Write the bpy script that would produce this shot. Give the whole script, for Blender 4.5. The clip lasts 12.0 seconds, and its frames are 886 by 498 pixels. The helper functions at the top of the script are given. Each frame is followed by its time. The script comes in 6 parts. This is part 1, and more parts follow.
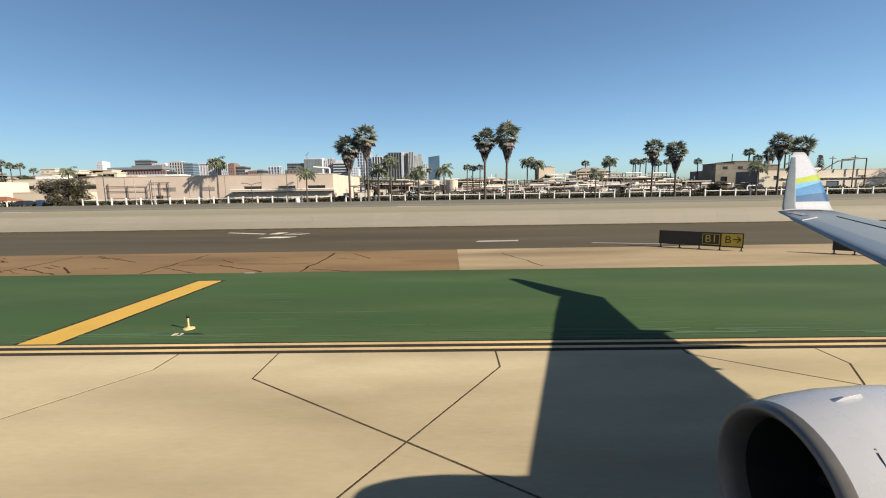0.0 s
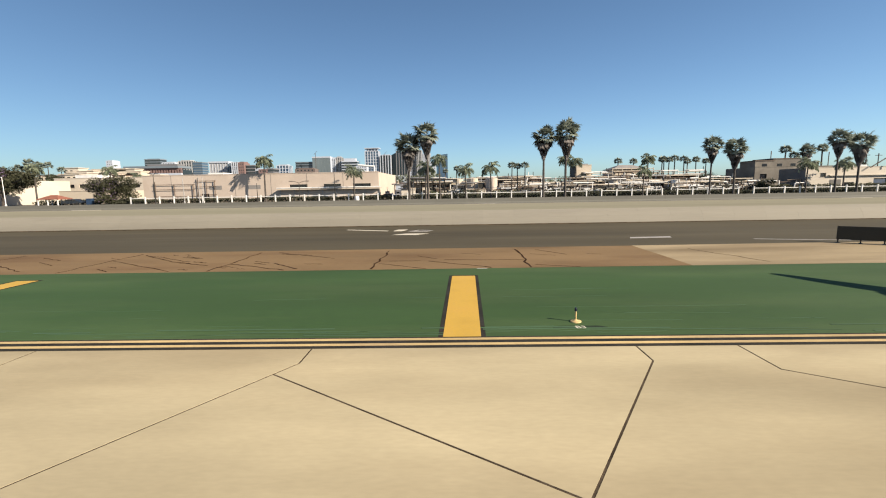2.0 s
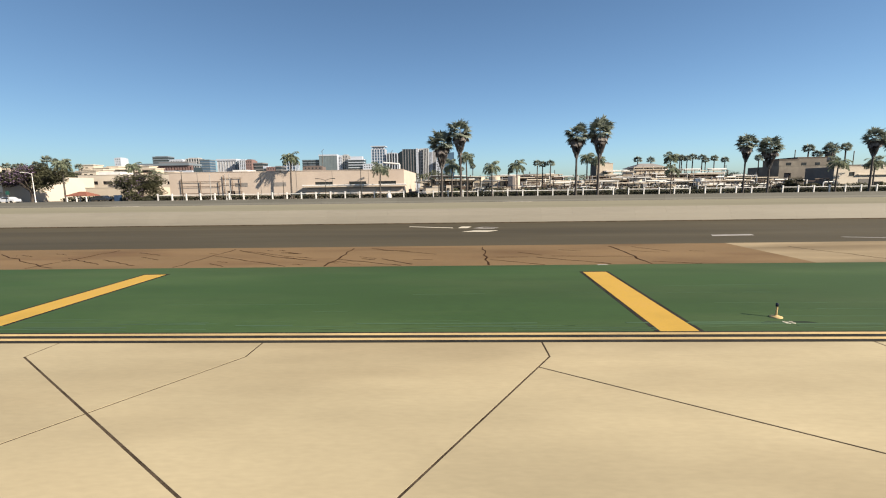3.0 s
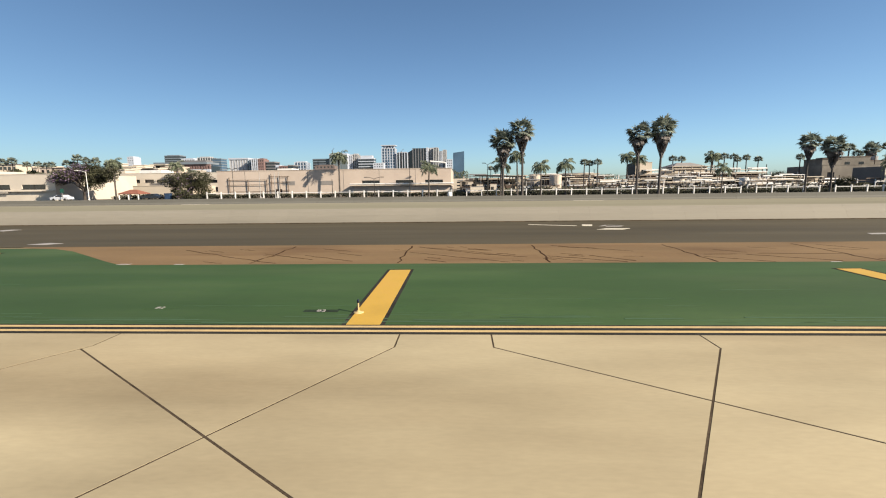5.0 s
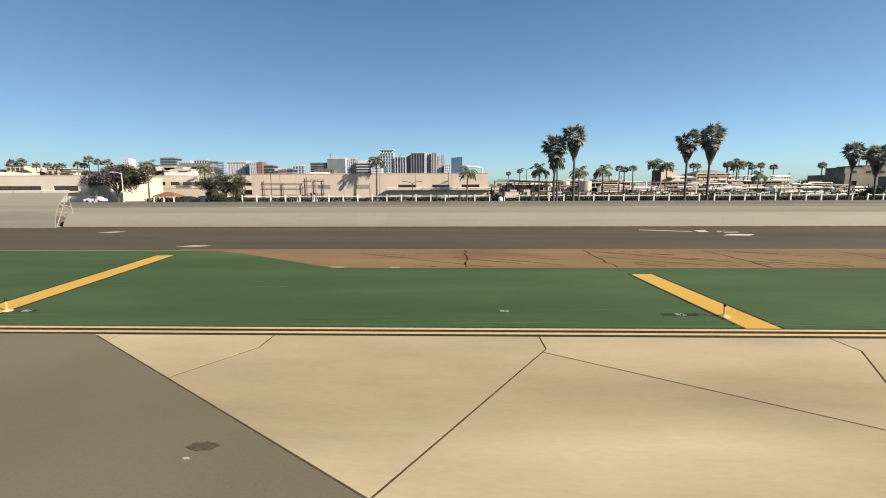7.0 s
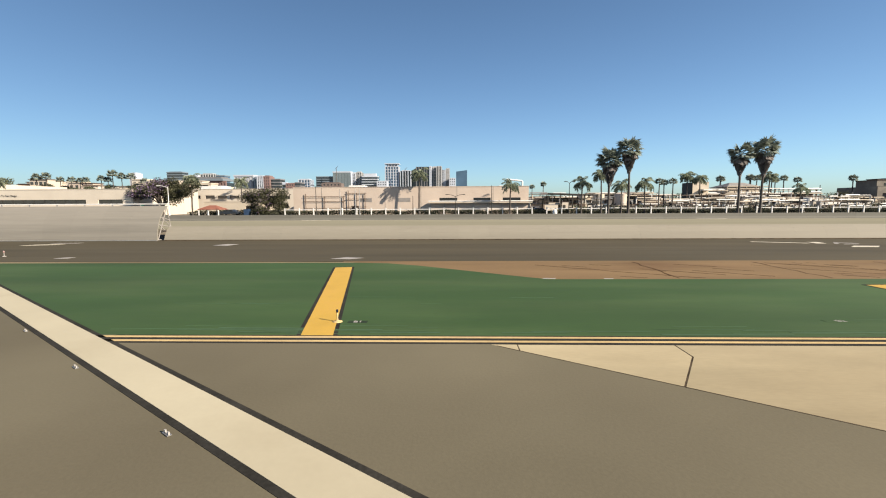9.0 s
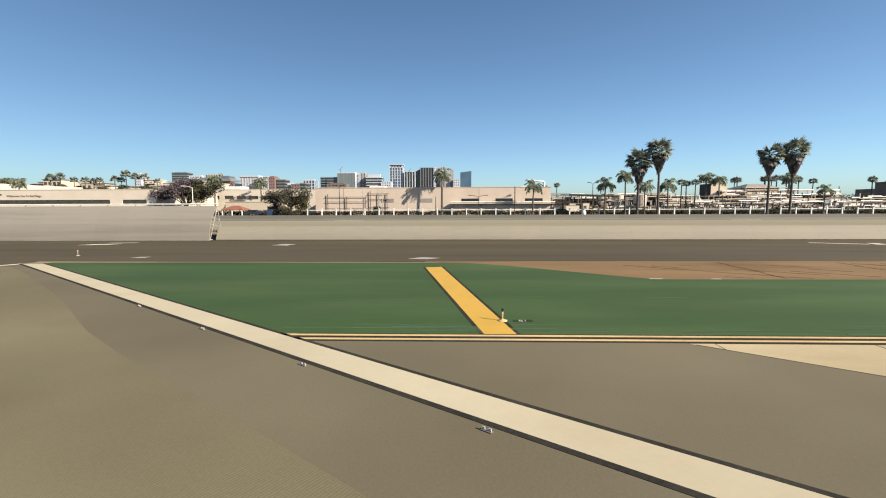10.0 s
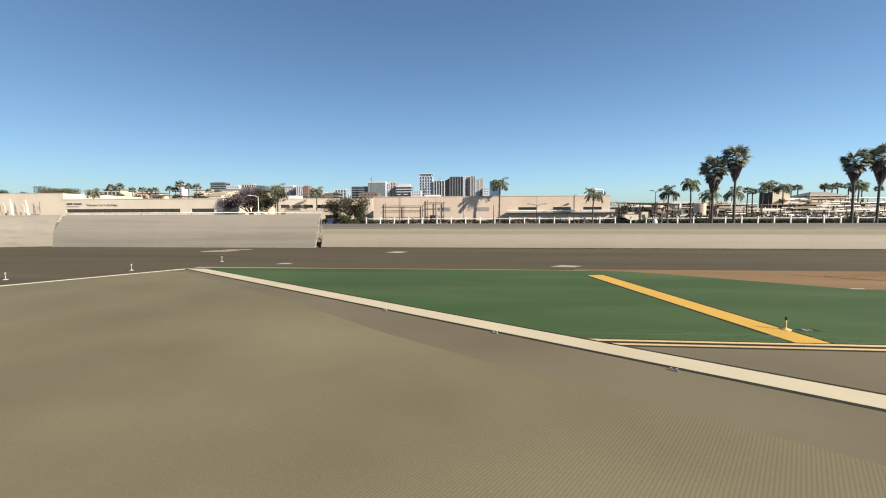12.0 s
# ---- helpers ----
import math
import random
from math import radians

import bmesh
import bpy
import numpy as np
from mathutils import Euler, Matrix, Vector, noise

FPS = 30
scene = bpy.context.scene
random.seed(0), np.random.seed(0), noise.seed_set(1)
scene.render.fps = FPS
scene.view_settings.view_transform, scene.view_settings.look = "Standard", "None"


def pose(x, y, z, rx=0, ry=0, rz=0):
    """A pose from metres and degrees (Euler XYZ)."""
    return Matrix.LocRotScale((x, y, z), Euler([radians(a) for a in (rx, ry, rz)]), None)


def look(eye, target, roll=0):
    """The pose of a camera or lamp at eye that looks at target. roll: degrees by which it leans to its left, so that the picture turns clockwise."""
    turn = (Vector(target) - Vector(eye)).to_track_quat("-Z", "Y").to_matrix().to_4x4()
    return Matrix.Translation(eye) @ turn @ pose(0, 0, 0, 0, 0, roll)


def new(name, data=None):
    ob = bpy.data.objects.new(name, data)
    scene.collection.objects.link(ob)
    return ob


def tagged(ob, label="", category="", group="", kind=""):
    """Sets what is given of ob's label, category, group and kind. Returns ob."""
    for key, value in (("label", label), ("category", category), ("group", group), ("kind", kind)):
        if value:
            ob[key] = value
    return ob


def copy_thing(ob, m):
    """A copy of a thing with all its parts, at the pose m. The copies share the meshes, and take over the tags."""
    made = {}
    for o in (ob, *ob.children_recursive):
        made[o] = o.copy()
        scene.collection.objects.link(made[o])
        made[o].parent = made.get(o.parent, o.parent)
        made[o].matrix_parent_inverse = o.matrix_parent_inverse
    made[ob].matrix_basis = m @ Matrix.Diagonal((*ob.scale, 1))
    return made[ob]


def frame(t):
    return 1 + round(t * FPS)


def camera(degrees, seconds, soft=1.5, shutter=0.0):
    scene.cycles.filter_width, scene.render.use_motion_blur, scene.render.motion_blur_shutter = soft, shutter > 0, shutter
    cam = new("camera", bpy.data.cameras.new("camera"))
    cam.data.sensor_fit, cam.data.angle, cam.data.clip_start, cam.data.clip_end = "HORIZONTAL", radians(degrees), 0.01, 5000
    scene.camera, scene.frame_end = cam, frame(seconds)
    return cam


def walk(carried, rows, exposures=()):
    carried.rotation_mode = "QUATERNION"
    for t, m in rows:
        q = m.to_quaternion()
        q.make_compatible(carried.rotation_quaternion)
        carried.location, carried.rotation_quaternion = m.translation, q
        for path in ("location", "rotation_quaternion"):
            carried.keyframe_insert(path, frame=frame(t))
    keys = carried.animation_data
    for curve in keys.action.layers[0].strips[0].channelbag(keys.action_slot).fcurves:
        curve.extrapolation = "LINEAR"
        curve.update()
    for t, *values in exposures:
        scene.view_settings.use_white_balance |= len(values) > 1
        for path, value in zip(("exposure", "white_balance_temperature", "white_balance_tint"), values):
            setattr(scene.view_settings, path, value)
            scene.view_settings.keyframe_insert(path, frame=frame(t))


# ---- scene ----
cam = camera(91.2, 12.0, 1.1)
PATH = [
    (0, (0.273, 0.54, 3.608), (0.241, 2.521, 3.334), -0.9),
    (0.5, (-2.2, 0.436, 3.61), (-2.235, 2.417, 3.335), -0.9),
    (1, (-4.79, 0.344, 3.653), (-4.829, 2.324, 3.376), -1.0),
    (1.5, (-7.372, 0.235, 3.686), (-7.415, 2.215, 3.407), -1.0),
    (2, (-10.033, 0.271, 3.654), (-10.081, 2.25, 3.373), -1.0),
    (2.5, (-12.677, 0.282, 3.668), (-12.733, 2.261, 3.383), -0.9),
    (3, (-15.289, 0.163, 3.608), (-15.354, 2.141, 3.32), -0.8),
    (4.8, (-24.511, -0.341, 3.617), (-24.597, 1.636, 3.327), -0.7),
    (5, (-25.554, -0.349, 3.615), (-25.642, 1.627, 3.324), -0.7),
    (5.5, (-28.169, -0.337, 3.63), (-28.252, 1.64, 3.341), -0.6),
    (6, (-30.859, -0.379, 3.594), (-30.934, 1.599, 3.309), -0.5),
    (6.5, (-33.587, -0.494, 3.61), (-33.651, 1.486, 3.33), -0.3),
    (7, (-36.307, -0.679, 3.643), (-36.361, 1.302, 3.374), -0.2),
    (7.2, (-37.354, -0.733, 3.643), (-37.405, 1.25, 3.383), -0.2),
    (8.8, (-45.45, -0.988, 3.59), (-45.502, 1.0, 3.382), -0.2),
    (9, (-46.471, -1.017, 3.613), (-46.527, 0.971, 3.404), -0.3),
    (9.5, (-49.09, -1.053, 3.585), (-49.149, 0.935, 3.379), -0.2),
    (10, (-51.503, -1.191, 3.585), (-51.567, 0.797, 3.38), -0.2),
    (10.5, (-53.724, -1.306, 3.609), (-53.801, 0.682, 3.404), -0.2),
    (11, (-55.746, -1.36, 3.539), (-55.844, 0.628, 3.341), -0.2),
    (11.5, (-57.584, -1.681, 3.572), (-57.715, 0.306, 3.388), -0.2),
    (12, (-59.246, -1.822, 3.549), (-59.427, 0.163, 3.385), -0.2),
]
walk(cam, [(t, look(eye, target, roll)) for t, eye, target, roll in PATH], [(0, 1.35), (7.0, 1.37), (9.0, 1.44), (12, 1.44)])

# ---------------------------------------------------------------- light
SUN_WAY = Vector((-1.74, 0.87, -1.0)).normalized()
world = bpy.data.worlds.new("sky")
scene.world = world
world.use_nodes = True
wn = world.node_tree
sky = wn.nodes.new("ShaderNodeTexSky")
sky.sky_type, sky.sun_disc = "NISHITA", False
sky.sun_elevation, sky.sun_rotation = radians(27.2), radians(116.6)
sky.air_density, sky.dust_density, sky.ozone_density, sky.altitude = 0.74, 0.8, 1.6, 0
# light scattered more than once evens the two sides of the sky out
even = wn.nodes.new("ShaderNodeTexSky")
even.sky_type, even.sun_disc = "NISHITA", False
even.sun_elevation, even.sun_rotation = radians(27.2), radians(218.0)
even.air_density, even.dust_density, even.ozone_density, even.altitude = 0.74, 0.8, 1.6, 0
blend = wn.nodes.new("ShaderNodeMix")
blend.data_type = "RGBA"
blend.inputs["Factor"].default_value = 0.5
wn.links.new(sky.outputs["Color"], blend.inputs["A"])
wn.links.new(even.outputs["Color"], blend.inputs["B"])
bg = wn.nodes["Background"]
bg.inputs["Strength"].default_value = 0.050
tint = wn.nodes.new("ShaderNodeVectorMath")
tint.operation = "MULTIPLY"
tint.inputs[1].default_value = (0.825, 0.97, 1.02)
wn.links.new(blend.outputs["Result"], tint.inputs[0])
wn.links.new(tint.outputs["Vector"], bg.inputs["Color"])
sun = new("sun", bpy.data.lights.new("sun", "SUN"))
sun.data.energy, sun.data.angle, sun.data.color = 5.0, radians(0.55), (1.0, 0.86, 0.66)
sun.matrix_world = Matrix.Translation((60, -80, 60)) @ SUN_WAY.to_track_quat("-Z", "Y").to_matrix().to_4x4()


# ---------------------------------------------------------------- materials
def surf(name, base, var=0.18, scale=0.5, fine=12.0, rough=0.8, metal=0.0, bump=0.15, stretch=(1, 1, 1),
         second=None, amount=0.0, spot=1.2, rand=0.0, spec=0.4, island=False, grain=0.6, lo=0.5, hi=0.72, groove=None, thin=0.0):
    """A weathered surface: two scales of tone, fine relief, an optional second colour in patches."""
    m = bpy.data.materials.new(name)
    m.use_nodes = True
    nt = m.node_tree
    n, k = nt.nodes, nt.links
    b = n["Principled BSDF"]
    geo = n.new("ShaderNodeNewGeometry")
    mp = n.new("ShaderNodeMapping")
    mp.inputs["Scale"].default_value = stretch
    k.new(geo.outputs["Position"], mp.inputs["Vector"])
    big, small = n.new("ShaderNodeTexNoise"), n.new("ShaderNodeTexNoise")
    big.inputs["Scale"].default_value, big.inputs["Detail"].default_value = scale, 5
    small.inputs["Scale"].default_value, small.inputs["Detail"].default_value = fine, 4
    for t in (big, small):
        k.new(mp.outputs["Vector"], t.inputs["Vector"])
    r1, r2 = n.new("ShaderNodeMapRange"), n.new("ShaderNodeMapRange")
    for r, t, v in ((r1, big, var), (r2, small, var * grain)):
        r.inputs["From Min"].default_value, r.inputs["From Max"].default_value = 0.3, 0.7
        r.inputs["To Min"].default_value, r.inputs["To Max"].default_value = 1 - v, 1 + v
        k.new(t.outputs["Fac"], r.inputs["Value"])
    mul = n.new("ShaderNodeMath")
    mul.operation = "MULTIPLY"
    k.new(r1.outputs["Result"], mul.inputs[0])
    k.new(r2.outputs["Result"], mul.inputs[1])
    tone = mul.outputs["Value"]
    if rand:
        if island:
            src = geo.outputs["Random Per Island"]
        else:
            src = n.new("ShaderNodeObjectInfo").outputs["Random"]
        rr = n.new("ShaderNodeMapRange")
        rr.inputs["To Min"].default_value, rr.inputs["To Max"].default_value = 1 - rand, 1 + rand
        k.new(src, rr.inputs["Value"])
        m2 = n.new("ShaderNodeMath")
        m2.operation = "MULTIPLY"
        k.new(tone, m2.inputs[0])
        k.new(rr.outputs["Result"], m2.inputs[1])
        tone = m2.outputs["Value"]
    if groove:
        # saw-cut grooves: (spacing, direction across them, depth of tone)
        gap, across, depth = groove
        dot, ang, sine, gr, m3 = n.new("ShaderNodeVectorMath"), n.new("ShaderNodeMath"), n.new("ShaderNodeMath"), n.new("ShaderNodeMapRange"), n.new("ShaderNodeMath")
        dot.operation, ang.operation, sine.operation, m3.operation = "DOT_PRODUCT", "MULTIPLY", "SINE", "MULTIPLY"
        k.new(geo.outputs["Position"], dot.inputs[0])
        dot.inputs[1].default_value = across
        k.new(dot.outputs["Value"], ang.inputs[0])
        ang.inputs[1].default_value = math.tau / gap
        k.new(ang.outputs["Value"], sine.inputs[0])
        k.new(sine.outputs["Value"], gr.inputs["Value"])
        gr.inputs["From Min"].default_value, gr.inputs["From Max"].default_value = -1, 0.4
        gr.inputs["To Min"].default_value, gr.inputs["To Max"].default_value = 1 - depth, 1 + depth * 0.4
        k.new(tone, m3.inputs[0])
        k.new(gr.outputs["Result"], m3.inputs[1])
        tone = m3.outputs["Value"]
    col = None
    if second:
        mix = n.new("ShaderNodeMix")
        mix.data_type = "RGBA"
        pat = n.new("ShaderNodeTexNoise")
        pat.inputs["Scale"].default_value, pat.inputs["Detail"].default_value = spot, 6
        k.new(mp.outputs["Vector"], pat.inputs["Vector"])
        rp = n.new("ShaderNodeMapRange")
        rp.inputs["From Min"].default_value, rp.inputs["From Max"].default_value = lo, hi
        rp.inputs["To Max"].default_value = amount
        k.new(pat.outputs["Fac"], rp.inputs["Value"])
        k.new(rp.outputs["Result"], mix.inputs["Factor"])
        mix.inputs["A"].default_value, mix.inputs["B"].default_value = (*base, 1), (*second, 1)
        col = mix.outputs["Result"]
    vm = n.new("ShaderNodeVectorMath")
    vm.operation = "SCALE"
    if col:
        k.new(col, vm.inputs[0])
    else:
        vm.inputs[0].default_value = base
    k.new(tone, vm.inputs["Scale"])
    k.new(vm.outputs["Vector"], b.inputs["Base Color"])
    b.inputs["Metallic"].default_value = metal
    b.inputs["Specular IOR Level"].default_value = spec
    rg = n.new("ShaderNodeMapRange")
    rg.inputs["To Min"].default_value, rg.inputs["To Max"].default_value = max(0.03, rough - 0.1), min(1, rough + 0.1)
    k.new(small.outputs["Fac"], rg.inputs["Value"])
    k.new(rg.outputs["Result"], b.inputs["Roughness"])
    if bump:
        bp = n.new("ShaderNodeBump")
        bp.inputs["Strength"].default_value, bp.inputs["Distance"].default_value = bump, 0.02
        k.new(small.outputs["Fac"], bp.inputs["Height"])
        k.new(bp.outputs["Normal"], b.inputs["Normal"])
    if thin:
        # light that passes through a thin leaf
        tr, both = n.new("ShaderNodeBsdfTranslucent"), n.new("ShaderNodeMixShader")
        k.new(vm.outputs["Vector"], tr.inputs["Color"])
        both.inputs["Fac"].default_value = thin
        k.new(b.outputs["BSDF"], both.inputs[1])
        k.new(tr.outputs["BSDF"], both.inputs[2])
        k.new(both.outputs["Shader"], n["Material Output"].inputs["Surface"])
    return m


CONCRETE = surf("apron_concrete", (0.339, 0.291, 0.196), 0.20, 0.42, 16, 0.9, bump=0.05, stretch=(0.3, 1, 1), second=(0.214, 0.174, 0.112), amount=1.0, spot=0.24, rand=0.06, spec=0.15, grain=0.22, lo=0.42, hi=0.72)
SEALANT = surf("joint_sealant", (0.058, 0.044, 0.032), 0.45, 1.6, 20, 0.95, spec=0.05)
RUNWAY = surf("grooved_asphalt", (0.128, 0.117, 0.076), 0.14, 0.16, 18, 0.9, bump=0.1, second=(0.103, 0.091, 0.061), amount=0.8, spot=0.09, spec=0.15, grain=0.4, lo=0.42, hi=0.72, groove=(0.054, (0.824, -0.566, 0), 0.13))
RUNEDGE = surf("smooth_runway_asphalt", (0.113, 0.101, 0.072), 0.12, 0.15, 18, 0.9, bump=0.1, second=(0.096, 0.084, 0.059), amount=0.8, spot=0.12, spec=0.15, grain=0.4, lo=0.42, hi=0.72)
GREEN = surf("green_paint", (0.027, 0.059, 0.018), 0.20, 0.22, 10, 0.85, stretch=(0.25, 1, 1), second=(0.052, 0.083, 0.032), amount=0.75, spot=0.35, spec=0.25, grain=0.5, lo=0.44, hi=0.75)
DARKGREEN = surf("dark_green_patch", (0.018, 0.030, 0.018), 0.3, 1.0, 12, 0.9, spec=0.15)
GREENWORN = surf("worn_green_paint", (0.046, 0.087, 0.048), 0.2, 0.5, 10, 0.85, stretch=(0.3, 1, 1), spec=0.2)
BROWN = surf("stained_shoulder", (0.156, 0.104, 0.056), 0.14, 0.3, 10, 0.9, stretch=(0.35, 1, 1), second=(0.103, 0.061, 0.032), amount=0.8, spot=0.35, spec=0.15, lo=0.48, hi=0.74)
TAN = surf("tan_shoulder", (0.263, 0.210, 0.136), 0.12, 0.3, 10, 0.9, stretch=(0.2, 1, 1), second=(0.153, 0.116, 0.072), amount=1.0, spot=0.32, spec=0.15, lo=0.45, hi=0.68)
ASPHALT = surf("service_asphalt", (0.054, 0.046, 0.030), 0.18, 0.25, 14, 0.9, stretch=(0.12, 1, 1), second=(0.071, 0.062, 0.042), amount=0.7, spot=0.4, spec=0.2)
BLACKPAINT = surf("black_paint_edge", (0.026, 0.025, 0.023), 0.3, 1.0, 16, 0.95, spec=0.06)
OIL = surf("old_oil_stain", (0.060, 0.052, 0.036), 0.35, 3.0, 16, 0.9, spec=0.1)
CRACK = surf("tarred_crack", (0.0330, 0.0165, 0.0083), 0.35, 1.0, 16, 0.95, spec=0.05)
YELLOW = surf("yellow_paint", (0.425, 0.265, 0.041), 0.10, 0.8, 14, 0.65, second=(0.350, 0.203, 0.046), amount=0.5, spot=0.8)
LINEYELLOW = surf("worn_yellow_line", (0.421, 0.311, 0.157), 0.16, 0.8, 14, 0.8, stretch=(0.3, 1, 1), second=(0.304, 0.223, 0.137), amount=0.6, spec=0.2)
STRIPEPAINT = surf("cream_stripe_paint", (0.370, 0.337, 0.256), 0.06, 0.35, 9, 0.8, second=(0.299, 0.264, 0.193), amount=0.7, spot=0.3, grain=0.3, spec=0.2, bump=0.05, lo=0.45, hi=0.8)
WHITEPAINT = surf("white_paint", (0.488, 0.452, 0.383), 0.10, 0.7, 12, 0.7, second=(0.388, 0.351, 0.294), amount=0.5, spot=0.7)
OLDWHITE = surf("worn_white_paint", (0.277, 0.264, 0.260), 0.15, 0.7, 12, 0.75)
BARRIER = surf("barrier_concrete", (0.164, 0.152, 0.129), 0.07, 0.15, 5, 0.8, stretch=(0.15, 1, 2), second=(0.143, 0.132, 0.113), amount=0.5, spot=0.8, rand=0.02)
DEFLECTOR = surf("deflector_steel", (0.164, 0.154, 0.138), 0.08, 0.2, 6, 0.6, stretch=(0.06, 1, 2.2), second=(0.115, 0.108, 0.097), amount=0.7, spot=0.9, rand=0.02)
ROADGREY = surf("highway_concrete", (0.207, 0.197, 0.153), 0.08, 0.1, 5, 1.0, stretch=(0.1, 1, 1), second=(0.177, 0.167, 0.135), amount=0.6, spot=0.25, spec=0.0)
ROADDARK = surf("highway_asphalt", (0.094, 0.092, 0.085), 0.08, 0.1, 5, 0.9, stretch=(0.1, 1, 1), spec=0.08)
MEDIAN = surf("weathered_barrier_concrete", (0.102, 0.100, 0.092), 0.10, 0.15, 5, 0.9, stretch=(0.15, 1, 2), second=(0.077, 0.077, 0.071), amount=0.6, spot=0.6, rand=0.06)
EARTH = surf("dry_ground", (0.122, 0.105, 0.085), 0.2, 0.05, 3, 0.95, second=(0.055, 0.064, 0.034), amount=0.8, spot=0.04)
STEEL = surf("galvanised_steel", (0.252, 0.253, 0.264), 0.15, 2, 20, 0.45, metal=0.6)
RUST = surf("brown_steel", (0.066, 0.044, 0.034), 0.25, 2, 14, 0.7)
DARKSTEEL = surf("dark_painted_steel", (0.0193, 0.0182, 0.0165), 0.2, 2, 14, 0.6)
WHITESTEEL = surf("white_painted_steel", (0.529, 0.529, 0.539), 0.08, 1.5, 14, 0.5)
CREAM = surf("cream_stucco", (0.390, 0.344, 0.292), 0.06, 0.2, 4, 0.9, second=(0.325, 0.281, 0.233), amount=0.4, spot=0.2)
PINKWALL = surf("beige_pink_stucco", (0.375, 0.318, 0.281), 0.06, 0.2, 4, 0.9, second=(0.334, 0.278, 0.246), amount=0.5, spot=0.15)
VENTGREY = surf("grey_beige_louvre", (0.200, 0.188, 0.185), 0.1, 0.5, 6, 0.8)
GREYSHED = surf("grey_brown_render", (0.119, 0.107, 0.096), 0.18, 0.3, 4, 0.9, second=(0.160, 0.148, 0.127), amount=0.6, spot=0.3)
GREYWALL = surf("grey_block_wall", (0.112, 0.106, 0.106), 0.12, 0.3, 4, 0.9)
WHITEWALL = surf("white_stucco", (0.4101, 0.3714, 0.3282), 0.06, 0.2, 4, 0.9, second=(0.3538, 0.3159, 0.2728), amount=0.5, spot=0.12)
ROOFRED = surf("red_tile", (0.177, 0.068, 0.048), 0.2, 1.0, 6, 0.85)
GLASS = surf("dark_window_glass", (0.0110, 0.0121, 0.0165), 0.2, 0.5, 3, 0.12, bump=0, spec=0.6)
BLUEGLASS = surf("blue_curtain_glass", (0.041, 0.077, 0.129), 0.12, 0.05, 1, 0.2, bump=0, spec=0.6)
DKGLASS = surf("dark_curtain_glass", (0.0154, 0.0209, 0.0264), 0.15, 0.05, 1, 0.2, bump=0, spec=0.6)
# distance haze is mixed into the bluish pale, tan and grey tower concretes
TOWERPALE = surf("hazed_pale_tower_concrete", (0.324, 0.356, 0.428), 0.05, 0.05, 1, 0.85, bump=0)
TOWERTAN = surf("hazed_tan_tower_concrete", (0.283, 0.288, 0.310), 0.05, 0.05, 1, 0.85, bump=0)
TOWERRED = surf("red_tower_brick", (0.111, 0.088, 0.085), 0.1, 0.05, 1, 0.85, bump=0)
TOWERBROWN = surf("brown_tower_concrete", (0.114, 0.114, 0.127), 0.08, 0.05, 1, 0.85, bump=0)
TOWERBRICK = surf("red_tower_brick", (0.138, 0.090, 0.089), 0.1, 0.05, 1, 0.85, bump=0)
GREENGLASS = surf("grey_green_glass", (0.111, 0.137, 0.154), 0.1, 0.05, 1, 0.35, bump=0)
TOWERGREY = surf("hazed_grey_tower_concrete", (0.111, 0.137, 0.171), 0.06, 0.05, 1, 0.85, bump=0)
BARK = surf("palm_bark", (0.050, 0.044, 0.042), 0.25, 1.0, 8, 0.95, stretch=(1, 1, 3), bump=0.4)
TREEBARK = surf("tree_bark", (0.047, 0.038, 0.034), 0.25, 1.0, 8, 0.95, bump=0.4)
FROND = surf("palm_frond", (0.187, 0.214, 0.183), 0.2, 0.8, 6, 0.6, bump=0, spec=0.3, rand=0.4, island=True, thin=0.35)
SKIRT = surf("dead_palm_frond", (0.138, 0.126, 0.125), 0.25, 0.8, 6, 0.85, bump=0, rand=0.35, island=True, thin=0.15)
FEATHER = surf("queen_palm_frond", (0.187, 0.214, 0.158), 0.2, 0.8, 6, 0.6, bump=0, rand=0.35, island=True, thin=0.4, spec=0.2)
LEAF = surf("dark_leaves", (0.062, 0.064, 0.040), 0.3, 0.5, 5, 0.8, bump=0, rand=0.3, island=True, spec=0.15, thin=0.3)
BLOSSOM = surf("jacaranda_blossom", (0.150, 0.110, 0.185), 0.2, 0.6, 5, 0.9, bump=0, rand=0.25, island=True, spec=0.1, thin=0.3)
HEDGE = surf("hedge_leaves", (0.036, 0.039, 0.024), 0.2, 0.6, 5, 0.8, bump=0, rand=0.2, island=True, thin=0.2)
FARTREE = surf("far_tree_leaves", (0.067, 0.077, 0.044), 0.2, 0.3, 3, 0.75, bump=0, rand=0.3, island=True, thin=0.2)
AIRWHITE = surf("aircraft_white_paint", (0.354, 0.370, 0.417), 0.03, 0.5, 6, 0.28, bump=0)
AIRGREY = surf("aircraft_grey_paint", (0.136, 0.163, 0.193), 0.05, 0.6, 6, 0.5, bump=0)
SLATGREY = surf("aircraft_slat_paint", (0.108, 0.137, 0.175), 0.06, 0.6, 6, 0.4, bump=0)
EDGEGREY = surf("leading_edge_grey", (0.090, 0.113, 0.136), 0.06, 0.6, 6, 0.5, bump=0)
LIPMETAL = surf("inlet_lip_alloy", (0.135, 0.130, 0.128), 0.06, 1.0, 8, 0.45, metal=0.35, bump=0)
DUCT = surf("dark_inlet_duct", (0.0165, 0.0165, 0.0187), 0.2, 1.0, 8, 0.5, bump=0)
LIME = surf("lime_band_paint", (0.249, 0.304, 0.048), 0.04, 0.5, 6, 0.5, bump=0)
SKYBAND = surf("light_blue_band_paint", (0.111, 0.270, 0.410), 0.04, 0.5, 6, 0.5, bump=0)
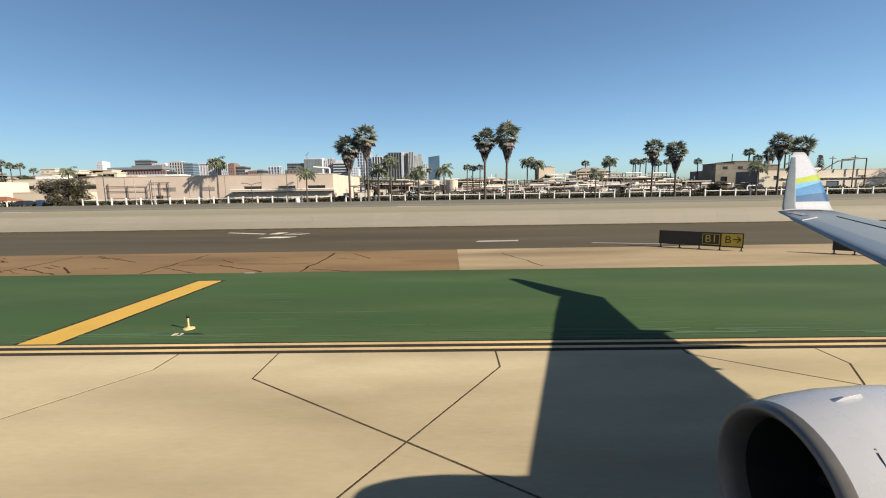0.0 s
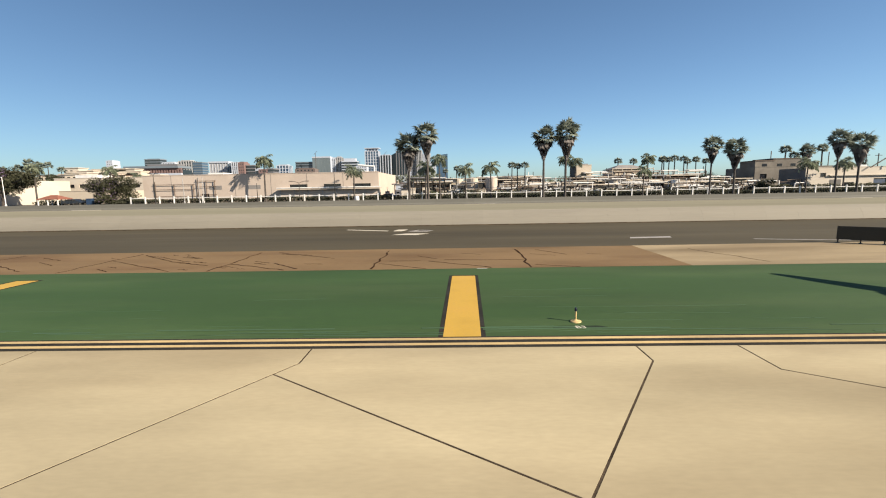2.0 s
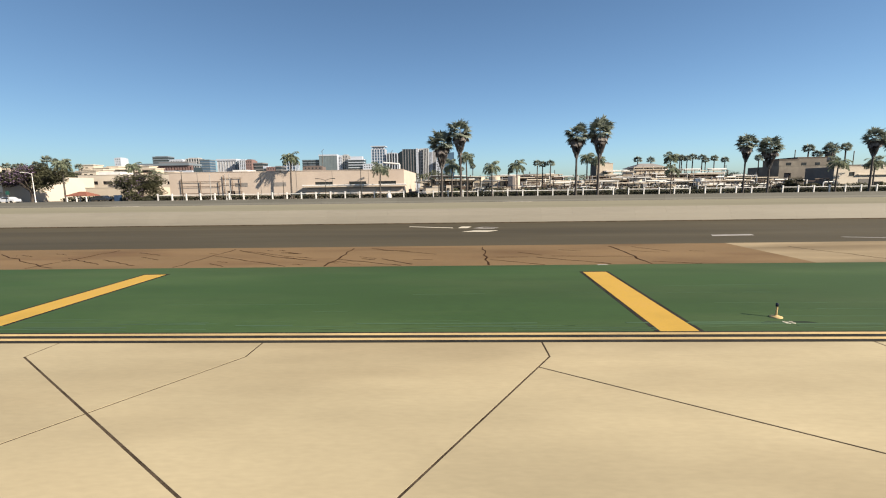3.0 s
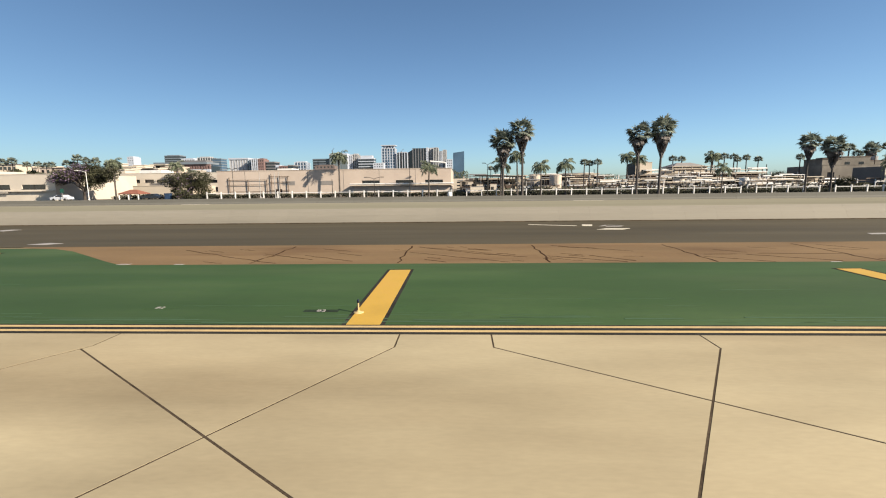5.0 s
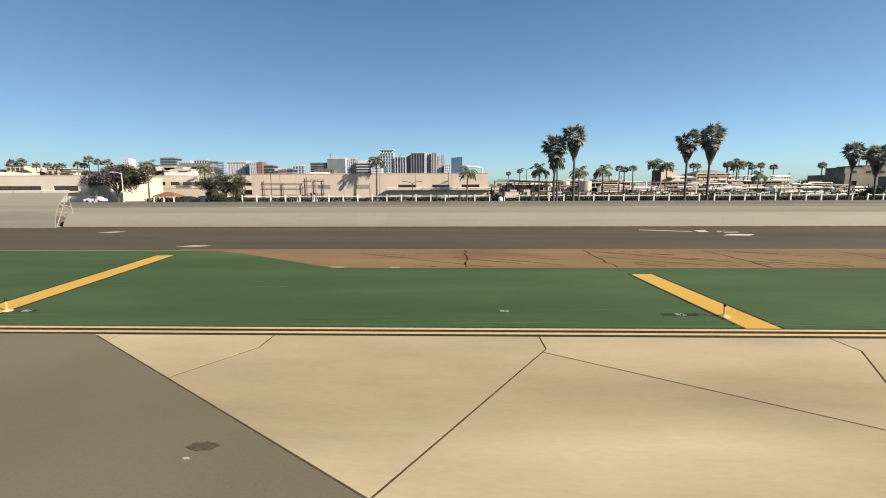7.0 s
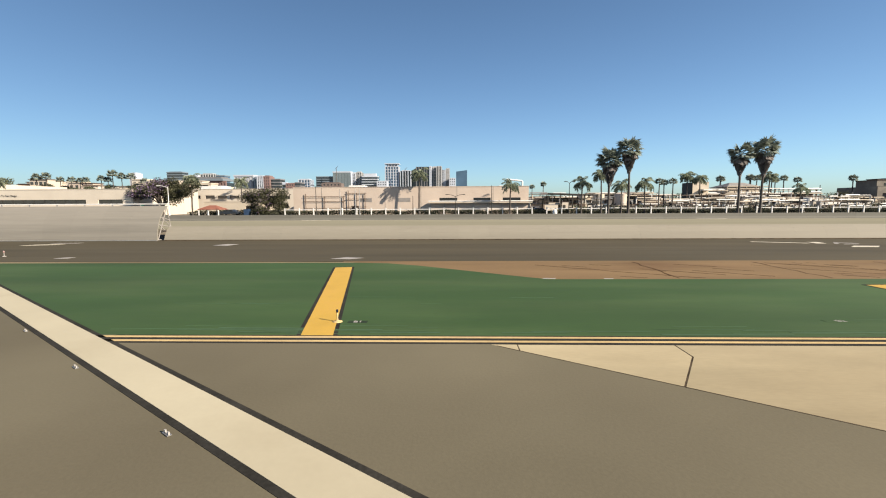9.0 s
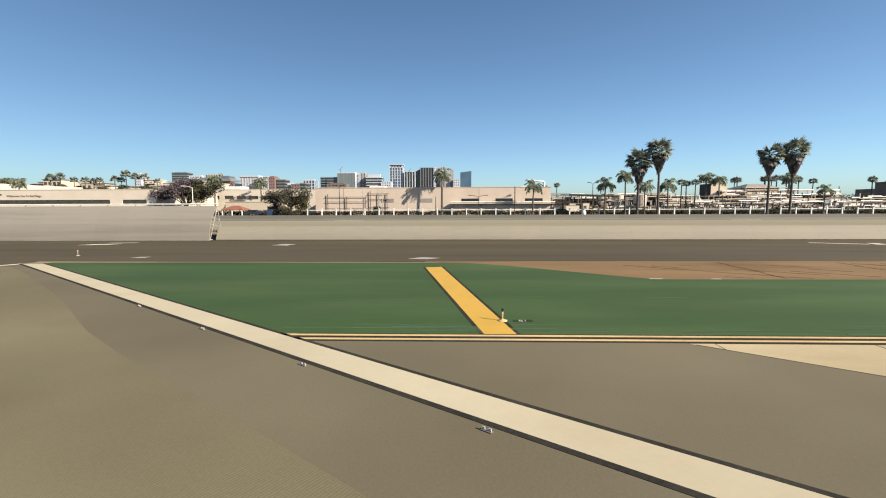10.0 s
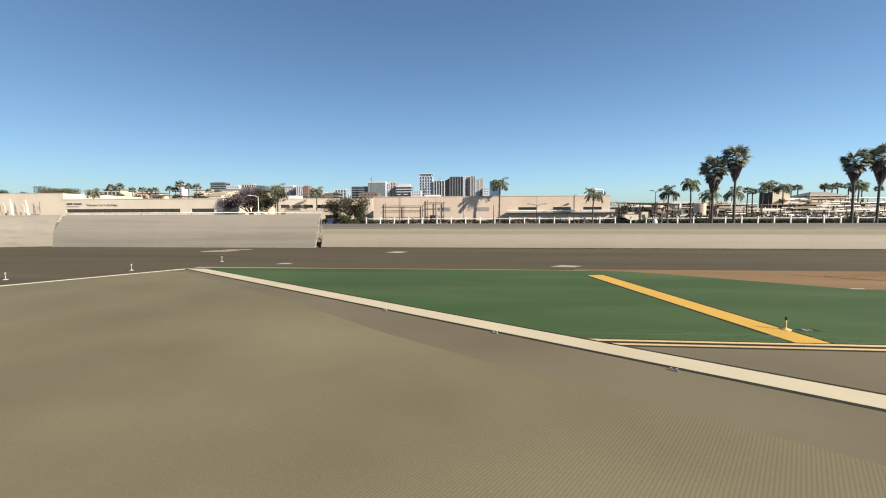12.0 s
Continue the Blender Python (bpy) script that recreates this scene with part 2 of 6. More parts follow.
MIDBAND = surf("mid_blue_band_paint", (0.045, 0.152, 0.314), 0.04, 0.5, 6, 0.5, bump=0)
DEEPBAND = surf("deep_blue_band_paint", (0.022, 0.077, 0.177), 0.04, 0.5, 6, 0.5, bump=0)
SIGNYELLOW = surf("sign_yellow_face", (0.399, 0.276, 0.021), 0.05, 1, 8, 0.4, bump=0)
SIGNBLACK = surf("sign_black_face", (0.0088, 0.0083, 0.0077), 0.15, 1, 8, 0.4, bump=0)
SIGNGREEN = surf("road_sign_green", (0.009, 0.058, 0.044), 0.1, 1, 8, 0.4, bump=0)
REDLENS = surf("pale_red_lens", (0.204, 0.132, 0.128), 0.1, 1, 8, 0.3, bump=0)
BLUELENS = surf("blue_lens", (0.0066, 0.0099, 0.0275), 0.1, 1, 8, 0.15, bump=0)
TYRE = surf("tyre_rubber", (0.0138, 0.0138, 0.0138), 0.15, 2, 20, 0.9)
CARWHITE = surf("white_car_paint", (0.415, 0.440, 0.506), 0.03, 1, 8, 0.25, bump=0)
CARDARK = surf("dark_car_paint", (0.016, 0.021, 0.031), 0.1, 1, 8, 0.25, bump=0)
BLUEBOX = surf("blue_painted_steel", (0.016, 0.035, 0.079), 0.12, 1, 8, 0.5)
TEXTDARK = surf("dark_wall_lettering", (0.055, 0.050, 0.048), 0.1, 1, 8, 0.6, bump=0)


# ---------------------------------------------------------------- mesh helpers
def thing(name, loc, label, category, group="", kind="", rz=0.0):
    ob = new(name)
    ob.empty_display_size = 0.3
    ob.matrix_basis = pose(*loc, 0, 0, rz)
    return tagged(ob, label, category, group, kind)


def part(name, bm, material, parent=None, label=""):
    me = bpy.data.meshes.new(name)
    bmesh.ops.recalc_face_normals(bm, faces=bm.faces)
    bm.to_mesh(me)
    bm.free()
    me.materials.append(material)
    ob = new(name, me)
    ob.parent = parent
    return tagged(ob, label)


def raw(name, verts, faces, material, parent=None, label="", smooth=False):
    me = bpy.data.meshes.new(name)
    me.from_pydata(verts, [], faces)
    me.materials.append(material)
    if smooth:
        me.polygons.foreach_set("use_smooth", [True] * len(me.polygons))
    ob = new(name, me)
    ob.parent = parent
    return tagged(ob, label)


def box(bm, x0, y0, z0, x1, y1, z1):
    v = [bm.verts.new(p) for p in ((x0, y0, z0), (x1, y0, z0), (x1, y1, z0), (x0, y1, z0), (x0, y0, z1), (x1, y0, z1), (x1, y1, z1), (x0, y1, z1))]
    for f in ((3, 2, 1, 0), (4, 5, 6, 7), (0, 1, 5, 4), (1, 2, 6, 5), (2, 3, 7, 6), (3, 0, 4, 7)):
        bm.faces.new([v[i] for i in f])
    return bm


def boxes(*rows):
    bm = bmesh.new()
    for r in rows:
        box(bm, *r)
    return bm


def rod(bm, a, b, r0, r1=None, n=8, caps=True):
    a, b = Vector(a), Vector(b)
    r1 = r0 if r1 is None else r1
    w = (b - a).normalized()
    u = w.orthogonal().normalized()
    s = w.cross(u)
    rings = []
    for p, r in ((a, r0), (b, r1)):
        rings.append([bm.verts.new(p + (u * math.cos(i * math.tau / n) + s * math.sin(i * math.tau / n)) * r) for i in range(n)])
    for i in range(n):
        bm.faces.new((rings[0][i], rings[0][(i + 1) % n], rings[1][(i + 1) % n], rings[1][i]))
    if caps:
        bm.faces.new(rings[0][::-1])
        bm.faces.new(rings[1])
    return bm


def rods(rows, r, n=6):
    bm = bmesh.new()
    for a, b in rows:
        rod(bm, a, b, r, n=n)
    return bm


def prism(bm, pts, z0, z1):
    lo = [bm.verts.new((x, y, z0)) for x, y in pts]
    hi = [bm.verts.new((x, y, z1)) for x, y in pts]
    n = len(pts)
    bm.faces.new(lo[::-1])
    bm.faces.new(hi)
    for i in range(n):
        bm.faces.new((lo[i], lo[(i + 1) % n], hi[(i + 1) % n], hi[i]))
    return bm


def lathe(bm, prof, n=24, axis="z"):
    """Turn (r, h) points round an axis through the origin."""
    rings = []
    for r, h in prof:
        ring = []
        for i in range(n):
            c, s = math.cos(i * math.tau / n) * r, math.sin(i * math.tau / n) * r
            ring.append(bm.verts.new((c, s, h) if axis == "z" else (h, c, s)))
        rings.append(ring)
    for a, b in zip(rings, rings[1:]):
        for i in range(n):
            bm.faces.new((a[i], a[(i + 1) % n], b[(i + 1) % n], b[i]))
    return bm


def smooth(ob):
    ob.data.polygons.foreach_set("use_smooth", [True] * len(ob.data.polygons))
    return ob


def sheet(name, pts, top, material, label, category="ground", depth=0.03):
    """A paved patch: a thin slab whose top lies at the given height."""
    ob = part(name, prism(bmesh.new(), pts, top - depth, top), material)
    return tagged(ob, label, category, kind="structure")


def strip(pts, width):
    """A ribbon of quads along a list of points on the ground, as (left, right) pairs."""
    out = []
    for i, p in enumerate(pts):
        a = Vector(pts[max(0, i - 1)])
        b = Vector(pts[min(len(pts) - 1, i + 1)])
        d = (b - a).normalized()
        nrm = Vector((-d.y, d.x)) * width / 2
        out.append((Vector(p) + nrm, Vector(p) - nrm))
    return out


def ribbon(bm, pts, width, z, h=0.004):
    pr = strip(pts, width)
    for (a, b), (c, d) in zip(pr, pr[1:]):
        prism(bm, [(b.x, b.y), (d.x, d.y), (c.x, c.y), (a.x, a.y)], z - h, z)
    return bm


def grown(poly, gap):
    """A convex outline, listed counter-clockwise, moved outwards by gap."""
    n = len(poly)
    out = []
    for i in range(n):
        p0, p1, p2 = Vector(poly[i - 1]), Vector(poly[i]), Vector(poly[(i + 1) % n])
        d0, d1 = (p1 - p0).normalized(), (p2 - p1).normalized()
        n0, n1 = Vector((d0.y, -d0.x)), Vector((d1.y, -d1.x))
        out.append(tuple(p1 + (n0 + n1) * gap / (1 + n0.dot(n1))))
    return out


def pieces(name, bm, material, parent, places):
    """Alike parts on one mesh, at the places given."""
    first = None
    for p in places:
        if first is None:
            ob = first = part(name, bm, material, parent)
        else:
            ob = new(name, first.data)
            ob.parent = parent
        ob.matrix_basis = pose(*p)


def lerp(a, b, f):
    return a + (b - a) * f


# ---------------------------------------------------------------- the ground
PLATEAU = 0.95


def height(x, y):
    z = PLATEAU * min(1, max(0, (y - 42.9) / 2.2)) if y > 42.9 else -0.05
    if y > 150 and x < -120:
        fy, fx = min(1, (y - 150) / 120), min(1, (-120 - x) / 90)
        z += 12.5 * fy * fy * (3 - 2 * fy) * fx * fx * (3 - 2 * fx)
    return z


gx = [-3000, -1500, -800, -520, -440, -380, -330, -290, -260, -235, -210, -190, -170, -150, -135, -120, -100, -60, 0, 60, 120, 250, 600, 1500, 3000]
gy = [-1500, -300, -60, 0, 20, 42.9, 44, 45.1, 60, 100, 125, 150, 165, 180, 195, 210, 225, 240, 255, 270, 320, 420, 700, 1400, 4000]
raw("ground", [(x, y, height(x, y)) for y in gy for x in gx],
    [(j * len(gx) + i, j * len(gx) + i + 1, (j + 1) * len(gx) + i + 1, (j + 1) * len(gx) + i) for j in range(len(gy) - 1) for i in range(len(gx) - 1)], EARTH)
tagged(bpy.data.objects["ground"], "dry brown earth ground under the airfield and city", "ground", kind="structure")

# white runway edge stripe: far and near edge
BF0, BF1 = Vector((-77.15, 24.65)), Vector((-47.15, 4.05))
BN0, BN1 = Vector((-78.45, 24.6)), Vector((-48.75, 4.05))
bd = (BF1 - BF0).normalized()
BF2, BN2 = BF1 + bd * 56, BN1 + bd * 56

sheet("runway_asphalt", [(-46.0, 10.15), (-37.43, 4.07), (24.0, -39.57), (24.0, -45), (-126.6, -45), (-78.6, 24.7), (-77.1, 24.6), (-56.5, 10.56), (-46.0, 10.56)], 0.004,
      RUNEDGE, "brownish smooth asphalt along the runway edge stripe", "runway", 0.04)
sheet("grooved_runway", [(-79.3, 23.2), (-126.4, -44.9), (6.0, -44.9), (6.0, -37.8), (-50.0, 1.9), (-57.3, 7.15), (-59.4, 8.55), (-62.1, 10.6), (-66.9, 14.9), (-73.8, 20.4), (-77.6, 23.2)], 0.008,
      RUNWAY, "olive-grey asphalt of the runway with fine saw-cut grooves", "runway", 0.006)
sheet("green_shoulder", [(-77.2, 25.3), (-77.0, 24.65), (-56.4, 10.56), (60, 10.56), (60, 19.75), (16, 19.75), (-42.0, 19.5), (-43.4, 20.4), (-46.2, 22.4), (-48.6, 24.1), (-50.6, 25.1), (-52.5, 25.4)], 0.0,
      GREEN, "green painted asphalt shoulder with streaky wear", "shoulder")
sheet("brown_shoulder", [(-53.5, 25.45), (-52.5, 25.404), (-50.6, 25.104), (-48.6, 24.104), (-46.2, 22.404), (-43.4, 20.404), (-42.0, 19.504), (0.7, 19.66), (0.7, 26.35), (-53.5, 26.0)], 0.0,
      BROWN, "brown stained and cracked asphalt shoulder", "shoulder")
sheet("tan_shoulder", [(0.704, 19.66), (60, 19.76), (60, 27.2), (0.704, 26.4)], 0.0, TAN, "pale tan paved shoulder beside the guidance signs", "shoulder")
sheet("service_road", [(-280, 25.75), (-78, 25.75), (-53.5, 26.01), (0.9, 26.36), (60, 27.21), (160, 28), (160, 43.6), (-280, 43.6)], -0.002,
      ASPHALT, "dark worn asphalt service road along the blast fence", "road")
sheet("side_asphalt", [(-280, 25.74), (-79.1, 25.74), (-78.65, 24.7), (-126.7, -45), (-280, -45)], -0.002, ASPHALT, "dark asphalt beyond the runway edge line", "road")
sheet("shoulder_edge", [(-78.4, 25.31), (-52.5, 25.41), (-53.5, 25.62), (-78.4, 25.7)], 0.002, TAN, "thin pale concrete edge between green paint and road", "kerb")
sheet("east_apron", [(24, -45), (160, -45), (160, 9.86), (24, 9.86)], -0.004, CONCRETE, "pale concrete apron", "apron")

# double yellow edge line on its black base
line_base = sheet("line_base", [(-57.0, 9.86), (60, 9.86), (60, 10.555), (-55.9, 10.555)], 0.008, BLACKPAINT, "black painted base of the double taxiway edge line", "marking", 0.012)
for y0, y1 in ((9.99, 10.13), (10.33, 10.47)):
    ob = part("yellow_line", prism(bmesh.new(), [(-56.9 - (y0 - 10.2) * 1.4, y0), (60, y0), (60, y1), (-56.9 - (y1 - 10.2) * 1.4, y1)], 0.008, 0.012), LINEYELLOW, line_base)

# yellow bars across the shoulder
for pts in ([(-10.32, 10.56), (-9.38, 10.56), (-9.15, 17.95), (-10.1, 17.95)],
            [(-28.63, 10.56), (-27.72, 10.56), (-27.78, 18.05), (-28.68, 18.0)],
            [(-50.75, 10.56), (-49.85, 10.56), (-52.38, 23.5), (-53.3, 23.3)]):
    c = Vector((sum(p[0] for p in pts) / 4, sum(p[1] for p in pts) / 4))
    bar = thing("shoulder_bar", (c.x, c.y, 0), "broad yellow painted bar with a black outline across the green shoulder", "marking", "shoulder bars", "structure")
    loc = [(x - c.x, y - c.y) for x, y in pts]
    part("outline", prism(bmesh.new(), grown(loc, 0.12), -0.004, 0.004), BLACKPAINT, bar)
    part("bar", prism(bmesh.new(), loc, 0.004, 0.009), YELLOW, bar)

# runway stripe with dark borders, and the thin line that leaves its tip
for nm, a0, a1, b0, b1, z, mt, lab in (
        ("stripe_border", BN0, BN2, BF0, BF2, 0.012, BLACKPAINT, "dark border beneath the runway edge stripe"),
        ("runway_stripe", BN0, BN2, BF0, BF2, 0.017, STRIPEPAINT, "broad cream-white runway edge stripe")):
    o = Vector((-bd.y, bd.x)) * (0.13 if nm == "stripe_border" else 0.0)
    sheet(nm, [tuple(a0 - o), tuple(a1 - o), tuple(b1 + o), tuple(b0 + o)], z, mt, lab, "marking", 0.008)
thin = [(-78.45, 24.6), (-83.2, 17.6), (-126.5, -45)]
bmx = ribbon(bmesh.new(), thin, 0.32, 0.011)
tagged(part("edge_line", bmx, WHITEPAINT), "thin white edge line beside the runway asphalt", "marking", kind="structure")

# marks on the service road
for pts, mt in (([(2.0, 29.9), (4.9, 30.1), (5.1, 30.75), (2.3, 30.6)], OLDWHITE), ([(-54.75, 27.3), (-53.4, 27.1), (-52.6, 27.75), (-53.9, 28.1)], OLDWHITE),
                ([(-68.0, 36.8), (-66.6, 36.6), (-66.2, 37.9), (-67.4, 38.1)], OLDWHITE), ([(-86.0, 37.0), (-83.6, 37.6), (-82.9, 38.4), (-85.2, 37.9)], WHITEPAINT),
                ([(-85.0, 39.0), (-82.5, 39.3), (-82.3, 39.8), (-84.6, 39.5)], OLDWHITE), ([(-73.9, 27.6), (-73.0, 27.7), (-72.9, 28.3), (-73.6, 28.2)], OLDWHITE),
                ([(-19.6, 38.9), (-15.7, 37.35), (-15.6, 37.75), (-19.5, 39.3)], WHITEPAINT), ([(-15.2, 37.3), (-14.4, 37.2), (-14.0, 38.6), (-14.9, 38.7)], WHITEPAINT),
                ([(-14.9, 34.3), (-13.0, 34.1), (-12.0, 35.0), (-13.9, 35.2)], WHITEPAINT), ([(-13.6, 36.4), (-12.2, 36.6), (-11.9, 37.0), (-13.3, 36.8)], OLDWHITE),
                ([(-13.0, 37.8), (-11.9, 37.3), (-11.7, 37.5), (-12.8, 38.1)], OLDWHITE), ([(-13.9, 37.0), (-13.6, 36.9), (-12.8, 38.0), (-13.1, 38.1)], OLDWHITE),
                ([(9.5, 28.6), (14.5, 27.3), (14.5, 27.5), (9.5, 28.8)], OLDWHITE)):
    sheet("road_mark", pts, 0.006, mt, "worn white paint mark on the service road", "marking", 0.006)

# tar-sealed cracks and tyre scuffs on the brown shoulder
cracks = bmesh.new()
rc = random.Random(5)
JOINTS = [(-6.45, 0.11), (-13.8, 0.08), (-21.4, 0.10), (-28.57, 0.08), (-35.7, 0.08)]
DIAGONALS = [(-13.7, 21.2, -11.3, 19.7, 0.06), (-13.3, 21.9, -11.7, 21.9, 0.05), (-11.3, 21.8, -8.3, 19.8, 0.09), (-10.5, 22.1, -6.5, 21.8, 0.06), (-6.2, 20.4, -4.3, 19.7, 0.06), (-5.3, 25.2, -4.0, 23.3, 0.06),
             (-28.4, 23.0, -23.3, 19.8, 0.07), (-28.1, 25.1, -24.4, 22.3, 0.08), (-24.4, 22.3, -22.3, 21.3, 0.09), (-25.2, 24.0, -24.1, 23.6, 0.09), (-21.3, 21.6, -17.9, 19.8, 0.09), (-20.4, 22.4, -19.4, 21.8, 0.06)]
LATER = [(-19.1, 21.7, -17.4, 20.1, 0.10), (-20.3, 25.4, -16.4, 23.0, 0.07), (-12.0, 23.5, -10.9, 22.4, 0.06), (-17.5, 21.4, -16.5, 21.3, 0.05), (-41.8, 24.3, -34.5, 19.8, 0.07), (-35.6, 22.3, -33.0, 20.7, 0.08),
         (-33.9, 22.1, -30.9, 20.3, 0.07), (-33.7, 24.5, -31.8, 23.5, 0.07), (-32.4, 22.9, -30.8, 21.9, 0.06), (-28.1, 25.1, -23.9, 22.5, 0.06), (-27.4, 20.7, -26.3, 19.9, 0.06), (3.2, 24.8, 4.6, 20.4, 0.05)]
for x0, y0, x1, y1, w in [(x, 25.5, x - 0.05, 19.75, w) for x, w in JOINTS] + DIAGONALS + LATER:
    n = 9
    ln = math.hypot(x1 - x0, y1 - y0)
    px, py = (y0 - y1) / ln, (x1 - x0) / ln
    pts = []
    for i in range(n):
        f = i / (n - 1)
        off = rc.uniform(-0.02, 0.02) * ln * (0 < i < n - 1)
        pts.append((lerp(x0, x1, f) + px * off, lerp(y0, y1, f) + py * off))
    for k in range(n - 1):
        ribbon(cracks, pts[k:k + 2], w * rc.uniform(0.6, 1.25), 0.005)
for i in range(26):
    x, y = rc.uniform(-44, -1.5), rc.uniform(20.2, 25.2)
    ln = rc.uniform(0.4, 1.4)
    pts = [(x + ln * k / 4, min(25.9, max(19.9, y - 0.5 * ln * k / 4 + rc.uniform(-0.08, 0.08)))) for k in range(5)]
    ribbon(cracks, [p for p in pts if p[0] < 0.4 and p[0] > -40.5], rc.choice((0.03, 0.05, 0.08)), 0.005)
tagged(part("pavement_cracks", cracks, CRACK), "dark tar-sealed cracks and scuffs in the brown shoulder", "crack", kind="stuff")

# pale scrape marks on the green paint
scr = bmesh.new()
for i in range(110):
    x, y = rc.uniform(-72, 30), rc.choice((10.7, 10.8, 10.9, 11.0, 11.1, 11.3, 11.5, 11.8, 12.4, 13.2, 14.4, 15.5)) + rc.uniform(-0.06, 0.06)
    if y > 10.56 and x > -56 - (y - 10.56) * 1.3:
        ln = rc.uniform(0.8, 4.0)
        ribbon(scr, [(x, y), (x + ln * 0.5, y + rc.uniform(-0.05, 0.05)), (x + ln, y + rc.uniform(-0.08, 0.08))], rc.uniform(0.012, 0.03), 0.004)
for row in range(5):
    x = -55.0 + rc.uniform(0, 4)
    while x < 28:
        y, ln = 10.72 + 0.13 * row, rc.uniform(1.5, 6.0)
        ribbon(scr, [(x, y), (x + ln * 0.4, y + rc.uniform(-0.015, 0.015)), (x + ln, y)], rc.uniform(0.03, 0.09), 0.0085)
        x += ln + rc.uniform(1.0, 12.0)
tagged(part("scrape_marks", scr, GREENWORN), "pale streaky scrape marks worn into the green paint", "marking", kind="stuff")

# pale paint chips along the green edge, an oil spot on the runway asphalt
for pts in ([(-42.3, 19.62), (-41.7, 19.6), (-41.6, 19.78), (-42.2, 19.8)], [(-39.4, 19.58), (-38.95, 19.56), (-38.9, 19.68), (-39.35, 19.7)], [(-9.0, 19.55), (-8.5, 19.55), (-8.55, 19.66), (-8.95, 19.66)]):
    sheet("paint_chip", pts, 0.006, OLDWHITE, "small pale chip of old paint at the shoulder's edge", "marking", 0.006)
for nm, cx, cy, rx, ry, mt, lab in (("oil_stain", -39.92, 5.02, 0.25, 0.12, OIL, "dark irregular oil spot on the asphalt"), ("pale_stain", -40.0, 4.74, 0.06, 0.025, OLDWHITE, "small pale scuff on the asphalt")):
    pts = [(cx + rx * math.cos(a * math.tau / 28) * (0.88 + 0.12 * math.sin(a * 1.35)), cy + ry * math.sin(a * math.tau / 28) * (0.9 + 0.1 * math.cos(a * 1.8))) for a in range(28)]
    sheet(nm, pts, 0.012, mt, lab, "stain", 0.006)

# land beyond the fence: pale highway lanes, dark lanes, lane dashes
sheet("highway_near", [(-330, 45.3), (260, 45.3), (260, 70.0), (-330, 70.0)], PLATEAU + 0.02, ROADGREY, "pale grey concrete highway lanes beyond the blast fence", "road")
sheet("highway_far", [(-330, 70.02), (260, 70.02), (260, 103.6), (-330, 103.6)], PLATEAU + 0.02, ROADDARK, "darker asphalt highway lanes before the white railing", "road")
for x in (-172, -117, -71.5, -8, 50):
    sheet("lane_dash", [(x, 69.0), (x + 4.6, 69.0), (x + 4.6, 69.5), (x, 69.5)], PLATEAU + 0.026, WHITEPAINT, "white lane dash on the highway", "marking", 0.006)
sheet("highway_edge_line", [(-330, 69.7), (260, 69.7), (260, 69.85), (-330, 69.85)], PLATEAU + 0.026, OLDWHITE, "thin worn white lane line on the highway", "marking", 0.006)

# concrete median barrier between the pale and the far lanes, section by section
median = thing("median_barrier", (-330, 70.6, PLATEAU), "dark weathered concrete median barrier of the highway", "barrier", kind="structure")
bm = bmesh.new()
prof = [(-0.30, 0.0), (-0.30, 0.08), (-0.13, 0.33), (-0.075, 0.89), (0.075, 0.89), (0.13, 0.33), (0.30, 0.08), (0.30, 0.0)]
ends = [[bm.verts.new((x, y, z)) for y, z in prof] for x in (0.0, 6.09)]
bm.faces.new(ends[0])
bm.faces.new(ends[1][::-1])
for i in range(8):
    bm.faces.new((ends[0][i], ends[1][i], ends[1][(i + 1) % 8], ends[0][(i + 1) % 8]))
bmesh.ops.recalc_face_normals(bm, faces=bm.faces)
pieces("section", bm, MEDIAN, median, [(6.1 * i, 0, 0) for i in range(96)])

# ---------------------------------------------------------------- the aircraft
plane = thing("airliner", (5.95, -1.31, 0.0), "white regional airliner with grey wing and striped blue and lime winglet", "aircraft")
PX, PY = 5.95, -1.31


def loft(rows, n=18):
    """Aerofoil skin through rows of (leading edge, chord, thickness, cant)."""
    bm = bmesh.new()
    rings = []
    for (x, y, z), chord, thick, cant in rows:
        up = Vector((0, -math.sin(cant), math.cos(cant)))
        ring = []
        for i in range(n):
            a = i / n * math.tau
            c = 0.5 * (1 + math.cos(a))
            t = thick * chord * 2.6 * (0.30 * math.sqrt(max(c, 0)) - 0.13 * c - 0.35 * c * c + 0.28 * c ** 3 - 0.10 * c ** 4)
            s = 1.0 if a < math.pi else -0.7
            p = Vector((x + c * chord - PX, y - PY, z)) + up * (t * s)
            ring.append(bm.verts.new(p))
        rings.append(ring)
    for r0, r1 in zip(rings, rings[1:]):
        for i in range(n):
            bm.faces.new((r0[i], r0[(i + 1) % n], r1[(i + 1) % n], r1[i]))
    bm.faces.new(rings[0][::-1])
    bm.faces.new(rings[-1])
    return bm


def wing_le(y):
    return (8.86 - 0.451 * (12.05 - y), y, 2.88 - 0.080 * (12.05 - y))


def wing_chord(y):
    for (y0, c0), (y1, c1) in zip(CHORD, CHORD[1:]):
        if y <= y1:
            return lerp(c0, c1, (y - y0) / (y1 - y0))
    return CHORD[-1][1]


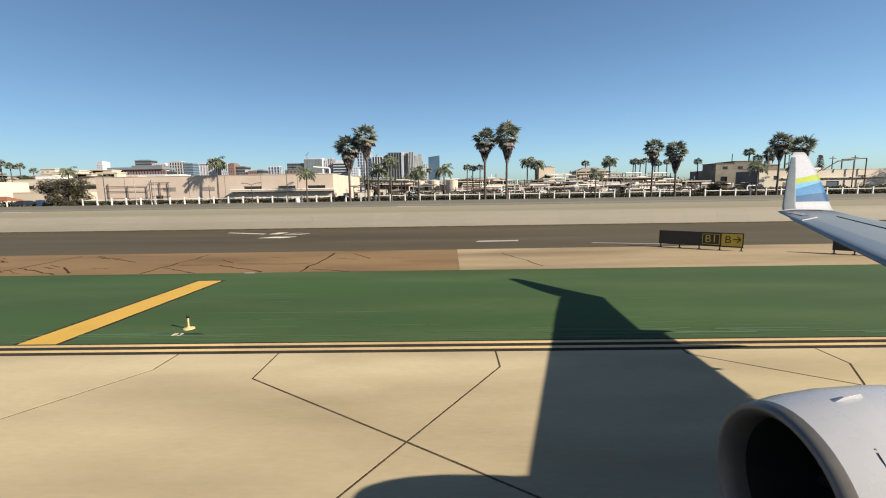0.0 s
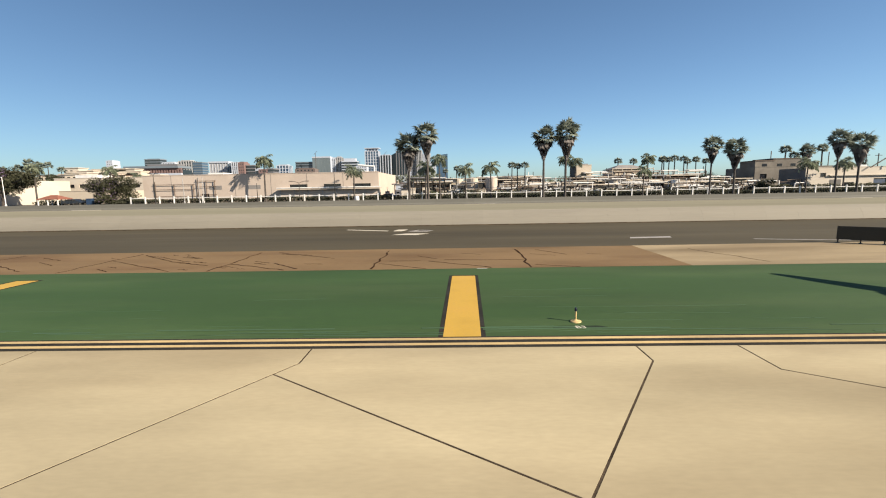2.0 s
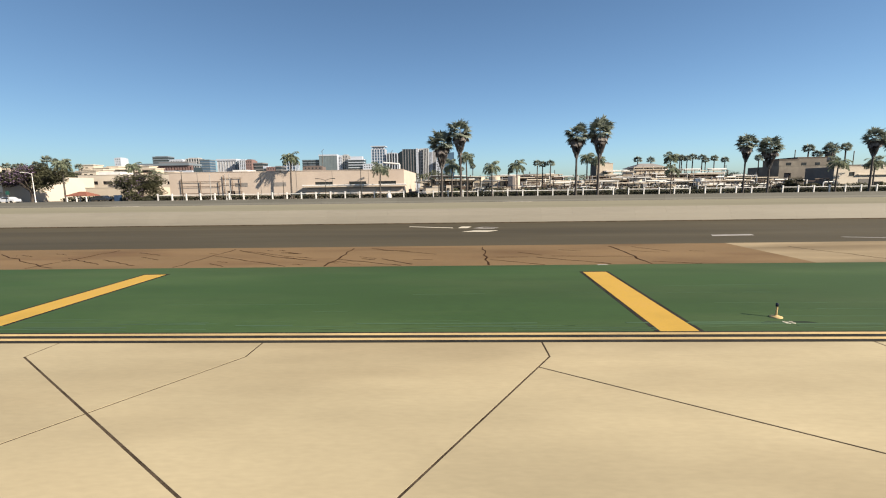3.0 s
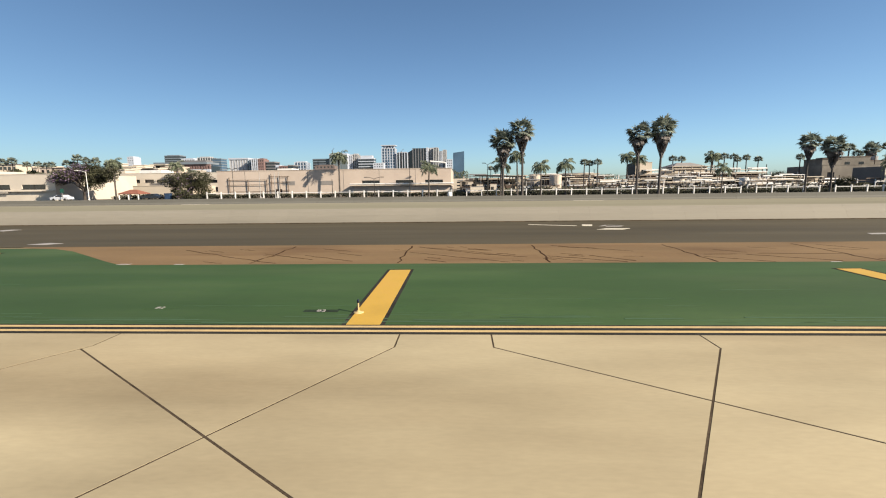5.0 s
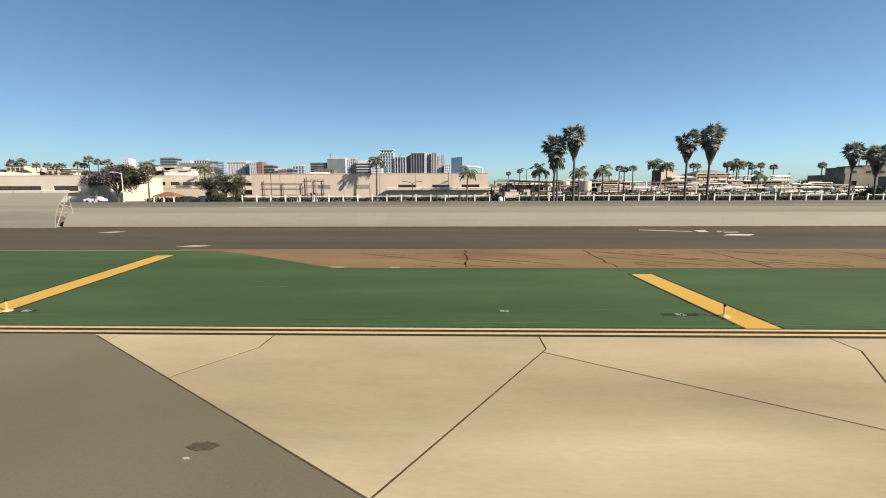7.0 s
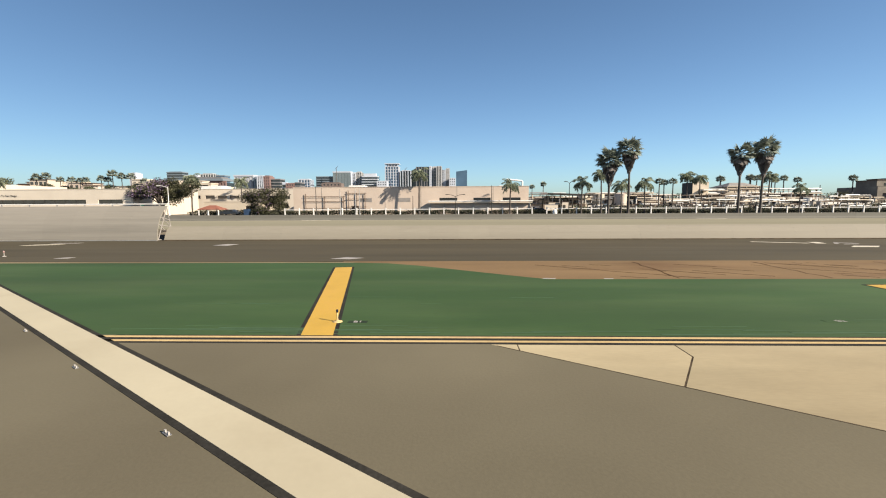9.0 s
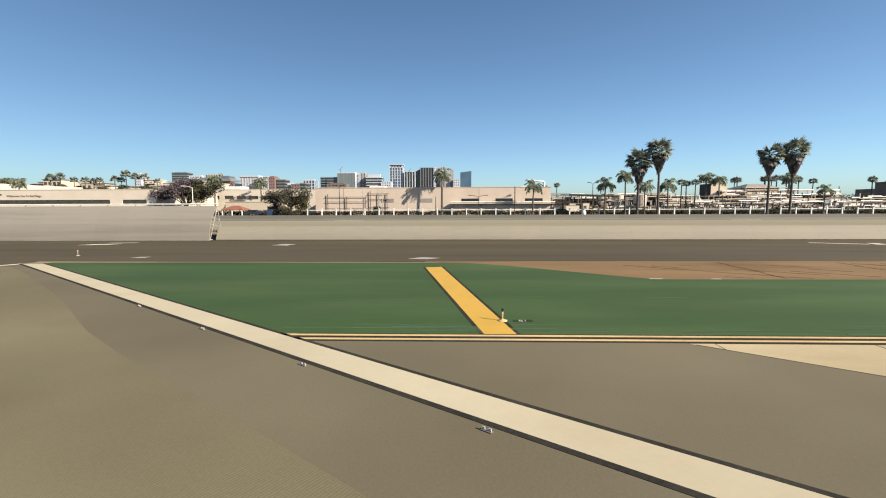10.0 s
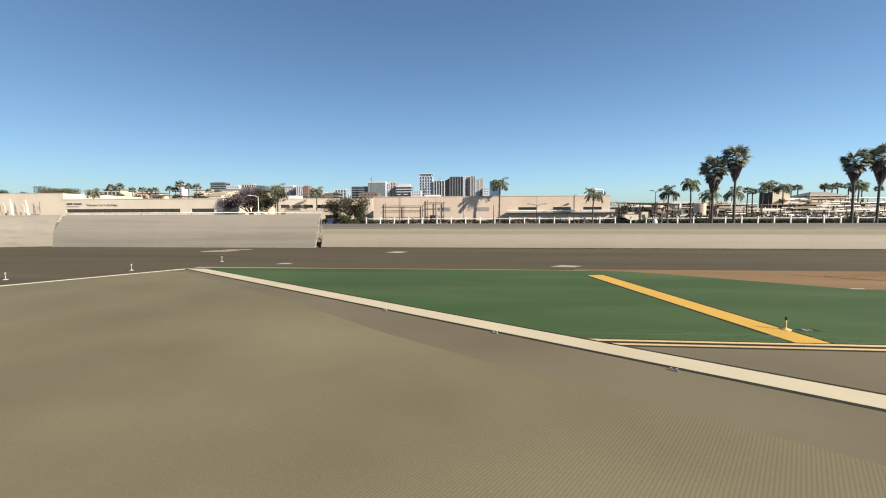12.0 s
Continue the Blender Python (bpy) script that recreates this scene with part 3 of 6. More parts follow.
# chord along the span; the flaps stand out behind the wing as far as 9 m
CHORD = [(-0.9, 5.3), (3.3, 3.65), (5.0, 3.15), (6.5, 2.82), (9.0, 2.16), (11.0, 1.68), (12.05, 1.46)]
wing_rows = [(wing_le(y), c, th, 0.09) for (y, c), th in zip(CHORD, (0.13, 0.12, 0.115, 0.11, 0.10, 0.10, 0.10))]
wing = smooth(part("wing", loft(wing_rows), AIRGREY, plane, "grey-blue painted wing skin"))


def on_wing(y, f, up=0.0):
    """A point on the upper skin at a share f of the chord."""
    x, _, z = wing_le(y)
    c = wing_chord(y)
    t = 0.105 * c * 2.6 * (0.30 * math.sqrt(f) - 0.13 * f - 0.35 * f * f + 0.28 * f ** 3 - 0.10 * f ** 4)
    return Vector((x + f * c - PX, y - PY - 0.09 * t, z + t + up))


slat = bmesh.new()
cols = []
for k in range(14):
    y = lerp(1.6, 10.9, k / 13)
    x, _, z = wing_le(y)
    c = wing_chord(y)
    ring = [on_wing(y, f, 0.012) for f in (0.19, 0.12, 0.06, 0.02)] + [Vector((x - 0.035 - PX, y - PY, z - 0.01)), Vector((x + 0.08 * c - PX, y - PY, z - 0.05 * c))]
    cols.append([slat.verts.new(q) for q in ring])
for a, b in zip(cols, cols[1:]):
    for k in range(5):
        slat.faces.new((a[k], a[k + 1], b[k + 1], b[k]))
smooth(part("slat", slat, SLATGREY, wing, "darker blue-grey leading edge slat"))
for y0, y1 in ((0.2, 5.65), (5.68, 8.9)):
    fl = bmesh.new()
    ends = []
    for y in (y0, y1):
        back = lerp(8.85, 9.84, (y - 3.3) / 5.6)
        te = on_wing(y, 0.93)
        low = wing_le(y)[2] - 0.16
        ends.append([fl.verts.new(q) for q in (te, Vector((te.x + 0.02, te.y, te.z - 0.12)), Vector((back - PX, y - PY, low)), Vector((back - PX, y - PY, low + 0.02)), Vector((lerp(te.x, back - PX, 0.5), y - PY, lerp(te.z, low, 0.4) + 0.03)))])
    fl.faces.new(ends[0])
    fl.faces.new(ends[1][::-1])
    for k in range(5):
        fl.faces.new((ends[0][k], ends[1][k], ends[1][(k + 1) % 5], ends[0][(k + 1) % 5]))
    part("flap", fl, AIRGREY, wing, "extended trailing edge flap")
for y0, y1 in ((3.2, 5.6), (5.7, 8.1), (8.2, 10.9)):
    part("panel_gap", rod(bmesh.new(), on_wing(y0, 0.62, 0.004), on_wing(y1, 0.62, 0.004), 0.011, n=5), DUCT, wing)
for y, back, drop in ((8.85, 10.25, 0.08), (8.0, 10.95, 0.26), (6.75, 9.75, 0.10)):
    x, _, z = wing_le(y)
    bm = bmesh.new()
    ln = back - x - 0.9
    lathe(bm, [(0.0, 0.0), (0.08, 0.1 * ln), (0.13, 0.4 * ln), (0.10, 0.75 * ln), (0.04, 0.95 * ln), (0.0, ln)], 10, "x")
    bmesh.ops.translate(bm, verts=bm.verts, vec=(x + 0.9 - PX, y - PY, z - drop))
    smooth(part("flap_fairing", bm, AIRGREY, wing))

# winglet in painted bands
WL = [(9.02, 12.05, 2.90, 1.30, 0.10), (9.03, 12.12, 2.94, 1.29, 0.45), (9.10, 12.21, 3.05, 1.24, 0.8), (9.19, 12.32, 3.17, 1.19, 0.9), (9.42, 12.60, 3.46, 1.05, 0.9),
      (9.74, 12.98, 3.82, 0.86, 0.86), (10.14, 13.45, 4.22, 0.60, 0.86), (10.36, 13.70, 4.46, 0.42, 0.9), (10.46, 13.76, 4.52, 0.30, 0.9)]


def wl_at(z):
    for a, b in zip(WL, WL[1:]):
        if a[2] <= z <= b[2]:
            f = (z - a[2]) / (b[2] - a[2])
            return tuple(lerp(p, q, f) for p, q in zip(a, b))
    return WL[-1]


def band(lo, hi, c0=0.0, c1=1.0, proud=0.0, n=11, m=7):
    """Skin of the winglet between two heights, each given at the nose and at the tail."""
    bm = bmesh.new()
    rings = []
    for j in range(m + 1):
        ring = []
        for k in range(2 * n):
            up_side = k < n
            c = lerp(c0, c1, (k if up_side else 2 * n - 1 - k) / (n - 1))
            z = lerp(lerp(lo[0], lo[1], c), lerp(hi[0], hi[1], c), j / m)
            x, y, zz, chord, cant = wl_at(z)
            t = 0.09 * chord * 2.6 * (0.30 * math.sqrt(max(c, 0)) - 0.13 * c - 0.35 * c * c + 0.28 * c ** 3 - 0.10 * c ** 4) + proud
            sgn = 1.0 if up_side else -0.7
            ring.append(bm.verts.new((x + c * chord - PX - proud, y - PY - math.sin(cant) * t * sgn, zz + math.cos(cant) * t * sgn)))
        rings.append(ring)
    for r0, r1 in zip(rings, rings[1:]):
        for k in range(2 * n):
            bm.faces.new((r0[k], r0[(k + 1) % (2 * n)], r1[(k + 1) % (2 * n)], r1[k]))
    if hi[0] > 4.5:
        bm.faces.new(rings[-1])
    return bm


winglet = None
for nm, lo, hi, mt, lab in (("winglet", (2.90, 2.90), (3.10, 3.12), AIRWHITE, "upswept winglet base"), ("deep_blue_band", (3.10, 3.12), (3.22, 3.36), DEEPBAND, "deep blue band"),
                            ("mid_blue_band", (3.22, 3.36), (3.37, 3.64), MIDBAND, "mid blue band"), ("light_blue_band", (3.37, 3.64), (3.55, 3.69), SKYBAND, "light blue band"),
                            ("lime_band", (3.55, 3.69), (3.68, 3.86), LIME, "lime band"), ("white_tip", (3.68, 3.86), (4.52, 4.52), AIRWHITE, "white tip")):
    ob = smooth(part(nm, band(lo, hi), mt, winglet or plane, lab))
    winglet = winglet or ob
smooth(part("leading_edge", band((2.92, 2.92), (4.36, 4.36), 0.0, 0.26, 0.004, m=14), EDGEGREY, winglet, "grey leading edge strip"))
cover = bmesh.new()
cover.faces.new([cover.verts.new(q) for q in (on_wing(11.75, 0.05, 0.012), on_wing(11.65, 0.22, 0.014), on_wing(10.95, 0.30, 0.014), on_wing(10.98, 0.18, 0.014))])
bmesh.ops.solidify(cover, geom=cover.faces[:], thickness=0.01)
part("tip_light", cover, AIRWHITE, wing, "pale tip light cover")
part("slat_end", rod(bmesh.new(), on_wing(10.3, 0.02, 0.03), on_wing(10.55, 0.26, 0.03), 0.011, n=6), AIRWHITE, wing)

# engine: lip, cowl, duct, fan, spinner, pylon, strake
EX, EY, EZ = 2.55, 3.41, 1.36
ER = 0.90


def at_engine(bm, dx=0.0):
    bmesh.ops.scale(bm, verts=bm.verts, vec=(ER, ER, ER))
    bmesh.ops.translate(bm, verts=bm.verts, vec=(EX - PX + dx, EY - PY, EZ))
    return bm


cowl = smooth(part("engine_cowl", at_engine(lathe(bmesh.new(), [(0.752, 0.10), (0.80, 0.3), (0.845, 0.6), (0.87, 1.0), (0.86, 1.6), (0.80, 2.3), (0.70, 2.9), (0.66, 2.92), (0.68, 2.6)], 48, "x")), AIRWHITE, plane, "glossy white engine cowl"))
smooth(part("inlet_lip", at_engine(lathe(bmesh.new(), [(0.62, 0.22), (0.625, 0.12), (0.645, 0.05), (0.675, 0.012), (0.70, 0.0), (0.722, 0.016), (0.740, 0.055), (0.753, 0.102)], 48, "x")), LIPMETAL, cowl, "bare metal inlet lip"))
smooth(part("inlet_duct", at_engine(lathe(bmesh.new(), [(0.62, 0.22), (0.61, 0.5), (0.64, 0.9), (0.64, 1.02), (0.0, 1.03)], 40, "x")), DUCT, cowl))
smooth(part("spinner", at_engine(lathe(bmesh.new(), [(0.0, 0.52), (0.08, 0.6), (0.16, 0.8), (0.2, 1.0)], 20, "x")), DARKSTEEL, cowl))
fan = bmesh.new()
for i in range(22):
    a = i / 22 * math.tau
    p = [Vector((0.84, math.cos(a) * 0.2, math.sin(a) * 0.2)), Vector((0.84, math.cos(a + 0.14) * 0.62, math.sin(a + 0.14) * 0.62)), Vector((0.98, math.cos(a + 0.36) * 0.62, math.sin(a + 0.36) * 0.62)), Vector((0.98, math.cos(a + 0.3) * 0.2, math.sin(a + 0.3) * 0.2))]
    bm_f = [fan.verts.new(q) for q in p]
    fan.faces.new(bm_f)
part("fan", at_engine(fan), DARKSTEEL, cowl)
py = bmesh.new()
ends = []
for dy in (-0.15, 0.15):
    ends.append([py.verts.new((EX - PX + a, EY - PY + dy * (0.4 if a < 1.2 else 1.0), EZ + b)) for a, b in ((0.95, 0.70), (1.9, 0.93), (3.1, 1.02), (4.6, 0.98), (4.4, 0.62), (2.6, 0.5), (1.0, 0.6))])
py.faces.new(ends[0])
py.faces.new(ends[1][::-1])
for k in range(7):
    py.faces.new((ends[0][k], ends[1][k], ends[1][(k + 1) % 7], ends[0][(k + 1) % 7]))
part("pylon", py, AIRWHITE, cowl)
st = bmesh.new()
va = [st.verts.new(q) for q in ((0.40, 0.01, 0.805), (0.66, 0.03, 0.84), (0.64, 0.035, 0.875), (0.50, 0.02, 0.853), (0.40, 0.035, 0.805), (0.66, 0.055, 0.84), (0.64, 0.05, 0.875), (0.50, 0.035, 0.853))]
for f in ((0, 1, 2, 3), (7, 6, 5, 4), (0, 4, 5, 1), (1, 5, 6, 2), (2, 6, 7, 3), (3, 7, 4, 0)):
    st.faces.new([va[i] for i in f])
part("strake", at_engine(st), AIRWHITE, cowl)
part("cowl_latch", at_engine(rod(bmesh.new(), (0.35, -0.405, 0.69), (0.35, -0.411, 0.697), 0.007, n=8)), DARKSTEEL, cowl)
part("panel_seam", at_engine(rods([((0.345, -0.43, 0.685), (0.34, -0.48, 0.65)), ((0.34, -0.48, 0.65), (0.34, -0.56, 0.583))], 0.003, 5)), DARKSTEEL, cowl)

# tail
for nm, pts, dy, lab in (("fin", ((18.6, 4.6), (20.9, 6.2), (22.5, 9.7), (24.7, 9.85), (24.6, 4.6)), 0.14, "swept white vertical fin"),):
    bm = bmesh.new()
    ends = [[bm.verts.new((a - PX, s * dy * (0.35 if b > 8 else 1.0), b)) for a, b in pts] for s in (-1, 1)]
    bm.faces.new(ends[0])
    bm.faces.new(ends[1][::-1])
    for k in range(len(pts)):
        bm.faces.new((ends[0][k], ends[1][k], ends[1][(k + 1) % len(pts)], ends[0][(k + 1) % len(pts)]))
    part(nm, bm, AIRWHITE, plane, lab)
for s in (-1, 1):
    bm = bmesh.new()
    for k, (x, dy, z, c, h) in enumerate(((21.4, 0.3, 4.4, 3.0, 0.12), (23.9, 5.0, 4.8, 1.3, 0.05))):
        ring = [bm.verts.new((x + a * c - PX, s * dy, z + b * h)) for a, b in ((0.0, 0.0), (0.3, 1.0), (1.0, 0.0), (0.3, -1.0))]
        bm.faces.new(ring if k else ring[::-1])
        if k:
            for q in range(4):
                bm.faces.new((prev[q], prev[(q + 1) % 4], ring[(q + 1) % 4], ring[q]))
        prev = ring
    part("tailplane", bm, AIRWHITE, plane)

# fuselage and landing gear
fus = bmesh.new()
rings = []
for x, r, dz in ((-7.4, 0.05, -0.5), (-7.2, 0.35, -0.46), (-6.6, 0.75, -0.36), (-5.6, 1.12, -0.2), (-4.2, 1.40, -0.06), (-2.8, 1.5, 0), (17.5, 1.5, 0), (20.5, 1.2, 0.25), (23.5, 0.6, 0.8), (24.6, 0.15, 1.1)):
    rings.append([fus.verts.new((x - PX, math.cos(i / 28 * math.tau) * r, 3.12 + dz + math.sin(i / 28 * math.tau) * r * 1.12)) for i in range(28)])
for a, b in zip(rings, rings[1:]):
    for i in range(28):
        fus.faces.new((a[i], a[(i + 1) % 28], b[(i + 1) % 28], b[i]))
fus.faces.new(rings[0][::-1])
fus.faces.new(rings[-1])
smooth(part("fuselage", fus, AIRWHITE, plane, "white fuselage"))
for x, dy, r, zt in ((7.2, 2.4, 0.48, 1.9), (7.2, -2.4, 0.48, 1.9), (-4.6, 0.0, 0.3, 1.7)):
    bm = rod(bmesh.new(), (x - PX, dy, r + 0.02), (x - PX, dy, zt), 0.09, 0.11, 10)
    gear = part("landing_gear", bm, STEEL, plane)
    for s in (-0.22, 0.22):
        bm = lathe(bmesh.new(), [(0.0, -0.09), (r * 0.6, -0.1), (r * 0.92, -0.1), (r, -0.05), (r, 0.05), (r * 0.92, 0.1), (r * 0.6, 0.1), (0.0, 0.09)], 24)
        bmesh.ops.rotate(bm, verts=bm.verts, cent=(0, 0, 0), matrix=Matrix.Rotation(math.pi / 2, 3, "X"))
        bmesh.ops.translate(bm, verts=bm.verts, vec=(x - PX, dy + s, r + 0.01))
        smooth(part("wheel", bm, TYRE, gear))

# ---------------------------------------------------------------- airfield furniture
def letters(text, size, material, parent, m, extrude=0.004, name="lettering"):
    cu = bpy.data.curves.new(name, "FONT")
    cu.body, cu.size, cu.extrude, cu.align_x, cu.align_y = text, size, extrude, "CENTER", "CENTER"
    tmp = bpy.data.objects.new("tmp", cu)
    scene.collection.objects.link(tmp)
    dg = bpy.context.evaluated_depsgraph_get()
    me = bpy.data.meshes.new_from_object(tmp.evaluated_get(dg))
    bpy.data.objects.remove(tmp)
    me.materials.clear()
    me.materials.append(material)
    ob = new(name, me)
    ob.parent = parent
    ob.matrix_basis = m
    return ob


def guidance_sign(a, b, label, faces):
    a, b = Vector(a), Vector(b)
    length = (b - a).length
    ang = math.degrees(math.atan2(b.y - a.y, b.x - a.x))
    s = thing("guidance_sign", (a.x, a.y, 0), label, "airfield sign", "guidance signs", rz=ang)
    part("case", boxes((0, -0.09, 0.22, length, 0.09, 0.96)), SIGNBLACK, s, "black sheet-metal case")
    part("frame", boxes((-0.03, -0.11, 0.19, length + 0.03, -0.07, 0.225), (-0.03, -0.11, 0.955, length + 0.03, -0.07, 0.985), (-0.035, -0.112, 0.19, 0.0, -0.07, 0.985), (length, -0.112, 0.19, length + 0.035, -0.07, 0.985)), DARKSTEEL, s)
    n = 5 if length > 3 else 3
    for i in range(n):
        x = lerp(0.05, length - 0.05, i / (n - 1))
        leg = part("leg", boxes((x - 0.03, -0.03, 0.02, x + 0.03, 0.03, 0.24)), DARKSTEEL, s)
        part("foot", boxes((x - 0.08, -0.08, 0.0, x + 0.08, 0.08, 0.022)), DARKSTEEL, leg)
    for f0, f1, face, text, ink in faces:
        x0, x1 = f0 * length, f1 * length
        pn = part("face", boxes((x0 + 0.02, -0.10, 0.26, x1 - 0.02, -0.088, 0.93)), face, s)
        cx = (x0 + x1) / 2
        up = Matrix.Rotation(math.pi / 2, 4, "X")
        if text == "B1":
            part("border", boxes((x0 + 0.06, -0.108, 0.30, x1 - 0.06, -0.099, 0.325), (x0 + 0.06, -0.108, 0.865, x1 - 0.06, -0.099, 0.89), (x0 + 0.06, -0.108, 0.325, x0 + 0.085, -0.099, 0.865), (x1 - 0.085, -0.108, 0.325, x1 - 0.06, -0.099, 0.865)), ink, pn)
            letters("B1", 0.58, ink, pn, Matrix.Translation((cx, -0.104, 0.595)) @ up)
        elif text:
            letters("B", 0.58, ink, pn, Matrix.Translation((x0 + 0.32, -0.104, 0.595)) @ up)
            ax0, ax1 = x0 + 0.56, x1 - 0.10
            arrow = boxes((ax0, -0.108, 0.60, ax1 - 0.05, -0.099, 0.66))
            rod(arrow, (ax1, -0.103, 0.63), (ax1 - 0.17, -0.103, 0.80), 0.03, n=4)
            rod(arrow, (ax1, -0.103, 0.63), (ax1 - 0.17, -0.103, 0.46), 0.03, n=4)
            part("arrow", arrow, ink, pn)
    return s


guidance_sign((12.85, 26.5), (16.15, 24.1), "black and yellow taxiway guidance sign with B1 and arrow",
              ((0.0, 0.52, SIGNBLACK, "", None), (0.52, 0.755, SIGNBLACK, "B1", SIGNYELLOW), (0.755, 1.0, SIGNYELLOW, "B arrow", SIGNBLACK)))
guidance_sign((20.0, 22.95), (21.3, 21.95), "small dark taxiway sign seen from its unlit side", ((0.0, 1.0, SIGNBLACK, "", None),))


def taxi_light(x, y, text, dark=True):
    if not dark:
        s = thing("runway_light", (x, y, 0), "slim elevated runway edge light with a pale reddish lens", "airfield light", "runway lights")
        smooth(part("base", lathe(bmesh.new(), [(0.13, 0.0), (0.13, 0.015), (0.09, 0.03), (0.03, 0.045), (0.0, 0.05)], 18), OLDWHITE, s, "small worn round base plate"))
        part("stem", rod(bmesh.new(), (0, 0, 0.04), (0, 0, 0.27), 0.017, 0.021, 8), OLDWHITE, s)
        smooth(part("lens", lathe(bmesh.new(), [(0.0, 0.42), (0.03, 0.41), (0.05, 0.36), (0.052, 0.30), (0.04, 0.262), (0.0, 0.26)], 14), REDLENS, s, "pale reddish glass lens"))
        return s
    s = thing("taxiway_light", (x, y, 0), "elevated taxiway edge light with yellow base and dark blue lens", "airfield light", "taxiway lights")
    base = smooth(part("base", lathe(bmesh.new(), [(0.15, 0.0), (0.15, 0.02), (0.12, 0.03), (0.05, 0.045), (0.03, 0.07), (0.0, 0.07)], 20), LINEYELLOW, s, "round yellow base plate"))
    part("stem", rod(bmesh.new(), (0, 0, 0.06), (0, 0, 0.30), 0.022, 0.026, 10), LINEYELLOW, s)
    smooth(part("lens", lathe(bmesh.new(), [(0.0, 0.395), (0.026, 0.39), (0.036, 0.37), (0.036, 0.31), (0.028, 0.295), (0.0, 0.295)], 14), BLUELENS, s, "dark blue glass lens"))
    if text:
        patch = sheet("number_patch", [(x - 0.55, y - 0.58), (x + 0.45, y - 0.59), (x + 0.70, y - 0.48), (x + 0.5, y - 0.36), (x - 0.5, y - 0.35), (x - 0.75, y - 0.45)], 0.006, DARKGREEN, "dark painted patch with a white light number", "marking", 0.006)
        ob = letters(text, 0.27, WHITEPAINT, patch, Matrix.Translation((x + 0.0, y - 0.49, 0.008)), 0.002)
    return s


taxi_light(-6.76, 11.68, "B3")
taxi_light(-28.55, 11.66, "")
taxi_light(-50.1, 11.95, "")
for lx, ly, tx, w in ((-29.7, 11.84, "B2", 0.52), (-49.47, 11.95, "B1", 0.3), (-34.8, 12.15, "B2", 0.5)):
    p = sheet("number_patch", [(lx - w, ly - 0.12), (lx + w, ly - 0.12), (lx + w, ly + 0.12), (lx - w, ly + 0.12)], 0.006, DARKGREEN if lx != -34.8 else GREEN, "dark painted patch with a white light number", "marking", 0.006)
    letters(tx, 0.27, OLDWHITE, p, Matrix.Translation((lx, ly, 0.008)), 0.002)
for x, y in ((-78.7, 28.9), (-81.5, 23.7), (-85.3, 19.5)):
    taxi_light(x, y, "", False)

# raised reflectors along the border of the runway stripe
for k in (-2, -1, 0, 1):
    stud = thing("pavement_reflector", (-54.95 + 3.92 * k, 8.11 - 2.74 * k, 0.012), "small steel pavement reflector with two pale tabs beside the stripe", "reflector", "pavement reflectors", rz=-35)
    part("base", boxes((-0.10, -0.035, 0.0, 0.10, 0.035, 0.012)), STEEL, stud)
    for x in (-0.06, 0.06):
        part("tab", boxes((x - 0.025, -0.012, 0.012, x + 0.025, 0.012, 0.055)), OLDWHITE, stud)


# ---------------------------------------------------------------- vegetation
def leaf_quad(vs, fs, c, d, n, ln, wd):
    """One pointed leaf: two triangles folded along the middle."""
    d = d.normalized()
    s = d.cross(n)
    if s.length < 1e-4:
        s = d.orthogonal()
    s = s.normalized() * wd / 2
    i = len(vs)
    vs += [c, c + d * ln * 0.5 + s, c + d * ln, c + d * ln * 0.5 - s]
    fs.append((i, i + 1, i + 2, i + 3))


def trunk_mesh(h, r0, r1, bend, rng, n=10, segs=9, flare=1.35):
    vs, fs = [], []
    ph = rng.uniform(0, math.tau)
    for j in range(segs + 1):
        f = j / segs
        r = lerp(r0, r1, f) * (flare if j == 0 else 1.0) * (1 + 0.05 * (-1) ** j)
        cx, cy = math.cos(ph) * bend * f * f, math.sin(ph) * bend * f * f
        for i in range(n):
            a = i / n * math.tau
            vs.append((cx + math.cos(a) * r, cy + math.sin(a) * r, h * f))
    for j in range(segs):
        for i in range(n):
            fs.append((j * n + i, j * n + (i + 1) % n, (j + 1) * n + (i + 1) % n, (j + 1) * n + i))
    return vs, fs, Vector((math.cos(ph) * bend, math.sin(ph) * bend, h))


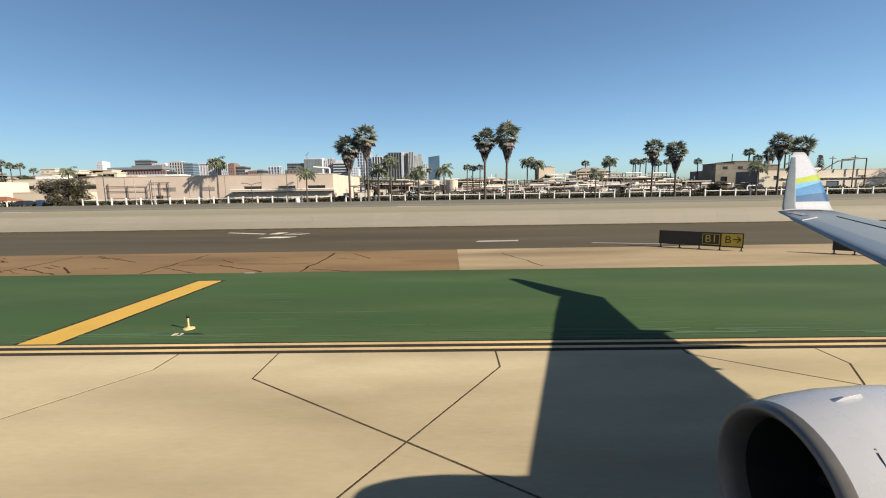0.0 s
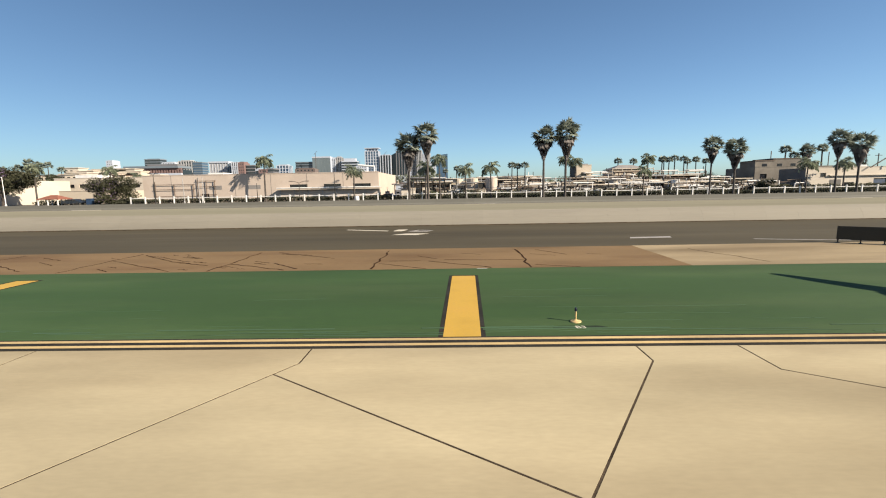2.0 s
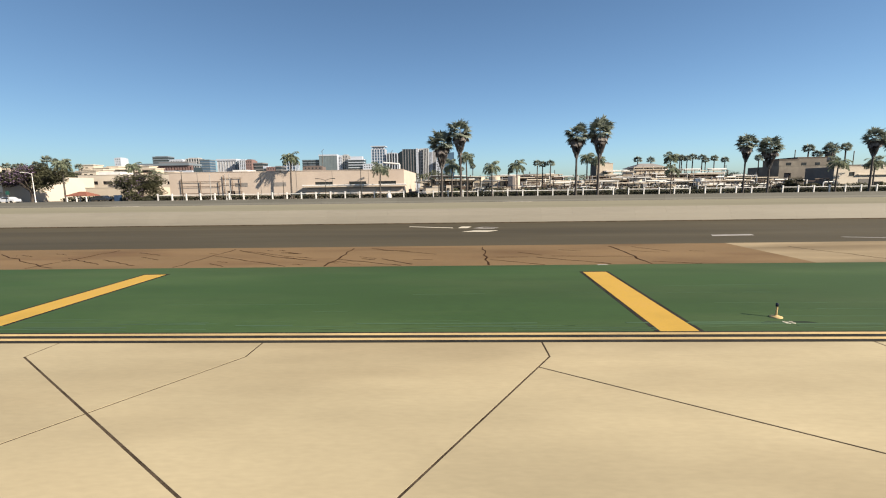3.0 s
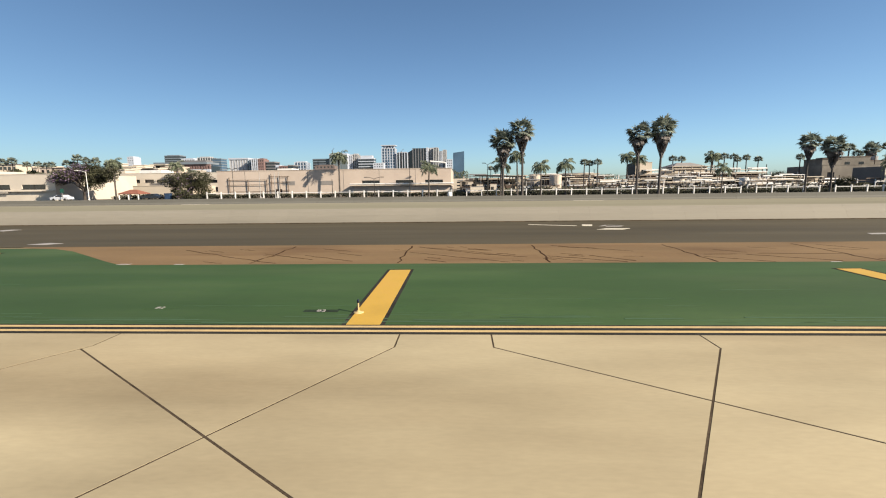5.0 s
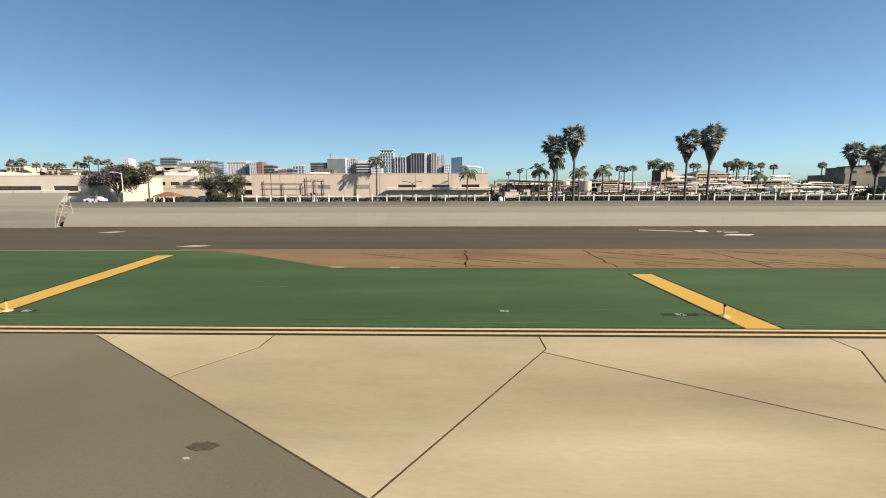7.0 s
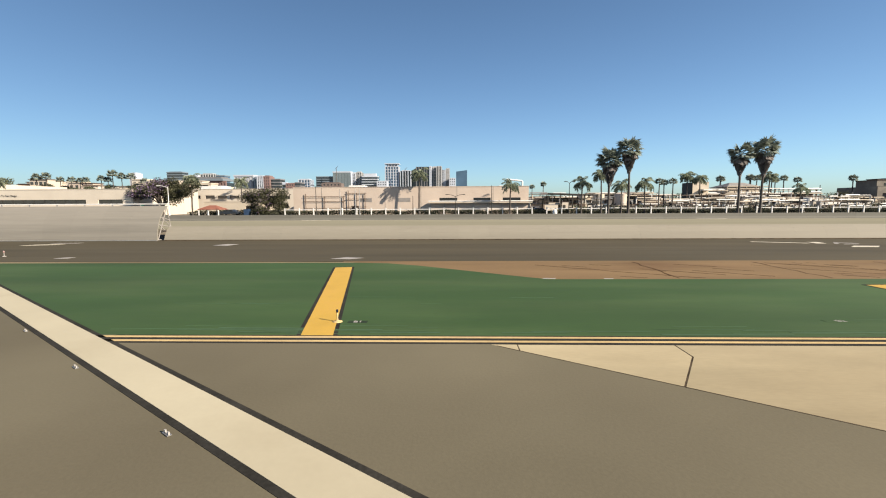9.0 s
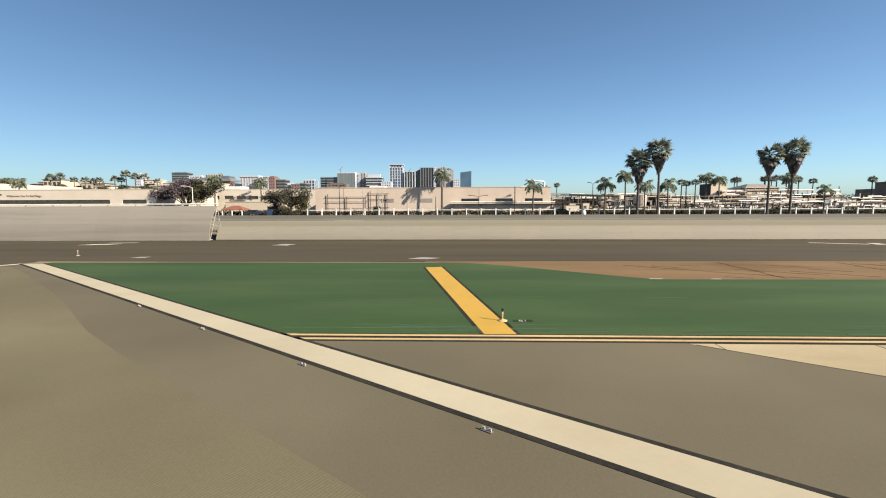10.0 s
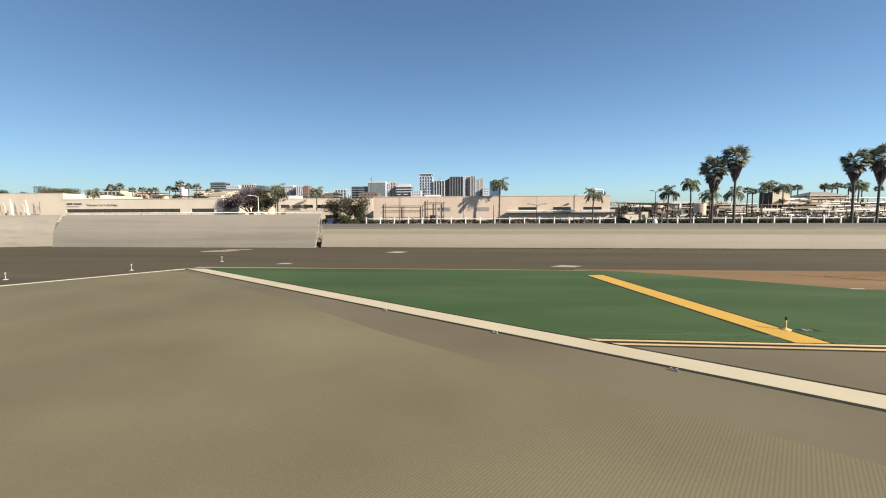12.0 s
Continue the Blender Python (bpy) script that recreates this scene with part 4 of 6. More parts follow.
def fan_palm(seed, h, crown=2.3, skirt=True, label="tall fan palm with a shaggy brown skirt of dead fronds"):
    """h is the height of the crown's top; crown its radius."""
    rng = random.Random(seed)
    p = thing("fan_palm", (0, 0, 0), label, "palm tree", "palms")
    vs, fs, top = trunk_mesh(h - crown * 0.86, 0.23, 0.16, 0.12, rng)
    raw("trunk", vs, fs, BARK, p, "slender ringed trunk", True)

    def fan(vs, fs, az, el, pet, bl, droop, spread=1.55, blades=13, hang=0.55):
        """One fan frond on its stalk; every blade bends down towards its tip."""
        out = Vector((math.cos(az) * math.cos(el), math.sin(az) * math.cos(el), math.sin(el)))
        side = Vector((-math.sin(az), math.cos(az), 0))
        tw = rng.uniform(-0.5, 0.5)
        side = (side * math.cos(tw) + out.cross(side) * math.sin(tw)).normalized()
        upn = out.cross(side)
        c = top + out * pet
        leaf_quad(vs, fs, top, out, upn, pet * 1.05, 0.08)
        half = (blades - 1) / 2
        for k in range(blades):
            a = (k - half) / half * spread
            d = out * math.cos(a) + side * math.sin(a) + upn * 0.12 * math.cos(a)
            d.z -= droop * (0.4 + 0.6 * abs(a) / spread)
            d.normalize()
            ln = bl * (1 - 0.25 * abs(a) / spread) * rng.uniform(0.85, 1.1)
            w = d.cross(upn).normalized() * bl * 0.12
            mid = c + d * ln * 0.55
            tip = mid + (d + Vector((0, 0, -hang * rng.uniform(0.6, 1.4)))).normalized() * ln * 0.5
            i = len(vs)
            vs.extend([c, mid + w, tip, mid - w])
            fs.extend([(i, i + 1, i + 3), (i + 1, i + 2, i + 3)])

    vs, fs = [], []
    n = 34
    for i in range(n):
        el = math.asin(lerp(0.96, -0.50, (i + 0.5) / n)) + rng.uniform(-0.12, 0.12)
        fan(vs, fs, i * 2.39996 + rng.uniform(-0.3, 0.3), el, crown * rng.uniform(0.34, 0.58), crown * rng.uniform(0.46, 0.60), rng.uniform(0.1, 0.35) * math.cos(el))
    raw("crown", vs, fs, FROND, p, "drooping grey-green fan fronds")
    if skirt:
        vs, fs = [], []
        for i in range(20):
            fan(vs, fs, i * 2.39996, rng.uniform(-1.2, -0.6), crown * rng.uniform(0.35, 0.55), crown * 0.46, 0.8)
        for i in range(260):
            az = rng.uniform(0, math.tau)
            dz = rng.random() ** 0.8
            r = 0.16 + crown * 0.46 * (1 - dz) ** 0.8 * rng.uniform(0.7, 1.1)
            c = top + Vector((math.cos(az) * r, math.sin(az) * r, -crown * (0.0 + dz * 1.25)))
            side = Vector((-math.sin(az), math.cos(az), 0))
            for k in range(5):
                d = Vector((-math.cos(az) * 0.16, -math.sin(az) * 0.16, -1)) + side * (k - 2) * 0.17
                leaf_quad(vs, fs, c, d, side, crown * rng.uniform(0.26, 0.44), 0.13)
        raw("dead_fronds", vs, fs, SKIRT, p, "hanging brown dead fronds")
    return p


def queen_palm(seed, h, crown=2.05, fronds=34, label="queen palm with arching feathery green fronds"):
    rng = random.Random(seed)
    p = thing("queen_palm", (0, 0, 0), label, "palm tree", "palms")
    vs, fs, top = trunk_mesh(h - crown * 0.45, 0.20, 0.13, 0.2, rng)
    raw("trunk", vs, fs, BARK, p, "smooth grey trunk", True)
    vs, fs = [], []
    for i in range(fronds):
        az = i / fronds * math.tau + rng.uniform(-0.2, 0.2)
        el = rng.uniform(0.05, 1.35)
        ln = crown * rng.uniform(0.95, 1.3)
        pt = Vector(top)
        d = Vector((math.cos(az) * math.cos(el), math.sin(az) * math.cos(el), math.sin(el)))
        side = Vector((-math.sin(az), math.cos(az), 0))
        segs = 17
        for k in range(segs):
            nx = pt + d * ln / segs
            leaf_quad(vs, fs, pt, nx - pt, side, (nx - pt).length * 1.2, 0.05)
            ll = crown * 0.42 * math.sin(0.35 + 2.4 * k / segs)
            for s in (-1, 1):
                ld = side * s * 0.75 + d * 0.5 + Vector((rng.uniform(-0.3, 0.3), rng.uniform(-0.3, 0.3), -0.85 * rng.uniform(0.4, 1.3)))
                leaf_quad(vs, fs, pt, ld, d, ll * rng.uniform(0.7, 1.15), 0.17)
            pt = nx
            d = (d + Vector((0, 0, -0.145))).normalized()
    raw("crown", vs, fs, FEATHER, p, "arching feathery fronds")
    return p


def leafy_tree(seed, h, rx, ry, leaves, material, blossom=0, label="", trunk_h=0.35, category="tree", leaf=0.30, low=True, tufts=9, tuft=1.0):
    rng = random.Random(seed)
    p = thing("tree", (0, 0, 0), label, category, "street trees")
    bm = bmesh.new()
    rod(bm, (0, 0, 0), (0, 0, h * trunk_h), 0.28, 0.2, 9)
    clumps = []
    for i in range(tufts):
        az, rr = rng.uniform(0, math.tau), rng.uniform(0.25, 0.95)
        c = Vector((math.cos(az) * rx * rr, math.sin(az) * ry * rr, h * rng.uniform(0.45, 0.9) * (1 - 0.18 * rr)))
        clumps.append((c, rng.uniform(0.34, 0.5) * min(rx, ry * 1.4) * tuft))
        if low and i % 3 == 0:
            clumps.append((Vector((c.x * 0.9, c.y, h * rng.uniform(0.18, 0.34))), rng.uniform(0.22, 0.34) * min(rx, ry * 1.4)))
        mid = Vector((c.x * 0.4, c.y * 0.4, lerp(h * trunk_h, c.z, 0.55)))
        rod(bm, (0, 0, h * trunk_h * rng.uniform(0.7, 1)), mid, 0.13, 0.09, 6)
        rod(bm, mid, c, 0.09, 0.03, 6)
    clumps.append((Vector((0, 0, h * 0.78)), rx * 0.42 * tuft))
    part("trunk", bm, TREEBARK, p, "dark forked trunk and limbs")
    bloom = [q for q in clumps if q[0].x < 0.1 * rx] or clumps
    sets = [("crown", leaves, material)] + ([("blossom", blossom, BLOSSOM)] if blossom else [])
    for nm, count, mt in sets:
        vs, fs = [], []
        for i in range(count):
            c, r = rng.choice(clumps if nm == "crown" else bloom)
            u = Vector((rng.gauss(0, 1), rng.gauss(0, 1), rng.gauss(0, 0.8))).normalized() * r * rng.uniform(0.35, 1.12)
            u.z *= 0.72
            d = Vector((rng.uniform(-1, 1), rng.uniform(-1, 1), rng.uniform(-0.8, 0.5)))
            leaf_quad(vs, fs, c + u, d, Vector((rng.uniform(-1, 1), rng.uniform(-1, 1), 1)), leaf * rng.uniform(0.7, 1.4), leaf * 0.6)
        raw(nm, vs, fs, mt, p)
    return p


def put(src, rows):
    """Copies of a thing at (x, y, z, size, turn); the first row takes the thing itself."""
    for i, (x, y, z, s, r) in enumerate(rows):
        m = pose(x, y, z, 0, 0, r)
        ob = src if i == 0 else copy_thing(src, m)
        ob.matrix_basis = m
        ob.scale = (s, s, s)


G = PLATEAU
put(fan_palm(11, 14.6, 2.75), [(-14.5, 80.4, G, 1.0, 20), (39.0, 85.0, G, 0.79, 200), (65.0, 88.0, G, 0.87, 75)])
put(fan_palm(12, 12.8, 2.95), [(-18.0, 80.9, G, 1.0, 140), (43.2, 84.5, G, 0.86, 10), (69.2, 88.0, G, 0.95, 260)])
put(fan_palm(13, 13.8, 2.65, True, "tall fan palm on a bare trunk behind the railing"), [(7.0, 82.9, G, 1.0, 0), (108.0, 150, G, 1.1, 60)])
put(fan_palm(14, 14.7, 3.05, True, "tall fan palm on a bare trunk behind the railing"), [(11.0, 82.7, G, 1.0, 300)])
put(queen_palm(21, 9.6), [(-55.2, 104.9, G, 1.13, 0), (-12.9, 100.2, G, 1.03, 90), (24.0, 134, G, 1.2, 30), (26.8, 132, G, 1.12, 140), (49.0, 135, G, 1.18, 220), (-110.8, 104, G, 1.03, 10), (-108.8, 125, G, 1.08, 40), (-174.5, 118, G, 1.05, 80)])
put(queen_palm(22, 8.2, 2.45, 30), [(-33.4, 103.6, G, 0.97, 0), (-16.4, 103.8, G, 1.02, 45), (-6.9, 104, G, 0.95, 120), (-0.8, 105.4, G, 1.0, 200), (34.6, 104, G, 0.8, 20), (72.0, 104, G, 0.95, 320), (84.0, 108, G, 0.95, 60), (-126.0, 160, G, 1.15, 10)])
put(fan_palm(15, 12.0, 1.65, False, "distant fan palm with a round crown"),
    [(78.1, 188, G, 1.2, 0), (81.0, 188, G, 1.18, 20), (83.9, 189, G, 1.24, 50), (87.3, 188, G, 1.2, 70), (88.8, 188, G, 1.1, 110), (92.4, 188, G, 1.16, 150),
     (-8.3, 190, G, 1.0, 0), (4.8, 110.5, G, 0.74, 40), (6.3, 111, G, 0.71, 200), (8.0, 110, G, 0.73, 90), (49.4, 160, G, 1.03, 60), (67.1, 190, G, 1.15, 90), (80.0, 190, G, 1.2, 120),
     (100.7, 150, G, 1.24, 10), (103.8, 150, G, 1.06, 60), (78.4, 140, G, 0.92, 130), (112.9, 150, G, 1.25, 150), (91.8, 180, G, 1.07, 10), (-13.1, 190, G, 0.9, 10)])
put(fan_palm(16, 14.4, 2.35, False, "fan palm on the far hillside"),
    [(-246.3, 203, 3.6, 1.07, 0), (-241.4, 203, 3.6, 1.10, 30), (-237.3, 206, 4.4, 0.92, 60), (-231.8, 206, 4.4, 0.92, 90), (-224.7, 206, 4.4, 0.90, 110), (-217.1, 206, 4.4, 0.95, 10),
     (-211.3, 206, 4.2, 1.15, 60), (-206.9, 206, 4.2, 1.05, 150), (-202.5, 206, 4.0, 1.05, 200), (-196.2, 206, 4.0, 0.88, 220), (-228.5, 207, 4.4, 0.88, 5), (-214.5, 207, 4.3, 0.92, 45)])

jac = leafy_tree(31, 8.1, 7.6, 4.4, 12000, LEAF, 4200, "broad jacaranda with purple blossom among dark leaves", 0.3, leaf=0.34, low=False, tufts=17, tuft=0.62)
put(jac, [(-116.2, 101.0, G, 1.17, 0)])
put(leafy_tree(32, 6.6, 5.6, 3.4, 11000, LEAF, 900, "dark round street tree with sparse purple blossom", 0.3, tufts=14, tuft=0.75), [(-92.6, 105.4, G, 1.12, 0)])
put(leafy_tree(33, 7.5, 4.8, 3.4, 9000, LEAF, 0, "dark leafy tree beside the cream building", 0.3), [(-134.5, 130, G, 1.05, 0), (66.5, 109.5, G, 0.5, 100), (117.0, 112, G, 1.25, 40), (-96.0, 140, G, 0.7, 200), (60.5, 122, G, 0.75, 10)])
put(leafy_tree(34, 9.8, 3.0, 3.0, 3000, FARTREE, 0, "round dark green tree on the hillside", 0.25, leaf=0.5),
    [(x, y, height(x, y) - 0.3, sc, r) for x, y, sc, r in ((-269, 205, 0.75, 0), (-243, 199, 0.62, 50), (-228, 203, 0.75, 90), (-221, 204, 0.8, 10), (-208, 201, 0.62, 130), (-199, 205, 0.8, 300), (-191, 200, 0.6, 20),
                                                          (-281, 207, 0.75, 140), (-262, 208, 0.8, 40), (-257, 203, 0.6, 10), (-237, 208, 0.8, 80), (-215, 208, 0.85, 200), (-204, 209, 0.8, 20), (-186, 196, 0.7, 90), (-248, 210, 0.9, 130), (-178, 190, 0.7, 60), (-170, 186, 0.6, 0), (-318, 212, 0.9, 45))])
put(leafy_tree(35, 12.0, 5.0, 4.0, 3500, FARTREE, 0, "far rounded tree on the western hill", 0.3, leaf=0.7), [(-463, 332, 12.2, 1.15, 0), (-449, 336, 12.2, 1.0, 80), (-443, 334, 12.2, 0.9, 160)])
con = thing("conifer", (104.5, 126, G), "dark pointed conifer behind the white building", "tree")
part("trunk", rod(bmesh.new(), (0, 0, 0), (0, 0, 9.5), 0.25, 0.05, 8), TREEBARK, con)
vs, fs = [], []
rng = random.Random(8)
for i in range(1500):
    f = rng.random() ** 0.7
    az = rng.uniform(0, math.tau)
    r = 2.3 * (1 - f) * rng.uniform(0.3, 1.0) + 0.1
    leaf_quad(vs, fs, Vector((math.cos(az) * r, math.sin(az) * r, 1.5 + f * 9)), Vector((math.cos(az), math.sin(az), -0.3)), Vector((0, 0, 1)), 0.6, 0.22)
raw("crown", vs, fs, LEAF, con)


def leaf_mass(name, x0, x1, y0, y1, z0, z1, count, material, label, size, seed, lumps=9):
    """A clipped or wild mass of leaves as one object, uneven along its top."""
    rng = random.Random(seed)
    vs, fs = [], []
    for i in range(count):
        x = rng.uniform(x0, x1)
        top = lerp(z0, z1, 0.55 + 0.45 * (0.5 + 0.5 * noise.noise(Vector((x / (x1 - x0) * lumps, seed, 0))) * 1.6))
        z = lerp(z0, min(z1, top), rng.random() ** 0.75)
        leaf_quad(vs, fs, Vector((x, rng.uniform(y0, y1), z)), Vector((rng.uniform(-1, 1), rng.uniform(-1, 0.6), rng.uniform(-0.5, 0.8))), Vector((rng.uniform(-1, 1), -1, rng.uniform(0, 1))), size * rng.uniform(0.7, 1.4), size * 0.6)
    ob = raw(name, vs, fs, material)
    return tagged(ob, label, "hedge" if "hedge" in name else "trees", kind="stuff")


leaf_mass("railing_hedge", -95, 112, 105.2, 106.6, G - 0.05, G + 1.25, 40000, HEDGE, "low dark hedge behind the white railing", 0.26, 3, 40)
leaf_mass("works_shrubs", 56, 112, 109.2, 110.8, G - 0.05, G + 2.3, 9000, LEAF, "patchy dark shrubs before the workshops", 0.34, 11, 16)
leaf_mass("works_shrubs", -16, 56, 111.6, 112.4, G - 0.05, G + 2.1, 4500, FARTREE, "patchy dark green shrubs among the pipework", 0.36, 12, 26)
leaf_mass("bank_shrubs", -112, -90, 103.8, 105.5, G - 0.05, G + 1.5, 2200, HEDGE, "dark shrubs at the end of the railing", 0.34, 4, 8)
leaf_mass("far_woods", -433, -403, 330, 345, 11, 29, 7000, FARTREE, "dark grove of trees on the far hill", 1.1, 5, 4)
leaf_mass("far_treeline", -20, 190, 236, 250, 0.8, 9, 11000, FARTREE, "low line of far trees behind the works", 0.75, 7, 18)
leaf_mass("far_treeline", -140, -20, 380, 392, 0.8, 19, 8000, FARTREE, "line of far trees below the city towers", 1.1, 9, 12)

# ---------------------------------------------------------------- railing
rail = thing("post_and_rail_fence", (0, 104.5, G), "white painted post and rail fence along the highway", "fence")
fence_x = [-88.1 + 3.54 * i for i in range(56)]
gaps = {17, 22, 31, 36, 41}
pm = None
for i, x in enumerate(fence_x):
    bm = boxes((-0.12, -0.12, 0, 0.12, 0.12, 1.5), (-0.17, -0.17, 1.5, 0.17, 0.17, 1.6), (-0.1, -0.1, 1.6, 0.1, 0.1, 1.68)) if pm is None else None
    if pm is None:
        ob = part("post", bm, WHITESTEEL, rail)
        pm = ob.data
    else:
        ob = new("post", pm)
        ob.parent = rail
    ob.matrix_basis = pose(x, 0, 0)
rm = boxes((0.12, -0.06, 1.22, 3.42, 0.06, 1.36))
rail_mesh = None
for i, x in enumerate(fence_x[:-1]):
    if i in gaps:
        continue
    if rail_mesh is None:
        ob = part("rail", rm, WHITESTEEL, rail)
        rail_mesh = ob.data
    else:
        ob = new("rail", rail_mesh)
        ob.parent = rail
    ob.matrix_basis = pose(x, 0, 0)


# ---------------------------------------------------------------- buildings near the highway
def wall_with_holes(bm, x0, x1, z0, z1, y0, y1, holes):
    """A wall along x with rectangular openings (x0, x1, z0, z1) cut through it."""
    xs = sorted({x0, x1, *[h[0] for h in holes], *[h[1] for h in holes]})
    for a, b in zip(xs, xs[1:]):
        zs = [z0]
        for h in sorted((h for h in holes if h[0] <= a and h[1] >= b), key=lambda h: h[2]):
            zs += [h[2], h[3]]
        zs.append(z1)
        for i in range(0, len(zs), 2):
            if zs[i + 1] - zs[i] > 1e-3:
                box(bm, a, y0, zs[i], b, y1, zs[i + 1])
    bmesh.ops.remove_doubles(bm, verts=bm.verts, dist=1e-4)
    return bm


def block_building(name, label, x0, x1, y0, y1, z1, material, holes=(), base=G, glass=GLASS, roof=GREYWALL, parapet=0.5, trim=None):
    """A flat-roofed building whose front wall (towards the airfield) has real window openings."""
    cx = (x0 + x1) / 2
    b = thing(name, (cx, y0, base), label, "building")
    h = z1 - base
    w = part("wall", wall_with_holes(bmesh.new(), x0 - cx, x1 - cx, 0, h, 0, 0.35, [(a - cx, c - cx, lo - base, hi - base) for a, c, lo, hi in holes]), material, b, "front wall")
    for row in ((x0 - cx, 0.352, 0, x0 - cx + 0.3, y1 - y0, h), (x1 - cx - 0.3, 0.352, 0, x1 - cx, y1 - y0, h), (x0 - cx + 0.302, y1 - y0 - 0.3, 0, x1 - cx - 0.302, y1 - y0, h)):
        part("wall", boxes(row), material, b)
    part("roof", boxes((x0 - cx + 0.31, 0.36, h - parapet - 0.2, x1 - cx - 0.31, y1 - y0 - 0.31, h - parapet)), roof, b, "flat roof")
    part("coping", boxes((x0 - cx - 0.08, -0.08, h, x1 - cx + 0.08, 0.43, h + 0.14)), trim or material, b)
    for a, c, lo, hi in holes:
        win = part("window", boxes((a - cx, 0.20, lo - base, c - cx, 0.24, hi - base)), glass, b, "dark recessed window")
        n = max(1, int((c - a) / 2.4))
        fr = bmesh.new()
        for i in range(1, n):
            x = lerp(a, c, i / n) - cx
            box(fr, x - 0.05, 0.13, lo - base, x + 0.05, 0.198, hi - base)
        box(fr, a - cx - 0.06, -0.05, lo - base - 0.12, c - cx + 0.06, 0.19, lo - base - 0.002)
        part("frame", fr, DARKSTEEL if n > 1 else material, win)
    return b


# long beige building
A = block_building("warehouse", "long low beige-pink stucco building with vents and a few dark windows", -87.2, -28.2, 108.0, 140.0, 7.7, PINKWALL,
                   [(-50.4, -45.9, 4.15, 5.0), (-41.9, -37.6, 4.15, 5.0), (-34.6, -30.2, 4.15, 5.0), (-72.6, -70.7, 1.0, 3.1)])
acx = (-87.2 - 28.2) / 2
for x in (-70.4, -60.7):
    vent = bmesh.new()
    for i in range(5):
        box(vent, x - acx, -0.06, 3.2 + i * 0.18, x + 3.0 - acx, 0.0, 3.31 + i * 0.18)
    box(vent, x - acx - 0.08, -0.03, 3.1, x + 3.08 - acx, -0.002, 4.1)
    part("louvre_vent", vent, VENTGREY, A, "grey-beige louvred vent")
part("roof_unit", boxes((-35 - acx, 5, 6.0, -32 - acx, 9, 7.2)), WHITESTEEL, A)
part("roof_unit", boxes((-75 - acx, 8, 6.0, -71 - acx, 13, 7.6)), WHITESTEEL, A)
pipe = bmesh.new()
rod(pipe, (-29.5 - acx, 2, 6.4), (-29.5 - acx, 2, 8.2), 0.22, n=10)
rod(pipe, (-29.5 - acx, 2, 8.2), (-33.5 - acx, 2, 8.6), 0.22, n=10)
part("roof_pipe", pipe, WHITESTEEL, A)
pieces("wall_joint", boxes((-0.04, -0.02, 0.1, 0.04, -0.002, 6.7)), GREYWALL, A, [(x - acx, 0, 0) for x in (-80, -64, -55, -46, -37)])
# canopy and pipe run along its front
can = thing("pipe_canopy", (-41.5, 106.9, G), "low cream canopy with a pale pipe along its edge", "canopy")
part("roof", boxes((-11.5, -0.6, 2.75, 14, 0.9, 2.95)), CREAM, can)
part("pipe", rod(bmesh.new(), (-11.5, -0.62, 3.18), (14, -0.62, 3.18), 0.14, n=10), WHITESTEEL, can)
for i in range(8):
    part("post", boxes((-11 + i * 3.5 - 0.07, 0.3, 0, -11 + i * 3.5 + 0.07, 0.44, 2.75)), STEEL, can)
part("back_wall", boxes((-11.3, 0.5, 0, 13.8, 0.62, 2.4)), PINKWALL, can)

# steel pipe frames before the beige building
for x, w, hh in ((-84.0, 9.6, 4.6), (-73.2, 4.2, 5.4)):
    fr = thing("pipe_stand", (x, 107.7, G), "open frame of brown steel posts and rails before the beige building", "pipe stand", "pipe stands")
    for i in range(3):
        part("post", rod(bmesh.new(), (w * i / 2, 0, 0), (w * i / 2, 0, hh + (0.6 if i == 0 else 0)), 0.09, n=8), RUST, fr)
    for z in (0.35, 0.72, 0.98):
        part("rail", rod(bmesh.new(), (-0.5, 0, hh * z), (w + 0.4, 0, hh * z), 0.06, n=8), RUST, fr)

# white building with the welcome lettering
Wb = block_building("welcome_building", "long white stucco building with ribbon window and welcome lettering", -167.5, -123.5, 101.3, 128, 7.35, WHITEWALL,
                    [(-166.2, -135.0, 3.9, 4.95), (-132.0, -126.0, 3.9, 4.95)], base=G)
wcx = (-167.5 - 123.5) / 2
part("ledge", boxes((-166.4 - wcx, -0.7, 2.35, -123.6 - wcx, -0.002, 2.55), (-166.2 - wcx, -0.72, 2.0, -135.0 - wcx, -0.6, 2.2)), WHITEWALL, Wb)
# thin dark strip just below the ledge
part("lower_window", boxes((-166.2 - wcx, -0.05, 2.22, -135.0 - wcx, -0.003, 2.34)), GLASS, Wb)
words = [letters(word, 0.72, TEXTDARK, Wb, Matrix(), 0.02, "lettering") for word in "Welcomes You To San Diego".split()]
spans = [(min(v.co.x for v in w.data.vertices), max(v.co.x for v in w.data.vertices)) for w in words]
wx = -156.2 - wcx - (sum(b - a for a, b in spans) + 0.24 * (len(words) - 1)) / 2
for w, (a, b) in zip(words, spans):
    w.matrix_basis = Matrix.Translation((wx - a, -0.03, 4.95)) @ Matrix.Rotation(math.pi / 2, 4, "X")
    wx += b - a + 0.24
part("nameplate", boxes((-166.0 - wcx, -0.04, 5.1, -164.3 - wcx, -0.002, 5.55), (-164.0 - wcx, -0.04, 5.1, -161.8 - wcx, -0.002, 5.5), (-166.0 - wcx, -0.04, 4.55, -162.5 - wcx, -0.002, 4.68)), TEXTDARK, Wb, "dark plain bars of lettering")
